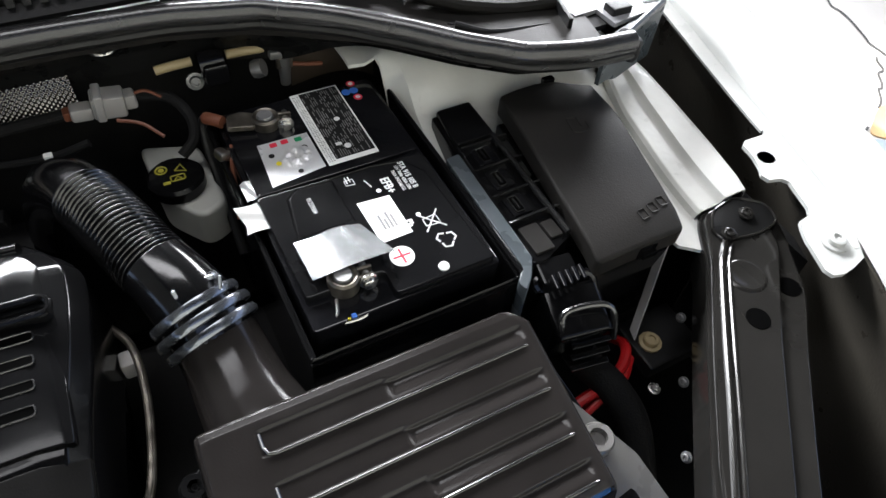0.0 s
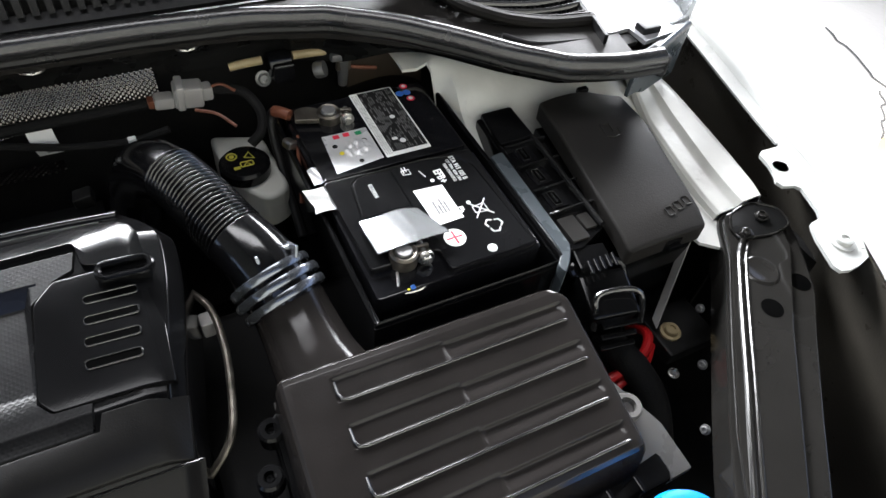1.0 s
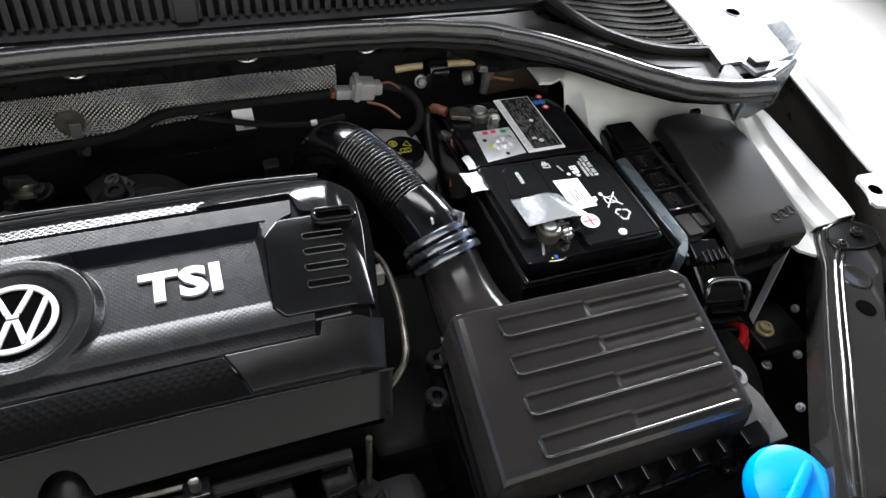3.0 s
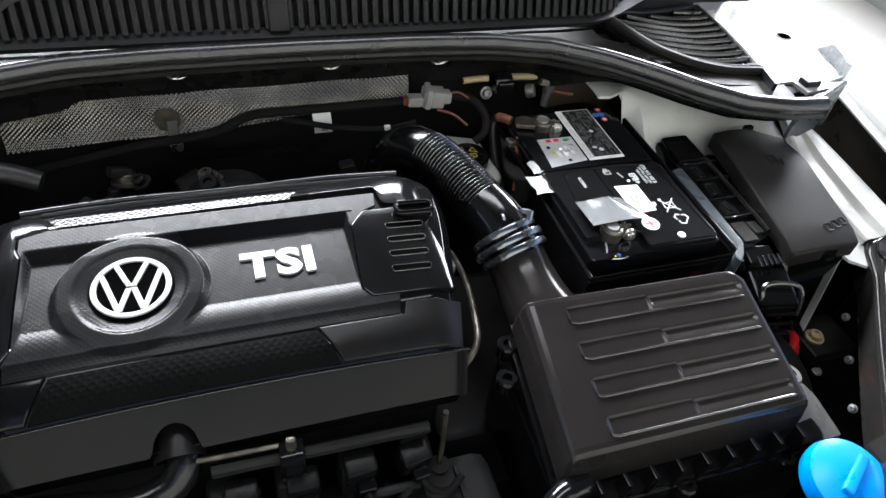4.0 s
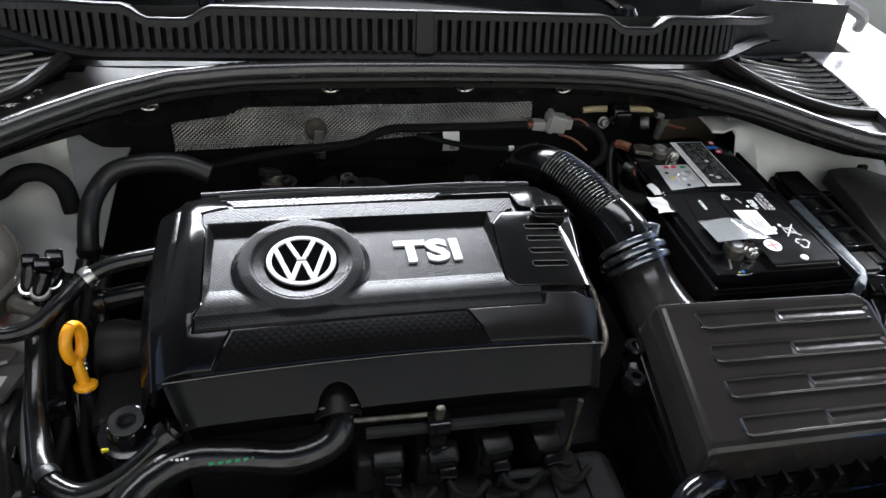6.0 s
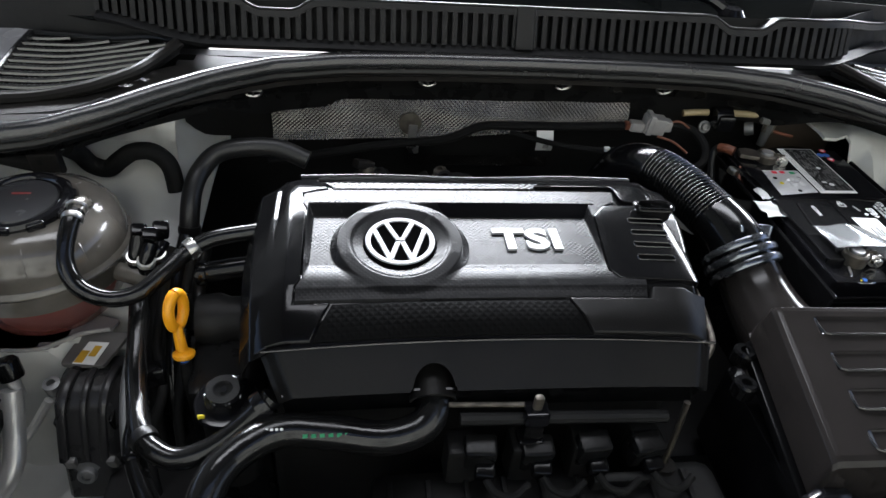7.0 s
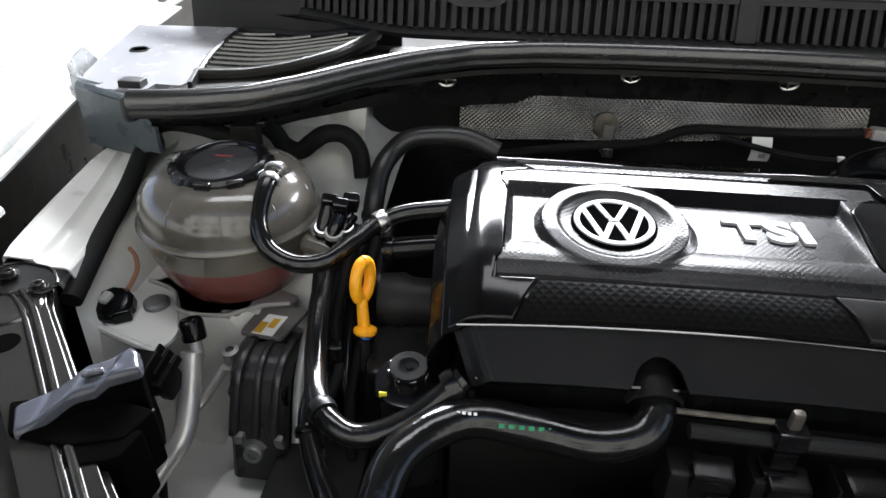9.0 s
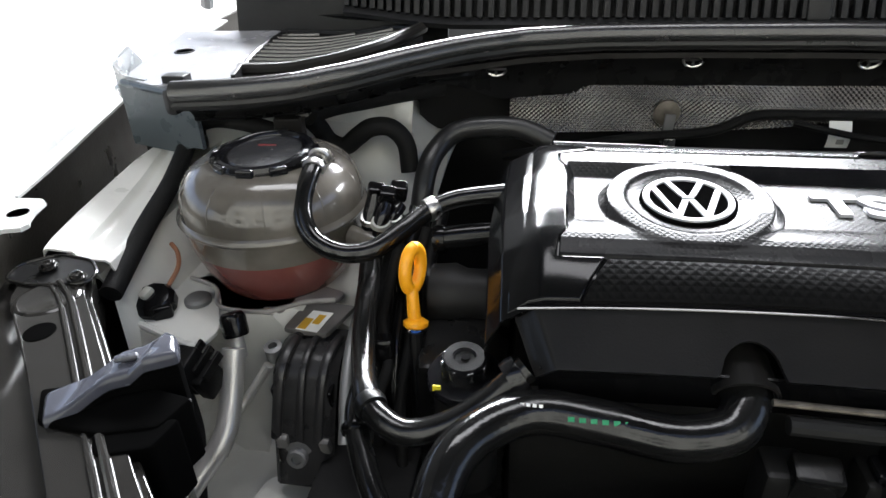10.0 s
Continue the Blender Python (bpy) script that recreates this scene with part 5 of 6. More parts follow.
for k, y in enumerate((0.106, 0.073, 0.036, 0.0025)):
    xl = 0.468 - 0.0026 * k
    fin = sheet(lambda u, v: (xl + (0.520 - 0.002 * k - xl) * u, y + 0.003 * math.sin(math.pi * u), 0.832 + (0.0085 - 0.0035 * math.sin(math.pi * min(1, u * 1.15))) * v), 10, 3, 0.0022)
    part("cross_rib", fin, EDGE, rail, "thin curved fin")
    if k < 3:
        yc = (y + (0.073, 0.036, 0.0025)[k]) / 2 + 0.004
        pad = part("slot_pad", plate(rrect(xl + 0.009, yc - 0.013, xl + 0.030, yc + 0.012, 0.002), 0.8325, 0.8340, 0.0006), GLOSS, rail)
        # slot shade is a black patch on the pad
        part("slot", plate(rrect(xl + 0.0145, yc - 0.0095, xl + 0.0225, yc + 0.0085, 0.001), 0.8340, 0.8344), PITCH, pad, "flat black patch for a slot's shade")
        rim_line = [(x, y2, 0.8346) for x, y2 in rrect(xl + 0.0140, yc - 0.0100, xl + 0.0230, yc + 0.0090, 0.001, 2)]
        part("slot_rim", tube(rim_line + rim_line[:1], 0.0008, 6, smooth=False), EDGE, pad)
        part("pin", tube([(xl + 0.0185, yc - 0.007, 0.8348), (xl + 0.0185, yc + 0.006, 0.8348)], 0.0013, 6, smooth=False), EDGE, pad)
part("end_flap", plate(rrect(0.466, -0.036, 0.486, -0.004, 0.002), 0.8325, 0.8350, 0.0008), MATT, rail)
part("end_flap", plate(rrect(0.4885, -0.026, 0.5015, -0.006, 0.002), 0.8325, 0.8350, 0.0008), MATT, rail)

fuse = thing("fuse_box", "black fuse box with a matt embossed lid", "fuse box")


def fuse_z(x, y):
    return 0.844 + 0.011 * smooth(-0.08, 0.13, y) - 0.006 * smooth(-0.045, -0.075, y) + 0.0035 * math.sin(math.pi * max(0, min(1, (x - 0.51) / 0.13))) - 0.012 * smooth(0.060, 0.15, y) * smooth(0.55, 0.65, x)


fpts = rounded([(0.507, -0.070), (0.531, 0.143), (0.602, 0.150), (0.648, 0.136), (0.603, -0.072)], 0.006, 3)[::-1]
part("lid", plate(fpts, -0.020, 0.0, 0.0035, fuse_z, 0.02, 3), MATT, fuse, "matt black lid with a moulded book symbol")
part("body", plate([(0.515, -0.066), (0.530, 0.136), (0.640, 0.130), (0.608, -0.062)][::-1], 0.70, 0.826, 0.003), BLACK, fuse)
part("catch", join(box((0.566, -0.068, 0.828), (0.026, 0.008, 0.016), 0.002, (0, 0, 4)), box((0.566, -0.073, 0.824), (0.016, 0.005, 0.006), 0.001)), BLACK, fuse)
part("hinge_tab", box((0.598, 0.150, 0.852), (0.014, 0.008, 0.008), 0.002), BLACK, fuse)
icon = [((0.575, 0.085), (0.586, 0.083)), ((0.575, 0.085), (0.572, 0.066)), ((0.586, 0.083), (0.584, 0.070)), ((0.572, 0.066), (0.580, 0.062)), ((0.580, 0.062), (0.590, 0.064)), ((0.590, 0.064), (0.592, 0.074))]
part("moulded_symbol", join(*[tube([(a[0], a[1], fuse_z(*a) + 0.0003), (b[0], b[1], fuse_z(*b) + 0.0003)], 0.0008, 5, smooth=False) for a, b in icon]), MATT, fuse)
marks = []
for k, x in enumerate((0.572, 0.585, 0.598)):
    y = -0.046 + 0.003 * k
    marks.append(tube([(a, b, fuse_z(a, b) + 0.0003) for a, b in rrect(x - 0.004, y - 0.005, x + 0.004, y + 0.005, 0.001, 1) + [(x - 0.004, y - 0.003)]], 0.0007, 5, smooth=False))
part("moulded_symbol", join(*marks), MATT, fuse)

plug = thing("loom_plug", "large black locking cable plug below the fuse box", "cable plug")
part("housing", box((0.482, -0.078, 0.775), (0.052, 0.050, 0.075), 0.006, (15, 0, -10)), BLACK, plug)
part("lever", tube([(0.458, -0.060, 0.812), (0.462, -0.050, 0.818), (0.505, -0.062, 0.818), (0.509, -0.075, 0.806), (0.507, -0.10, 0.790)], 0.004, 8), GLOSS, plug)
part("cap", box((0.478, -0.052, 0.820), (0.036, 0.026, 0.018), 0.003, (10, 0, -8)), BLACK, plug)
part("strain_relief", tube([(0.487, -0.098, 0.755), (0.500, -0.110, 0.730), (0.515, -0.135, 0.715), (0.522, -0.17, 0.69), (0.51, -0.22, 0.64)], 0.016, 12), CLOTH, plug)

part("bail", tube([(0.456, -0.106, 0.786), (0.457, -0.097, 0.808), (0.463, -0.090, 0.817), (0.482, -0.092, 0.819), (0.501, -0.098, 0.817), (0.507, -0.106, 0.808), (0.507, -0.115, 0.784)], 0.0030, 10), EDGE, plug, "glossy locking bail")
for k in range(4):
    part("grip_rib", box((0.484, -0.107 - 0.004 * k, 0.800 - 0.013 * k), (0.038, 0.006, 0.004), 0.0012, (15, 0, -10)), BLACK, plug)
for k in range(5):
    part("latch_tooth", box((0.466 + 0.007 * k, -0.066, 0.8305), (0.003, 0.014, 0.004), 0.0008, (10, 0, -8)), GLOSS, plug)
red = thing("red_cable", "bright red insulated battery cable", "cable")
part("cable", tube([(0.455, -0.135, 0.69), (0.480, -0.130, 0.708), (0.508, -0.128, 0.712), (0.540, -0.118, 0.712), (0.560, -0.098, 0.708), (0.566, -0.07, 0.68)], 0.0055, 10), RED, red)
part("cable", tube([(0.47, -0.14, 0.68), (0.50, -0.135, 0.70), (0.535, -0.128, 0.703), (0.56, -0.11, 0.70)], 0.005, 10), RED, red)
bkt = thing("side_bracket", "black bracket with pale bolts beside the plug", "bracket")
part("plate", box((0.60, -0.105, 0.700), (0.07, 0.06, 0.02), 0.004), DEEP, bkt)
part("bolt", hexbolt((0.583, -0.109, 0.711), 0.008, 0.009), CREAM, bkt, "pale bolt head")
part("bolt", hexbolt((0.560, -0.149, 0.70), 0.0042, 0.006), STEEL, bkt)
part("lug", lathe([(0.0135, -0.006), (0.0135, 0.001), (0.0120, 0.003), (0.0075, 0.003), (0.007, -0.004), (0, -0.004)], (0.437, -0.185, 0.786), 22), GREYDARK, bkt)
strap = thing("grey_strap", "thin grey plastic strap hanging beside the fuse box", "strap")
part("strap", sheet(lambda u, v: (0.612 - 0.050 * u + 0.004 * v, -0.060 - 0.045 * u + 0.012 * v, 0.80 - 0.075 * u), 10, 2, 0.0015), GREYPLUG, strap)

# ---- blue cap ----
wash = thing("washer_filler_cap", "bright blue washer bottle cap on a black neck", "filler cap")
part("cap", lathe([(0.040, -0.010), (0.041, 0.0), (0.039, 0.008), (0.030, 0.013), (0.012, 0.015), (0, 0.015)], (0.412, -0.300, 0.785), 36, (8, 0, 0)), BLUE, wash)
part("cap_grip", box((0.412, -0.300, 0.801), (0.050, 0.010, 0.008), 0.003, (8, 0, 30)), BLUE, wash)
part("neck", lathe([(0.024, -0.30), (0.026, -0.02), (0.030, -0.01)], (0.412, -0.300, 0.785), 20), BLACK, wash)


# ---- beside the engine: coolant tank and hoses ----
tank = thing("coolant_tank", "round cloudy plastic coolant tank with a black cap", "coolant tank")
tx, ty = -0.553, 0.066
part("lower_shell", lathe([(0, 0.720), (0.032, 0.723), (0.050, 0.732), (0.064, 0.747), (0.0755, 0.768), (0.0825, 0.790)], (tx, ty, 0), 48), COOLANT, tank, "lower half tinted pink by coolant")
part("upper_shell", lathe([(0.0827, 0.790), (0.0850, 0.801), (0.0868, 0.812), (0.0895, 0.8150), (0.0905, 0.8175), (0.0895, 0.820), (0.0868, 0.8225), (0.0860, 0.833), (0.0825, 0.8445), (0.0755, 0.8545), (0.066, 0.8610), (0.057, 0.8645), (0.0505, 0.8655), (0.0475, 0.864), (0.046, 0.859), (0, 0.858)], (tx, ty, 0), 48), TANK, tank, "cloudy grey translucent upper half with a moulded seam")
for k in range(10):
    a = 2 * math.pi * k / 10
    part("web", tube([(tx + r * math.cos(a), ty + r * math.sin(a), z) for r, z in ((0.0862, 0.828), (0.0825, 0.8440), (0.072, 0.8565), (0.058, 0.8635))], 0.0006, 6), TANK, tank)
cap = part("cap", lathe([(0.044, -0.006), (0.0465, -0.004), (0.0470, 0.006), (0.0445, 0.0095), (0.0405, 0.0105), (0.0385, 0.0095), (0.0370, 0.0070), (0.0345, 0.0062), (0, 0.0062)], (tx + 0.001, ty - 0.004, 0.8640), 48, (3, -2, 0)), GLOSS, tank, "black ribbed screw cap")
for k in range(10):
    a = 2 * math.pi * (k + 0.5) / 10
    part("grip", box((tx + 0.001 + 0.0465 * math.cos(a), ty - 0.004 + 0.0465 * math.sin(a), 0.8655), (0.006, 0.016, 0.013), 0.002, (0, 0, math.degrees(a))), GLOSS, cap)
part("yellow_mark", box((tx + 0.006, ty - 0.0518, 0.8660), (0.005, 0.0025, 0.009), 0.0005), YPRINT, cap)
part("red_symbol", plate(rrect(tx - 0.009, ty + 0.004, tx + 0.009, ty + 0.0065, 0.001), 0.8731, 0.8737), mat("faded_red_print", (0.20, 0.03, 0.03), 0.4), cap)
part("cap_disc", lathe([(0.0350, 0.0), (0.0335, 0.0018), (0.020, 0.0030), (0, 0.0032)], (tx + 0.001, ty - 0.004, 0.8698), 44, (3, -2, 0)), CAPDISC, cap, "shiny grey disc in the cap")
part("nozzle", tube([(-0.500, 0.075, 0.846), (-0.496, 0.068, 0.862), (-0.495, 0.058, 0.870), (-0.496, 0.046, 0.869)], 0.008, 12), TANK, tank)
part("filler_bump", lathe([(0.020, -0.01), (0.019, 0.008), (0.012, 0.013), (0, 0.014)], (-0.615, 0.105, 0.842), 20), TANK, tank)
part("outlet", tube([(-0.470, 0.040, 0.800), (-0.452, 0.034, 0.798), (-0.440, 0.030, 0.796)], 0.010, 12), TANK, tank)


def hose(name, label, pts, r, material=HOSE, category="hose", n=8, segs=16):
    ob = thing(name, label, category, "engine bay hoses")
    part("tube", tube(pts, r, segs, n), material, ob)
    return ob


def band(parent, at, direction, r, material=STEEL, w=0.005, name="clamp_ring"):
    q = Vector(direction).to_track_quat("Z", "Y").to_euler()
    bm = lathe([(r - 0.002, -w), (r, -w), (r + 0.0008, 0), (r, w), (r - 0.002, w)], (0, 0, 0), 24)
    bmesh.ops.transform(bm, matrix=Matrix.Translation(at) @ q.to_matrix().to_4x4(), verts=bm.verts)
    return part(name, bm, material, parent)


h = hose("overflow_hose", "glossy black looping coolant hose", [(-0.496, 0.052, 0.870), (-0.499, 0.030, 0.862), (-0.500, 0.006, 0.842), (-0.488, -0.010, 0.824), (-0.462, -0.018, 0.815), (-0.435, -0.012, 0.816), (-0.414, 0.008, 0.825), (-0.398, 0.028, 0.832), (-0.372, 0.042, 0.840), (-0.325, 0.048, 0.846)], 0.0085)
band(h, (-0.4975, 0.040, 0.8665), (0, -1, -0.4), 0.0096, STEEL, 0.0028)
band(h, (-0.4965, 0.052, 0.8705), (0, -1, -0.2), 0.0094, STEEL, 0.0018)
band(h, (-0.392, 0.033, 0.8345), (1, 0.8, 0.3), 0.0102)
h = hose("heater_hose", "thick grey-black vertical heater hose", [(-0.430, 0.10, 0.66), (-0.427, 0.13, 0.74), (-0.425, 0.150, 0.785), (-0.422, 0.175, 0.812), (-0.414, 0.198, 0.826), (-0.396, 0.214, 0.839), (-0.365, 0.222, 0.843), (-0.325, 0.222, 0.842), (-0.29, 0.215, 0.83)], 0.0115, HEATER)
band(h, (-0.4255, 0.145, 0.775), (0.1, 0.4, 1), 0.0125, RUBBER)
h = hose("radiator_hose", "glossy black lower coolant hose with green print", [(-0.160, -0.108, 0.798), (-0.160, -0.132, 0.792), (-0.172, -0.150, 0.782), (-0.205, -0.158, 0.778), (-0.250, -0.152, 0.780), (-0.292, -0.150, 0.782), (-0.325, -0.168, 0.780), (-0.345, -0.195, 0.772), (-0.352, -0.235, 0.745), (-0.35, -0.27, 0.70)], 0.0150)
marks = [box((-0.236 - 0.007 * k, -0.1625, 0.7905), (0.004, 0.0030, 0.0008), 0, (45, 0, 4)) for k in range(6)]
part("green_print", join(*marks), GPRINT, h, "faded green printed marks")
part("white_print", join(*[box((-0.290 - 0.004 * k, -0.1585, 0.7955), (0.0025, 0.0020, 0.0006), 0, (30, 0, 0)) for k in range(7)]), PRINT, h)
h = hose("vent_hose", "black hose bending under the cover edge", [(-0.300, -0.128, 0.800), (-0.325, -0.142, 0.780), (-0.352, -0.154, 0.766), (-0.380, -0.158, 0.760), (-0.402, -0.148, 0.764), (-0.414, -0.130, 0.766), (-0.424, -0.100, 0.764), (-0.434, -0.062, 0.768), (-0.440, -0.02, 0.780), (-0.446, 0.015, 0.79)], 0.0098)
band(h, (-0.408, -0.141, 0.7655), (-0.6, 0.8, 0), 0.0112, RUBBER, 0.005)
band(h, (-0.308, -0.132, 0.795), (-1, -0.5, -0.6), 0.013, GLOSS, 0.005)
h = hose("lower_hose", "black hose running down beside the engine", [(-0.420, -0.115, 0.762), (-0.420, -0.140, 0.750), (-0.408, -0.168, 0.735), (-0.392, -0.192, 0.720), (-0.372, -0.215, 0.700), (-0.36, -0.26, 0.66)], 0.0090)
band(h, (-0.4185, -0.146, 0.747), (0.3, -0.8, -0.4), 0.0108, BLACK, 0.003)
part("ribbed_sleeve", tube([(-0.385, -0.198, 0.712), (-0.365, -0.222, 0.695), (-0.355, -0.245, 0.675)], lambda t: 0.019 + 0.0015 * math.sin(t * 50), 18, 20), GUM, h, "ribbed grey sleeve")
hose("thin_pipe", "thin bare metal pipe beside the engine mount", [(-0.452, 0.02, 0.76), (-0.450, -0.03, 0.752), (-0.446, -0.08, 0.735), (-0.440, -0.12, 0.70)], 0.0055, DULL, "pipe")
for k, (x, y) in enumerate(((-0.448, 0.055), (-0.436, 0.048), (-0.428, 0.060))):
    c = hose("quick_connector", "small black and pale hose connector", [(x, y, 0.835 - 0.006 * k), (x - 0.004, y - 0.012, 0.815), (x - 0.006, y - 0.016, 0.790)], 0.0075, GLOSS, "connector")
    part("collar", lathe([(0.0085, -0.004), (0.0095, 0), (0.0085, 0.004)], (x - 0.004, y - 0.012, 0.815), 16, (20, 10, 0)), OFFWHITE if k == 1 else STEEL, c)
    part("clip", box((x, y + 0.002, 0.836), (0.016, 0.014, 0.018), 0.003, (20, 10, 15)), BLACK, c)
p = hose("breather_pipe", "black plastic breather pipe into the engine cover", [(-0.386, 0.026, 0.808), (-0.36, 0.028, 0.812), (-0.320, 0.032, 0.816)], 0.0105, BLACK)
band(p, (-0.384, 0.026, 0.808), (1, 0, 0.1), 0.0125, BLACK)

# cloth-taped loom along the inner wing
loom = thing("wing_loom", "black cloth-taped cable loom behind the tank", "cable loom")
part("loom", tube([(-0.655, -0.06, 0.786), (-0.664, 0.02, 0.808), (-0.676, 0.09, 0.818), (-0.684, 0.14, 0.832), (-0.684, 0.172, 0.850), (-0.660, 0.172, 0.861), (-0.622, 0.166, 0.861), (-0.585, 0.165, 0.852), (-0.555, 0.165, 0.850)], 0.0095, 12), CLOTH, loom)
part("loom", tube([(-0.550, 0.175, 0.866), (-0.546, 0.195, 0.846), (-0.538, 0.200, 0.829), (-0.521, 0.200, 0.824), (-0.505, 0.200, 0.836), (-0.488, 0.200, 0.847), (-0.466, 0.200, 0.847), (-0.450, 0.198, 0.830), (-0.445, 0.19, 0.80)], 0.0105, 12), CLOTH, loom)
part("loom", tube([(-0.560, 0.180, 0.866), (-0.53, 0.20, 0.872), (-0.50, 0.225, 0.872), (-0.46, 0.25, 0.874), (-0.42, 0.275, 0.874)], 0.013, 12), CLOTH, loom)
part("clip_block", box((-0.565, 0.158, 0.856), (0.030, 0.018, 0.034), 0.003, (6, 0, 5)), MATT, loom)
# black tab for the shade in the clip's hole
part("clip_hole", box((-0.567, 0.1485, 0.862), (0.005, 0.002, 0.007), 0.0005, (6, 0, 5)), INK, loom)
part("clip_bolt", hexbolt((-0.552, 0.165, 0.874), 0.006, 0.008, (20, 10, 0)), STEEL, loom)

sensor = thing("wing_plug", "black sensor plug with an orange-brown cable", "cable plug")
part("plug", join(lathe([(0.019, 0), (0.0195, 0.010), (0.016, 0.015), (0.010, 0.016), (0, 0.016)], (-0.643, -0.022, 0.748), 10, (20, 0, 0)), box((-0.632, -0.032, 0.752), (0.018, 0.016, 0.014), 0.003, (0, 0, 30))), BLACK, sensor)
part("cream_tip", box((-0.648, -0.026, 0.7645), (0.010, 0.013, 0.008), 0.003, (20, 0, -20)), OFFWHITE, sensor)
part("cable", tube([(-0.638, -0.010, 0.760), (-0.632, 0.006, 0.774), (-0.637, 0.018, 0.783), (-0.648, 0.028, 0.786)], 0.0022, 8), mat("orange_cable", (0.22, 0.095, 0.05), 0.45), sensor)
flap = thing("tower_bracket", "white painted steel bracket with a grey bolt", "bracket")
part("plate", plate(rounded([(-0.649, -0.041), (-0.612, -0.058), (-0.577, -0.070), (-0.571, -0.046), (-0.592, -0.004), (-0.630, 0.013), (-0.662, 0.008), (-0.668, -0.02)], 0.010, 4), 0.742, 0.7460, 0.0012), INNER, flap)
part("fold", tube([(-0.652, -0.044, 0.744), (-0.612, -0.060, 0.744), (-0.576, -0.073, 0.744)], 0.0035, 8), INNER, flap)
part("bolt", lathe([(0.0125, 0), (0.0125, 0.004), (0.010, 0.006), (0, 0.0065)], (-0.6105, -0.008, 0.7460), 22), DULL, flap, "round grey bolt head")
shelf = thing("tank_bracket", "grey plastic bracket below the coolant tank", "bracket")
part("plate", plate(rounded([(-0.640, 0.036), (-0.606, 0.020), (-0.586, -0.012), (-0.545, -0.014), (-0.528, -0.004), (-0.510, 0.008), (-0.484, 0.014), (-0.478, 0.030), (-0.52, 0.045), (-0.60, 0.06)], 0.006, 3), 0.738, 0.742, 0.0015), mat("pale_lilac_grey_plastic", (0.20, 0.18, 0.185), 0.35, vary=0.15), shelf)
part("edge", tube([(-0.640, 0.034, 0.744), (-0.606, 0.018, 0.745), (-0.586, -0.013, 0.746), (-0.545, -0.015, 0.745), (-0.528, -0.005, 0.744), (-0.510, 0.007, 0.744), (-0.484, 0.013, 0.744)], 0.0022, 8), GREYPLUG, shelf)

mount = thing("engine_mount_cover", "black ribbed engine mount cover with a yellow label", "engine mount")


def mount_shell(u, v):
    """An arched housing: v runs from the rear of the top over the brow and down the front."""
    y, z = mount_y(v), mount_z(v)
    taper = 0.029 - 0.003 * smooth(0.4, 1.0, v)
    e = abs(2 * u - 1)
    return (-0.489 + taper * (2 * u - 1), y + 0.006 * smooth(0.75, 1.0, e), z - 0.005 * smooth(0.75, 1.0, e))


mount_y = curve1([(0, -0.010), (0.2, -0.040), (0.32, -0.058), (0.42, -0.072), (0.55, -0.084), (1, -0.108)])
mount_z = curve1([(0, 0.728), (0.2, 0.735), (0.32, 0.733), (0.42, 0.724), (0.55, 0.702), (1, 0.630)])
part("housing", sheet(mount_shell, 20, 36, 0.004), MOUNT, mount, "arched black plastic housing", 50)
part("side_wall", box((-0.5135, -0.052, 0.672), (0.004, 0.046, 0.095), 0.002, (10, 0, 0)), BLACK, mount)
part("side_wall", box((-0.4640, -0.052, 0.672), (0.004, 0.046, 0.095), 0.002, (10, 0, 0)), BLACK, mount)
for xr, w in ((-0.507, 0.0048), (-0.488, 0.0034), (-0.470, 0.0044)):
    part("rib", tube([(xr + 0.010 * (0.4 - v) * (1 if w > 0.004 else 0.4), mount_y(v) - 0.002, mount_z(v) + 0.002) for v in (0.12, 0.22, 0.32, 0.42, 0.52, 0.64, 0.74)], w, 10, 4, flat=0.8), MOUNT, mount)
part("rib_foot", box((-0.506, -0.0945, 0.668), (0.012, 0.008, 0.018), 0.003, (14, 0, 0)), GREYDARK, mount)
part("rib_foot", box((-0.468, -0.0945, 0.668), (0.010, 0.008, 0.018), 0.003, (14, 0, 0)), GREYDARK, mount)
part("foot", plate(rounded([(-0.545, -0.155), (-0.440, -0.150), (-0.438, -0.085), (-0.53, -0.085)], 0.012, 3), 0.596, 0.616, 0.006), INNER, mount, "pale metal foot")
part("bolt", hexbolt((-0.492, -0.0955, 0.656), 0.009, 0.010, (78, 0, 0)), DULL, mount)
part("washer", lathe([(0.013, 0), (0.013, 0.002), (0.008, 0.003)], (-0.492, -0.0945, 0.656), 20, (78, 0, 0)), DULL, mount)
part("top_plate", plate(rounded([(-0.520, -0.030), (-0.478, -0.034), (-0.464, 0.012), (-0.512, 0.016)], 0.004, 2), 0.7355, 0.7400, 0.001), GREYDARK, mount)
lab = part("label", plate([(-0.508, -0.030), (-0.487, -0.033), (-0.481, -0.003), (-0.501, -0.001)], 0.7400, 0.7405), LABEL, mount, "small white and yellow label")
part("label_print", join(plate([(-0.507, -0.029), (-0.499, -0.030), (-0.496, -0.014), (-0.504, -0.013)], 0.7405, 0.7408), plate([(-0.496, -0.021), (-0.489, -0.022), (-0.486, -0.008), (-0.493, -0.007)], 0.7405, 0.7408)), mat("amber_print", (0.62, 0.36, 0.03), 0.5), lab)
part("lug", lathe([(0.008, -0.012), (0.008, 0.002), (0.004, 0.003), (0.004, -0.003), (0, -0.003)], (-0.522, -0.050, 0.733), 16, (10, 0, 0)), DULL, mount)

ac = thing("refrigerant_pipe", "bare aluminium refrigerant pipe with a black cap", "pipe")
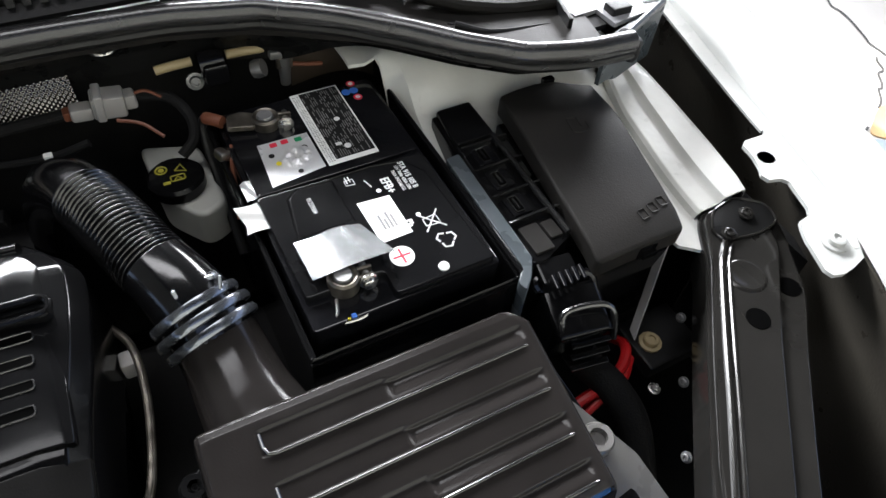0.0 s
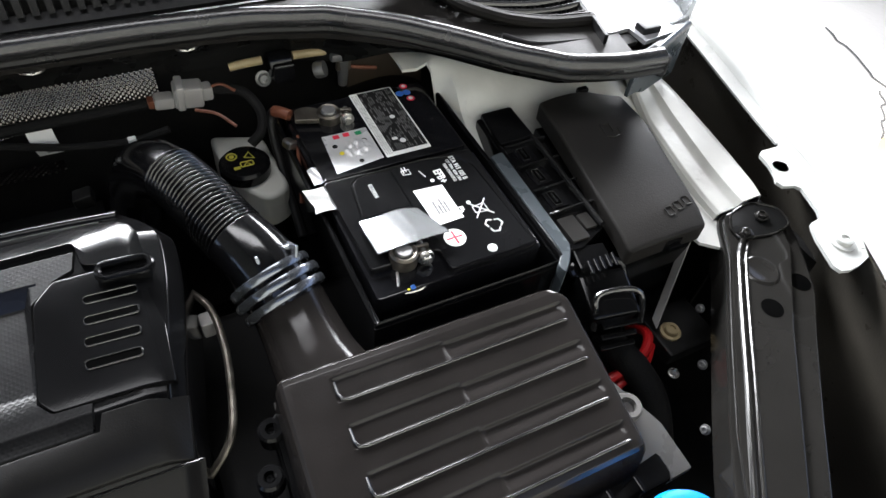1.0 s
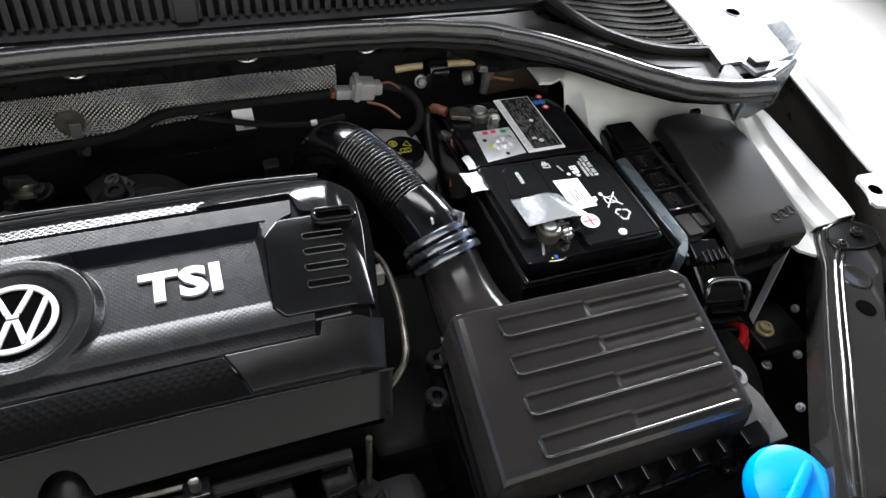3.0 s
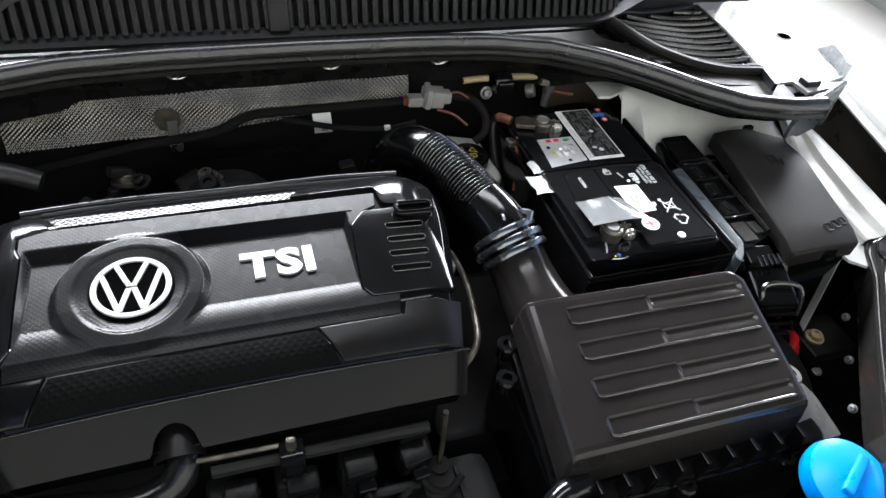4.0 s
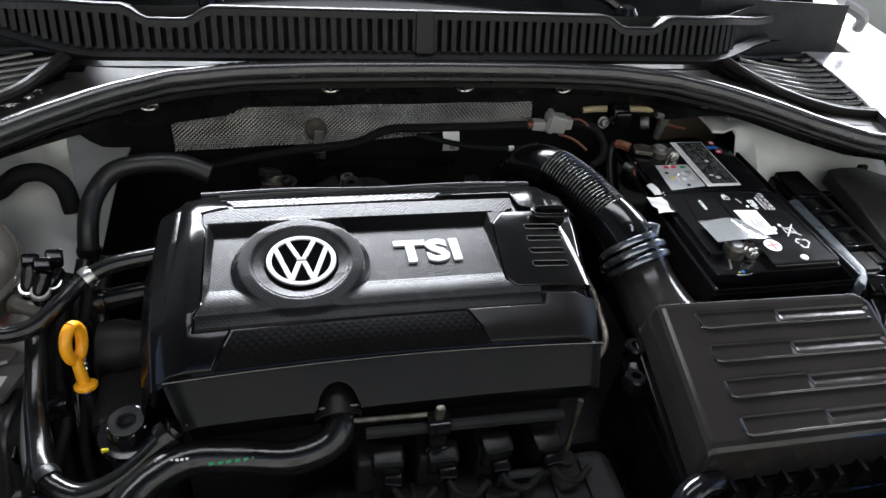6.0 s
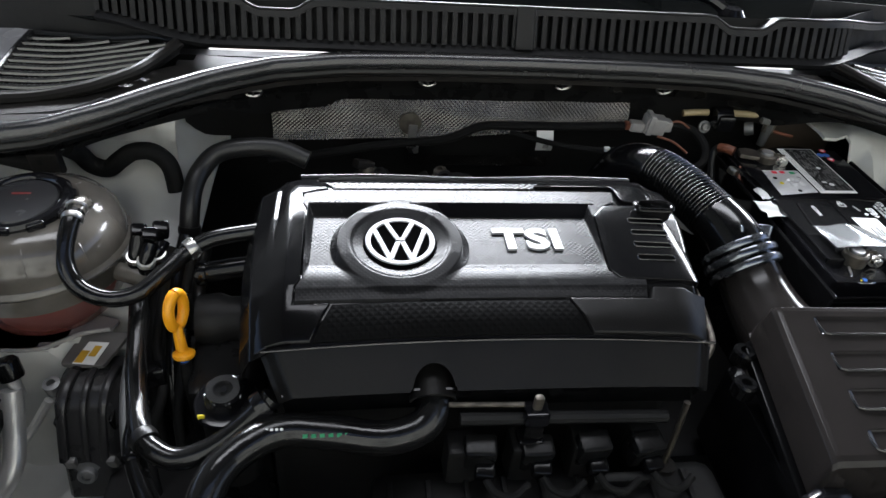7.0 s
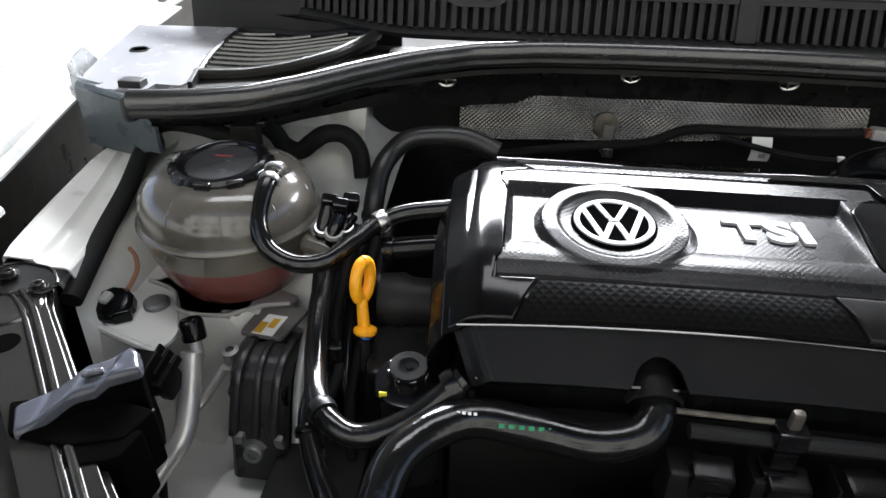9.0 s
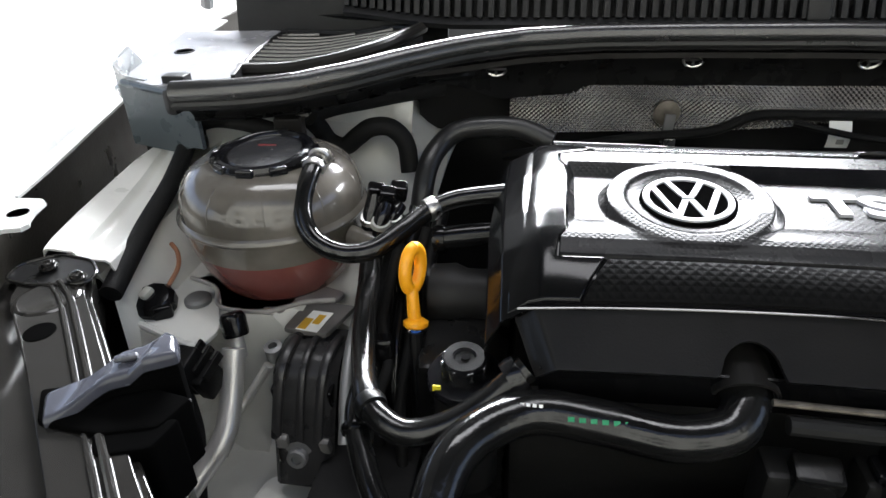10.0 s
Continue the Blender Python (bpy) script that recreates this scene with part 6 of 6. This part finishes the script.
part("pipe", tube([(-0.5545, -0.058, 0.736), (-0.5540, -0.070, 0.716), (-0.5535, -0.083, 0.697), (-0.5530, -0.098, 0.682), (-0.5560, -0.110, 0.672), (-0.5640, -0.122, 0.661), (-0.5740, -0.140, 0.648), (-0.590, -0.168, 0.622), (-0.606, -0.196, 0.596)], 0.0098, 16), ALU, ac)
part("port", lathe([(0.0060, -0.014), (0.0060, 0.006), (0.0078, 0.007), (0.0078, 0.011)], (-0.553, -0.052, 0.738), 16, (-14, -8, 0)), ALU, ac)
part("cap", lathe([(0.0108, 0), (0.0114, 0.003), (0.0114, 0.017), (0.009, 0.0205), (0, 0.021)], (-0.5535, -0.0505, 0.744), 14, (-20, -14, 0)), BLACK, ac, "knurled black valve cap")
part("spur", tube([(-0.524, -0.060, 0.722), (-0.533, -0.064, 0.708), (-0.544, -0.072, 0.692), (-0.551, -0.080, 0.684)], 0.0042, 10), ALU, ac)
part("fitting", lathe([(0.010, 0), (0.011, 0.004), (0.010, 0.012), (0.006, 0.014), (0, 0.014)], (-0.585, -0.078, 0.715), 14, (0, -70, 20)), STEEL, ac)

stop = thing("beam_latch", "dark plastic latch block on the carrier beam", "latch")
latch_plan = [(-0.592, -0.211), (-0.573, -0.191), (-0.560, -0.178), (-0.545, -0.174), (-0.539, -0.162), (-0.521, -0.170), (-0.511, -0.187), (-0.526, -0.196), (-0.549, -0.207), (-0.556, -0.218), (-0.577, -0.234)]


def latch_z(x, y):
    k = smooth(-0.575, -0.548, x)
    return 0.820 + 0.012 * k + 0.008 * smooth(-0.540, -0.528, x)


# bluish reflection is put into the top's colour, shade into the black sides
part("body", plate(rounded(latch_plan, 0.004, 2)[::-1], -0.009, 0.0, 0.005, latch_z, 0.008, 3), LATCH, stop, "moulded dark glossy top")
part("skirt", plate([(-0.554 + (x + 0.554) * 0.97, -0.198 + (y + 0.198) * 0.97) for x, y in rounded(latch_plan, 0.004, 2)][::-1], -0.055, -0.008, 0, latch_z, 0.02), PITCH, stop, "dull black latch body")
# black blocks added where the beam lies in the latch's shade
part("shade_step", plate(rounded([(-0.600, -0.205), (-0.583, -0.231), (-0.541, -0.236), (-0.508, -0.226), (-0.500, -0.200), (-0.55, -0.190)], 0.004, 2), 0.770, 0.8170, 0.003), PITCH, stop)
part("shade_step", plate(rounded([(-0.552, -0.226), (-0.534, -0.250), (-0.505, -0.240), (-0.500, -0.215)], 0.004, 2), 0.760, 0.8150, 0.003), PITCH, stop)
part("boss", box((-0.545, -0.190, 0.8345), (0.014, 0.005, 0.004), 0.0015, (0, 0, 25)), LATCH, stop)
part("stem", box((-0.548, -0.203, 0.735), (0.046, 0.030, 0.12), 0.006, (0, 0, 28)), BLACK, stop)
part("plug", box((-0.589, -0.083, 0.730), (0.034, 0.030, 0.034), 0.004, (20, -8, -14)), CHANNEL, stop, "black connector hanging under the latch")
for k in range(3):
    part("plug_rib", box((-0.578 + 0.008 * k, -0.079 - 0.002 * k, 0.744 - 0.004 * k), (0.003, 0.026, 0.008), 0.0008, (20, -8, -14)), CHANNEL, stop)
part("plug_end", box((-0.568, -0.084, 0.722), (0.014, 0.026, 0.026), 0.003, (20, -8, -14)), CHANNEL, stop)
part("plug_cable", tube([(-0.600, -0.092, 0.728), (-0.608, -0.120, 0.735), (-0.596, -0.150, 0.750), (-0.575, -0.180, 0.765)], 0.008, 10), CLOTH, stop)
for k in range(2):
    part("cable", tube([(-0.526 + 0.010 * k, -0.188, 0.80), (-0.540 + 0.012 * k, -0.19, 0.76), (-0.556 + 0.012 * k, -0.19, 0.71), (-0.575 + 0.01 * k, -0.20, 0.62)], 0.005, 8), CLOTH, stop)
for k in range(3):
    part("cable", tube([(-0.594 + 0.006 * k, -0.090 - 0.004 * k, 0.716), (-0.592 + 0.008 * k, -0.106, 0.680), (-0.590 + 0.009 * k, -0.128, 0.640), (-0.592 + 0.012 * k, -0.152, 0.600), (-0.600 + 0.012 * k, -0.18, 0.56)], 0.0058, 8), CLOTH, stop)
part("strut", box((-0.572, -0.17, 0.70), (0.012, 0.05, 0.10), 0.002, (20, 0, 20)), BLACK, stop)

side = thing("engine_side_loom", "tangle of black hoses and cables beside the engine", "cable loom")
for k, (x, y, r, m) in enumerate(((-0.452, 0.03, 0.008, HOSE), (-0.438, 0.02, 0.006, CLOTH), (-0.425, 0.04, 0.009, HOSE), (-0.412, 0.00, 0.005, CLOTH), (-0.404, 0.045, 0.007, RUBBER), (-0.432, -0.03, 0.005, CLOTH))):
    part("cable", tube([(x + 0.010, y + 0.06, 0.80), (x, y + 0.02, 0.775 - 0.006 * k), (x - 0.004 + 0.004 * k, y - 0.03, 0.735), (x + 0.006, y - 0.07, 0.70), (x + 0.012, y - 0.10, 0.64)], r, 12), m, side)
part("connector", box((-0.413, 0.020, 0.768), (0.022, 0.018, 0.030), 0.004, (15, 10, 20)), BLACK, side)
part("connector", box((-0.424, -0.048, 0.742), (0.018, 0.026, 0.018), 0.003, (-20, 0, 15)), BLACK, side)
part("foil_sleeve", tube([(-0.404, -0.005, 0.775), (-0.402, -0.018, 0.762), (-0.402, -0.030, 0.745)], lambda t: 0.0075 + 0.0006 * math.sin(t * 60), 14, 24), FOIL, side, "crinkled foil sleeve")
part("dark_tray", box((-0.43, -0.03, 0.645), (0.085, 0.30, 0.02), 0.004), DEEP, side)

# ---- dipstick and oil cap ----
dip = thing("oil_dipstick", "bright orange-yellow dipstick handle with a finger loop", "dipstick")
loop = []
for k in range(33):
    a = 2 * math.pi * k / 32
    loop.append((-0.3965 + 0.0045 * math.sin(a), -0.034 + 0.009 * math.sin(a) + 0.004 * math.cos(a), 0.8135 + 0.0165 * math.cos(a)))
part("loop", tube(loop, 0.0054, 12, smooth=False), YELLOW, dip)
part("stem", tube([(-0.3965, -0.041, 0.799), (-0.3955, -0.045, 0.788), (-0.394, -0.049, 0.774)], lambda t: 0.0048 + 0.0008 * t, 12), YELLOW, dip)
part("collar", lathe([(0.009, 0), (0.0105, 0.002), (0.0105, 0.005), (0.006, 0.008)], (-0.393, -0.051, 0.768), 18, (-20, 0, 0)), YELLOW, dip)
part("blue_ring", lathe([(0.0045, 0), (0.0045, 0.006)], (-0.3925, -0.053, 0.762), 12, (-20, 0, 0)), BPRINT, dip)
part("tube", tube([(-0.3925, -0.053, 0.765), (-0.39, -0.062, 0.73), (-0.38, -0.07, 0.66)], 0.006, 10), DEEP, dip)
oil = thing("oil_filler_cap", "black oil filler cap with a worn grip", "oil cap")
part("skirt", lathe([(0.026, -0.006), (0.0285, 0.0), (0.027, 0.004), (0.020, 0.005)], (-0.345, -0.108, 0.770), 32, (6, 0, 0)), GLOSS, oil)
part("knob", lathe([(0.0165, 0), (0.0165, 0.014), (0.0150, 0.017), (0.008, 0.0165), (0.0075, 0.0145), (0.003, 0.0145), (0.003, 0.017), (0, 0.017)], (-0.345, -0.109, 0.774), 8, (6, 0, 20)), GLOSS, oil)
part("worn_rim", lathe([(0.0150, -0.0010), (0.0148, 0.0010), (0.0085, 0.0010), (0.0080, -0.001)], (-0.345, -0.1105, 0.7905), 20, (6, 0, 0)), EDGE, oil)
for k in range(8):
    a = 2 * math.pi * (k + 0.5) / 8
    part("grip", box((-0.345 + 0.0160 * math.cos(a), -0.109 + 0.0160 * math.sin(a), 0.7815), (0.0035, 0.0055, 0.013), 0.0012, (6, 0, math.degrees(a))), EDGE, oil)
part("neck", lathe([(0.024, -0.10), (0.024, -0.004)], (-0.345, -0.106, 0.770), 24), DEEP, oil)
part("yellow_dab", box((-0.363, -0.126, 0.773), (0.006, 0.002, 0.005), 0.0005), YPRINT, oil)

# ---- engine block and what hangs below the cover ----
engine = thing("engine_block", "dirty black engine block below its cover", "engine")
part("block", box((-0.115, 0.01, 0.62), (0.40, 0.22, 0.28), 0.012), DEEP, engine)
part("timing_case", box((-0.352, -0.02, 0.66), (0.075, 0.14, 0.20), 0.012), CHANNEL, engine)
part("throttle_body", lathe([(0.026, -0.03), (0.028, -0.01), (0.024, 0.0), (0.024, 0.02), (0.030, 0.022), (0.030, 0.04)], (-0.358, 0.000, 0.768), 24, (0, 90, 0)), DEEP, engine)
part("intake_manifold", box((-0.05, -0.195, 0.655), (0.34, 0.10, 0.12), 0.018), DEEP, engine)
for k in range(9):
    part("runner_rib", box((-0.20 + 0.035 * k, -0.205, 0.714), (0.005, 0.085, 0.012), 0.001), DEEP, engine)
for k in range(4):
    part("coil_boss", box((-0.135 + 0.058 * k, -0.150, 0.735), (0.030, 0.03, 0.05), 0.006), DEEP, engine)
part("fuel_rail", tube([(-0.14, -0.150, 0.790), (0.0, -0.150, 0.786), (0.05, -0.150, 0.784)], 0.006, 10), DEEP, engine)
part("gearbox", box((0.20, 0.03, 0.56), (0.22, 0.26, 0.16), 0.02), DEEP, engine)
for k in range(4):
    x = -0.120 + 0.052 * k
    coil = part("coil_pack", box((x, -0.158, 0.752 - 0.004 * (k % 2)), (0.030, 0.022, 0.034), 0.004, (12, 0, 4 * (k - 1))), CHANNEL, engine, "black ignition coil top")
    part("coil_plug", box((x + 0.004, -0.172, 0.742), (0.018, 0.014, 0.016), 0.003, (15, 0, 6 * (k - 2))), BLACK, coil)
    part("coil_wire", tube([(x + 0.004, -0.178, 0.740), (x + 0.012, -0.188, 0.734), (x + 0.028, -0.190, 0.730), (x + 0.044, -0.180, 0.732)], 0.0035, 8), CLOTH, coil)
part("cross_pipe", tube([(-0.150, -0.144, 0.8020), (-0.110, -0.145, 0.8015), (-0.065, -0.146, 0.8010)], 0.0024, 10), TARNISH, engine, "short bare metal pipe")
part("bracket_bar", box((0.012, -0.176, 0.724), (0.055, 0.010, 0.022), 0.003, (10, 0, 0)), DEEP, engine)
part("loom_tray", box((-0.02, -0.195, 0.700), (0.22, 0.03, 0.014), 0.004, (0, 0, 2)), DEEP, engine)
inj = thing("sensor_column", "upright dark sensor with a stacked connector", "sensor")
for z, w, m in ((0.805, 0.009, TARNISH), (0.790, 0.022, GLOSS), (0.770, 0.018, BLACK), (0.752, 0.024, GLOSS), (0.728, 0.021, BLACK), (0.705, 0.026, DEEP)):
    part("segment", box((-0.074, -0.152, z + 0.006), (w, w * 0.8, 0.017), 0.003), m, inj)
rod = thing("guide_rod", "thin grey metal rod below the cover corner", "rod")
part("rod", tube([(0.066, -0.148, 0.800), (0.066, -0.153, 0.75), (0.064, -0.160, 0.66)], 0.003, 8), TARNISH, rod)
part("sleeve", lathe([(0.010, 0), (0.010, 0.06)], (0.065, -0.158, 0.66), 14), MATT, rod)
brake = thing("bent_pipe", "thin bent bare metal pipe beside the engine cover", "pipe")
part("pipe", tube([(0.108, 0.135, 0.79), (0.113, 0.112, 0.802), (0.117, 0.080, 0.800), (0.134, 0.045, 0.800), (0.136, 0.0, 0.800), (0.131, -0.04, 0.799), (0.123, -0.075, 0.798), (0.110, -0.090, 0.788), (0.09, -0.098, 0.77)], 0.0034, 10), TARNISH, brake)
part("pipe_clip", box((0.128, 0.035, 0.790), (0.012, 0.016, 0.020), 0.003), GREYPLUG, brake)
front_hose = thing("inlet_pipe", "black inlet pipe entering the filter box base", "pipe")
part("pipe", tube([(0.175, -0.235, 0.775), (0.150, -0.240, 0.778), (0.132, -0.252, 0.768), (0.120, -0.275, 0.74)], 0.012, 14), GLOSS, front_hose)
part("rail_tube", tube([(0.30, -0.325, 0.75), (0.40, -0.33, 0.752)], 0.008, 10), STEEL, front_hose)

# ---- along the firewall ----
shield = thing("heat_shield", "embossed silver foil heat shield on the firewall", "heat shield")


def foil(u, v):
    x = -0.343 + 0.495 * u
    z = 0.806 + 0.058 * v + 0.006 * u - 0.016 * u * (1 - v) * -1
    if v < 0.3:
        z += 0.010 * smooth(0.55, 0.9, u) * (0.3 - v) / 0.3
    dent = 0.00042 * math.cos(x / 0.0057 * 2 * math.pi) * math.cos(z / 0.0057 * 2 * math.pi)
    wrinkle = 0.0035 * noise.noise(Vector((x * 16, z * 40, 0))) + 0.002 * math.sin((z - 0.806) * 110)
    return (x, 0.3175 + dent * 2.6 + wrinkle - 0.010 * (1 - v), z)


part("foil", sheet(foil, 780, 92), FOIL, shield, "diamond-embossed aluminium sheet", 80)
part("lower_foil", sheet(lambda u, v: (-0.16 + 0.20 * u, 0.300 + 0.0006 * math.cos(u * 190) * math.cos(v * 20), 0.776 + 0.016 * v), 200, 20), FOIL, shield, "", 80)
hold = thing("shield_bracket", "dull metal bracket holding the heat shield", "bracket")
part("strap", box((-0.155, 0.303, 0.818), (0.012, 0.004, 0.036), 0.001, (0, 4, 0)), DULL, hold)
part("head", lathe([(0.016, 0), (0.015, 0.003), (0, 0.004)], (-0.158, 0.308, 0.836), 16, (85, 0, 0)), TARNISH, hold)
part("foot", box((-0.153, 0.298, 0.803), (0.014, 0.010, 0.012), 0.001), STEEL, hold)
tag = thing("cable_tag", "white paper flag tag on a cable", "tag")
part("flag", sheet(lambda u, v: (0.018 + 0.024 * u + 0.003 * (1 - v), 0.300 - 0.006 * math.sin(3 * v), 0.802 + 0.034 * v), 4, 8, 0.0006), LABEL, tag)
part("code", box((0.034, 0.2955, 0.812), (0.008, 0.0012, 0.008), 0), GREYPLUG, tag)
wire = thing("firewall_loom", "black cable loom along the firewall", "cable loom")
part("loom", tube([(-0.35, 0.296, 0.78), (-0.20, 0.30, 0.806), (-0.11, 0.298, 0.818), (-0.06, 0.300, 0.838), (0.0, 0.300, 0.840), (0.08, 0.298, 0.842), (0.14, 0.288, 0.850)], 0.006, 10), CLOTH, wire)
part("loom", tube([(-0.02, 0.295, 0.832), (0.05, 0.28, 0.822), (0.11, 0.268, 0.822), (0.15, 0.262, 0.832)], 0.004, 8), CLOTH, wire)
part("loom", tube([(0.205, 0.284, 0.855), (0.232, 0.274, 0.852), (0.244, 0.252, 0.840), (0.240, 0.236, 0.826), (0.225, 0.230, 0.815)], 0.0055, 10), CLOTH, wire)
part("brown_wire", tube([(0.196, 0.284, 0.857), (0.212, 0.280, 0.862), (0.225, 0.272, 0.856)], 0.0016, 8), BROWN, wire)
part("pink_wire", tube([(0.18, 0.268, 0.845), (0.20, 0.258, 0.842), (0.215, 0.240, 0.835)], 0.0018, 8), BROWN, wire)
part("white_tip", box((0.112, 0.266, 0.825), (0.008, 0.006, 0.006), 0.001), LABEL, wire)
conn = thing("grey_connector", "light grey two-part cable connector", "cable connector")
part("body", box((0.178, 0.284, 0.855), (0.030, 0.022, 0.024), 0.003, (0, 5, -4)), GREYPLUG, conn)
part("collar", box((0.170, 0.283, 0.858), (0.008, 0.026, 0.028), 0.002, (0, 5, -4)), GREYPLUG, conn)
part("mate", box((0.153, 0.284, 0.852), (0.020, 0.016, 0.014), 0.003, (0, 5, 0)), GREYPLUG, conn)
part("seal", box((0.141, 0.285, 0.852), (0.008, 0.012, 0.010), 0.002), BROWN, conn)
part("mate", box((0.197, 0.284, 0.854), (0.012, 0.016, 0.016), 0.003), GREYPLUG, conn)

res = thing("brake_fluid_reservoir", "white brake fluid reservoir with a black printed cap", "brake reservoir")
part("bottle", plate(rounded([(0.188, 0.285), (0.245, 0.265), (0.250, 0.174), (0.222, 0.162), (0.192, 0.205)], 0.012, 4)[::-1], 0.752, 0.795, 0.010, None, 0.02, 3), OFFWHITE, res)
bcap = part("cap", lathe([(0.026, 0), (0.027, 0.002), (0.027, 0.012), (0.024, 0.015), (0, 0.0155)], (0.212, 0.212, 0.795), 30), BLACK, res)
ring = [(x, y, 0.8106) for x, y in disc(0.201, 0.222, 0.0052, 18)]
part("printed_symbol", tube(ring + ring[:1], 0.0009, 5, smooth=False), OLIVE, bcap)
part("printed_symbol", plate(disc(0.201, 0.222, 0.0028, 14), 0.8103, 0.8109), OLIVE, bcap)
tri = [(0.213, 0.217, 0.8106), (0.223, 0.213, 0.8106), (0.2195, 0.224, 0.8106)]
part("printed_symbol", tube(tri + tri[:1], 0.0008, 5, smooth=False), OLIVE, bcap)
ring = [(x, y, 0.8106) for x, y in rrect(0.207, 0.203, 0.220, 0.210, 0.001, 1)]
part("printed_bar", tube(ring + ring[:1], 0.0008, 5, smooth=False), OLIVE, bcap)
part("printed_bar", tube([(0.210, 0.2045, 0.8106), (0.2135, 0.208, 0.8106), (0.217, 0.2045, 0.8106)], 0.0007, 5, smooth=False), OLIVE, bcap)
part("printed_bar", plate(rrect(0.199, 0.2005, 0.206, 0.2045, 0.0005, 1), 0.8103, 0.8110), OLIVE, bcap)
cyl = thing("master_cylinder_line", "cream coated line with a black clamp along the firewall", "pipe")
part("line", tube([(0.228, 0.307, 0.862), (0.244, 0.306, 0.864), (0.264, 0.305, 0.865)], 0.0048, 12), CREAM, cyl)
part("line", tube([(0.298, 0.302, 0.866), (0.318, 0.301, 0.866), (0.340, 0.300, 0.865)], 0.0048, 12), CREAM, cyl)
part("clamp", join(lathe([(0.014, -0.012), (0.015, 0), (0.014, 0.012)], (0.281, 0.298, 0.862), 16, (0, 90, 0)), box((0.283, 0.290, 0.858), (0.026, 0.02, 0.024), 0.005)), GLOSS, cyl)
part("nut", hexbolt((0.262, 0.300, 0.845), 0.006, 0.008, (70, 0, 0)), DULL, cyl)
part("nut", lathe([(0.009, 0), (0.010, 0.004), (0.009, 0.012)], (0.322, 0.296, 0.845), 12, (70, 0, 60)), DULL, cyl)
fit = thing("earth_strap_fitting", "pale metal fitting with a stud on the firewall", "fitting")
part("plate", box((0.352, 0.294, 0.860), (0.026, 0.014, 0.009), 0.002, (0, 6, 0)), DULL, fit)
part("plate", box((0.354, 0.290, 0.850), (0.018, 0.006, 0.014), 0.002, (0, 6, 0)), TARNISH, fit)
part("stud", tube([(0.354, 0.292, 0.856), (0.354, 0.292, 0.842), (0.353, 0.292, 0.822)], lambda t: 0.0075 - 0.002 * t, 12), DULL, fit)
part("wire", tube([(0.360, 0.291, 0.846), (0.375, 0.290, 0.842), (0.395, 0.289, 0.838)], 0.0024, 8), BROWN, fit)
corner = thing("firewall_corner_pad", "dark brown insulation pad edge beside the battery", "insulation pad")
part("pad", sheet(lambda u, v: (0.362 + 0.095 * u, 0.304 - 0.008 * u, 0.866 - 0.032 * u * u * u - (0.055 - 0.025 * u) * v), 12, 4, 0.006), mat("dark_brown_pad", (0.035, 0.026, 0.018), 0.5, vary=0.3), corner)
part("pale_edge", tube([(0.362, 0.302, 0.868), (0.40, 0.299, 0.866), (0.44, 0.296, 0.852), (0.456, 0.295, 0.838)], 0.0022, 8), CREAM, corner)
cable = thing("earth_cable", "dark earth cable from the battery terminal", "cable")
part("cable", tube([(0.262, 0.225, 0.850), (0.254, 0.240, 0.842), (0.250, 0.228, 0.820), (0.250, 0.20, 0.79), (0.248, 0.14, 0.75)], 0.0050, 10), RUBBER, cable)
part("pink_wire", tube([(0.268, 0.195, 0.842), (0.262, 0.178, 0.832), (0.258, 0.160, 0.815), (0.252, 0.145, 0.795)], 0.002, 8), BROWN, cable)
part("steel_clip", box((0.258, 0.19, 0.838), (0.014, 0.014, 0.010), 0.003, (0, 20, 20)), STEEL, cable)

# dark clutter seen in the gap behind the engine
pump = thing("rear_engine_fittings", "dirty metal fittings behind the engine cover", "engine fittings")
random.seed(11)
for k in range(16):
    x = -0.30 + 0.40 * random.random()
    y = random.uniform(0.18, 0.27)
    z = random.uniform(0.76, 0.80)
    if k % 2:
        part("fitting", box((x, y, z), (random.uniform(0.012, 0.035), random.uniform(0.012, 0.03), random.uniform(0.01, 0.03)), 0.003, (random.uniform(-20, 20), random.uniform(-20, 20), random.uniform(0, 90))), random.choice((DEEP, DEEP, TARNISH, MATT)), pump)
    else:
        part("fitting", hexbolt((x, y, z), random.uniform(0.006, 0.012), random.uniform(0.01, 0.02), (random.uniform(-25, 25), random.uniform(-25, 25), 0)), random.choice((DEEP, DEEP, TARNISH)), pump)
part("turbo_housing", lathe([(0.0, -0.05), (0.05, -0.045), (0.065, -0.02), (0.068, 0.01), (0.055, 0.035), (0.03, 0.045), (0, 0.045)], (-0.10, 0.225, 0.73), 28, (60, 0, 20)), DEEP, pump)
part("shield_plate", sheet(lambda u, v: (-0.30 + 0.36 * u, 0.17 + 0.12 * v, 0.735 + 0.018 * math.sin(5 * u) * math.sin(3 * v)), 20, 8, 0.002), DEEP, pump)
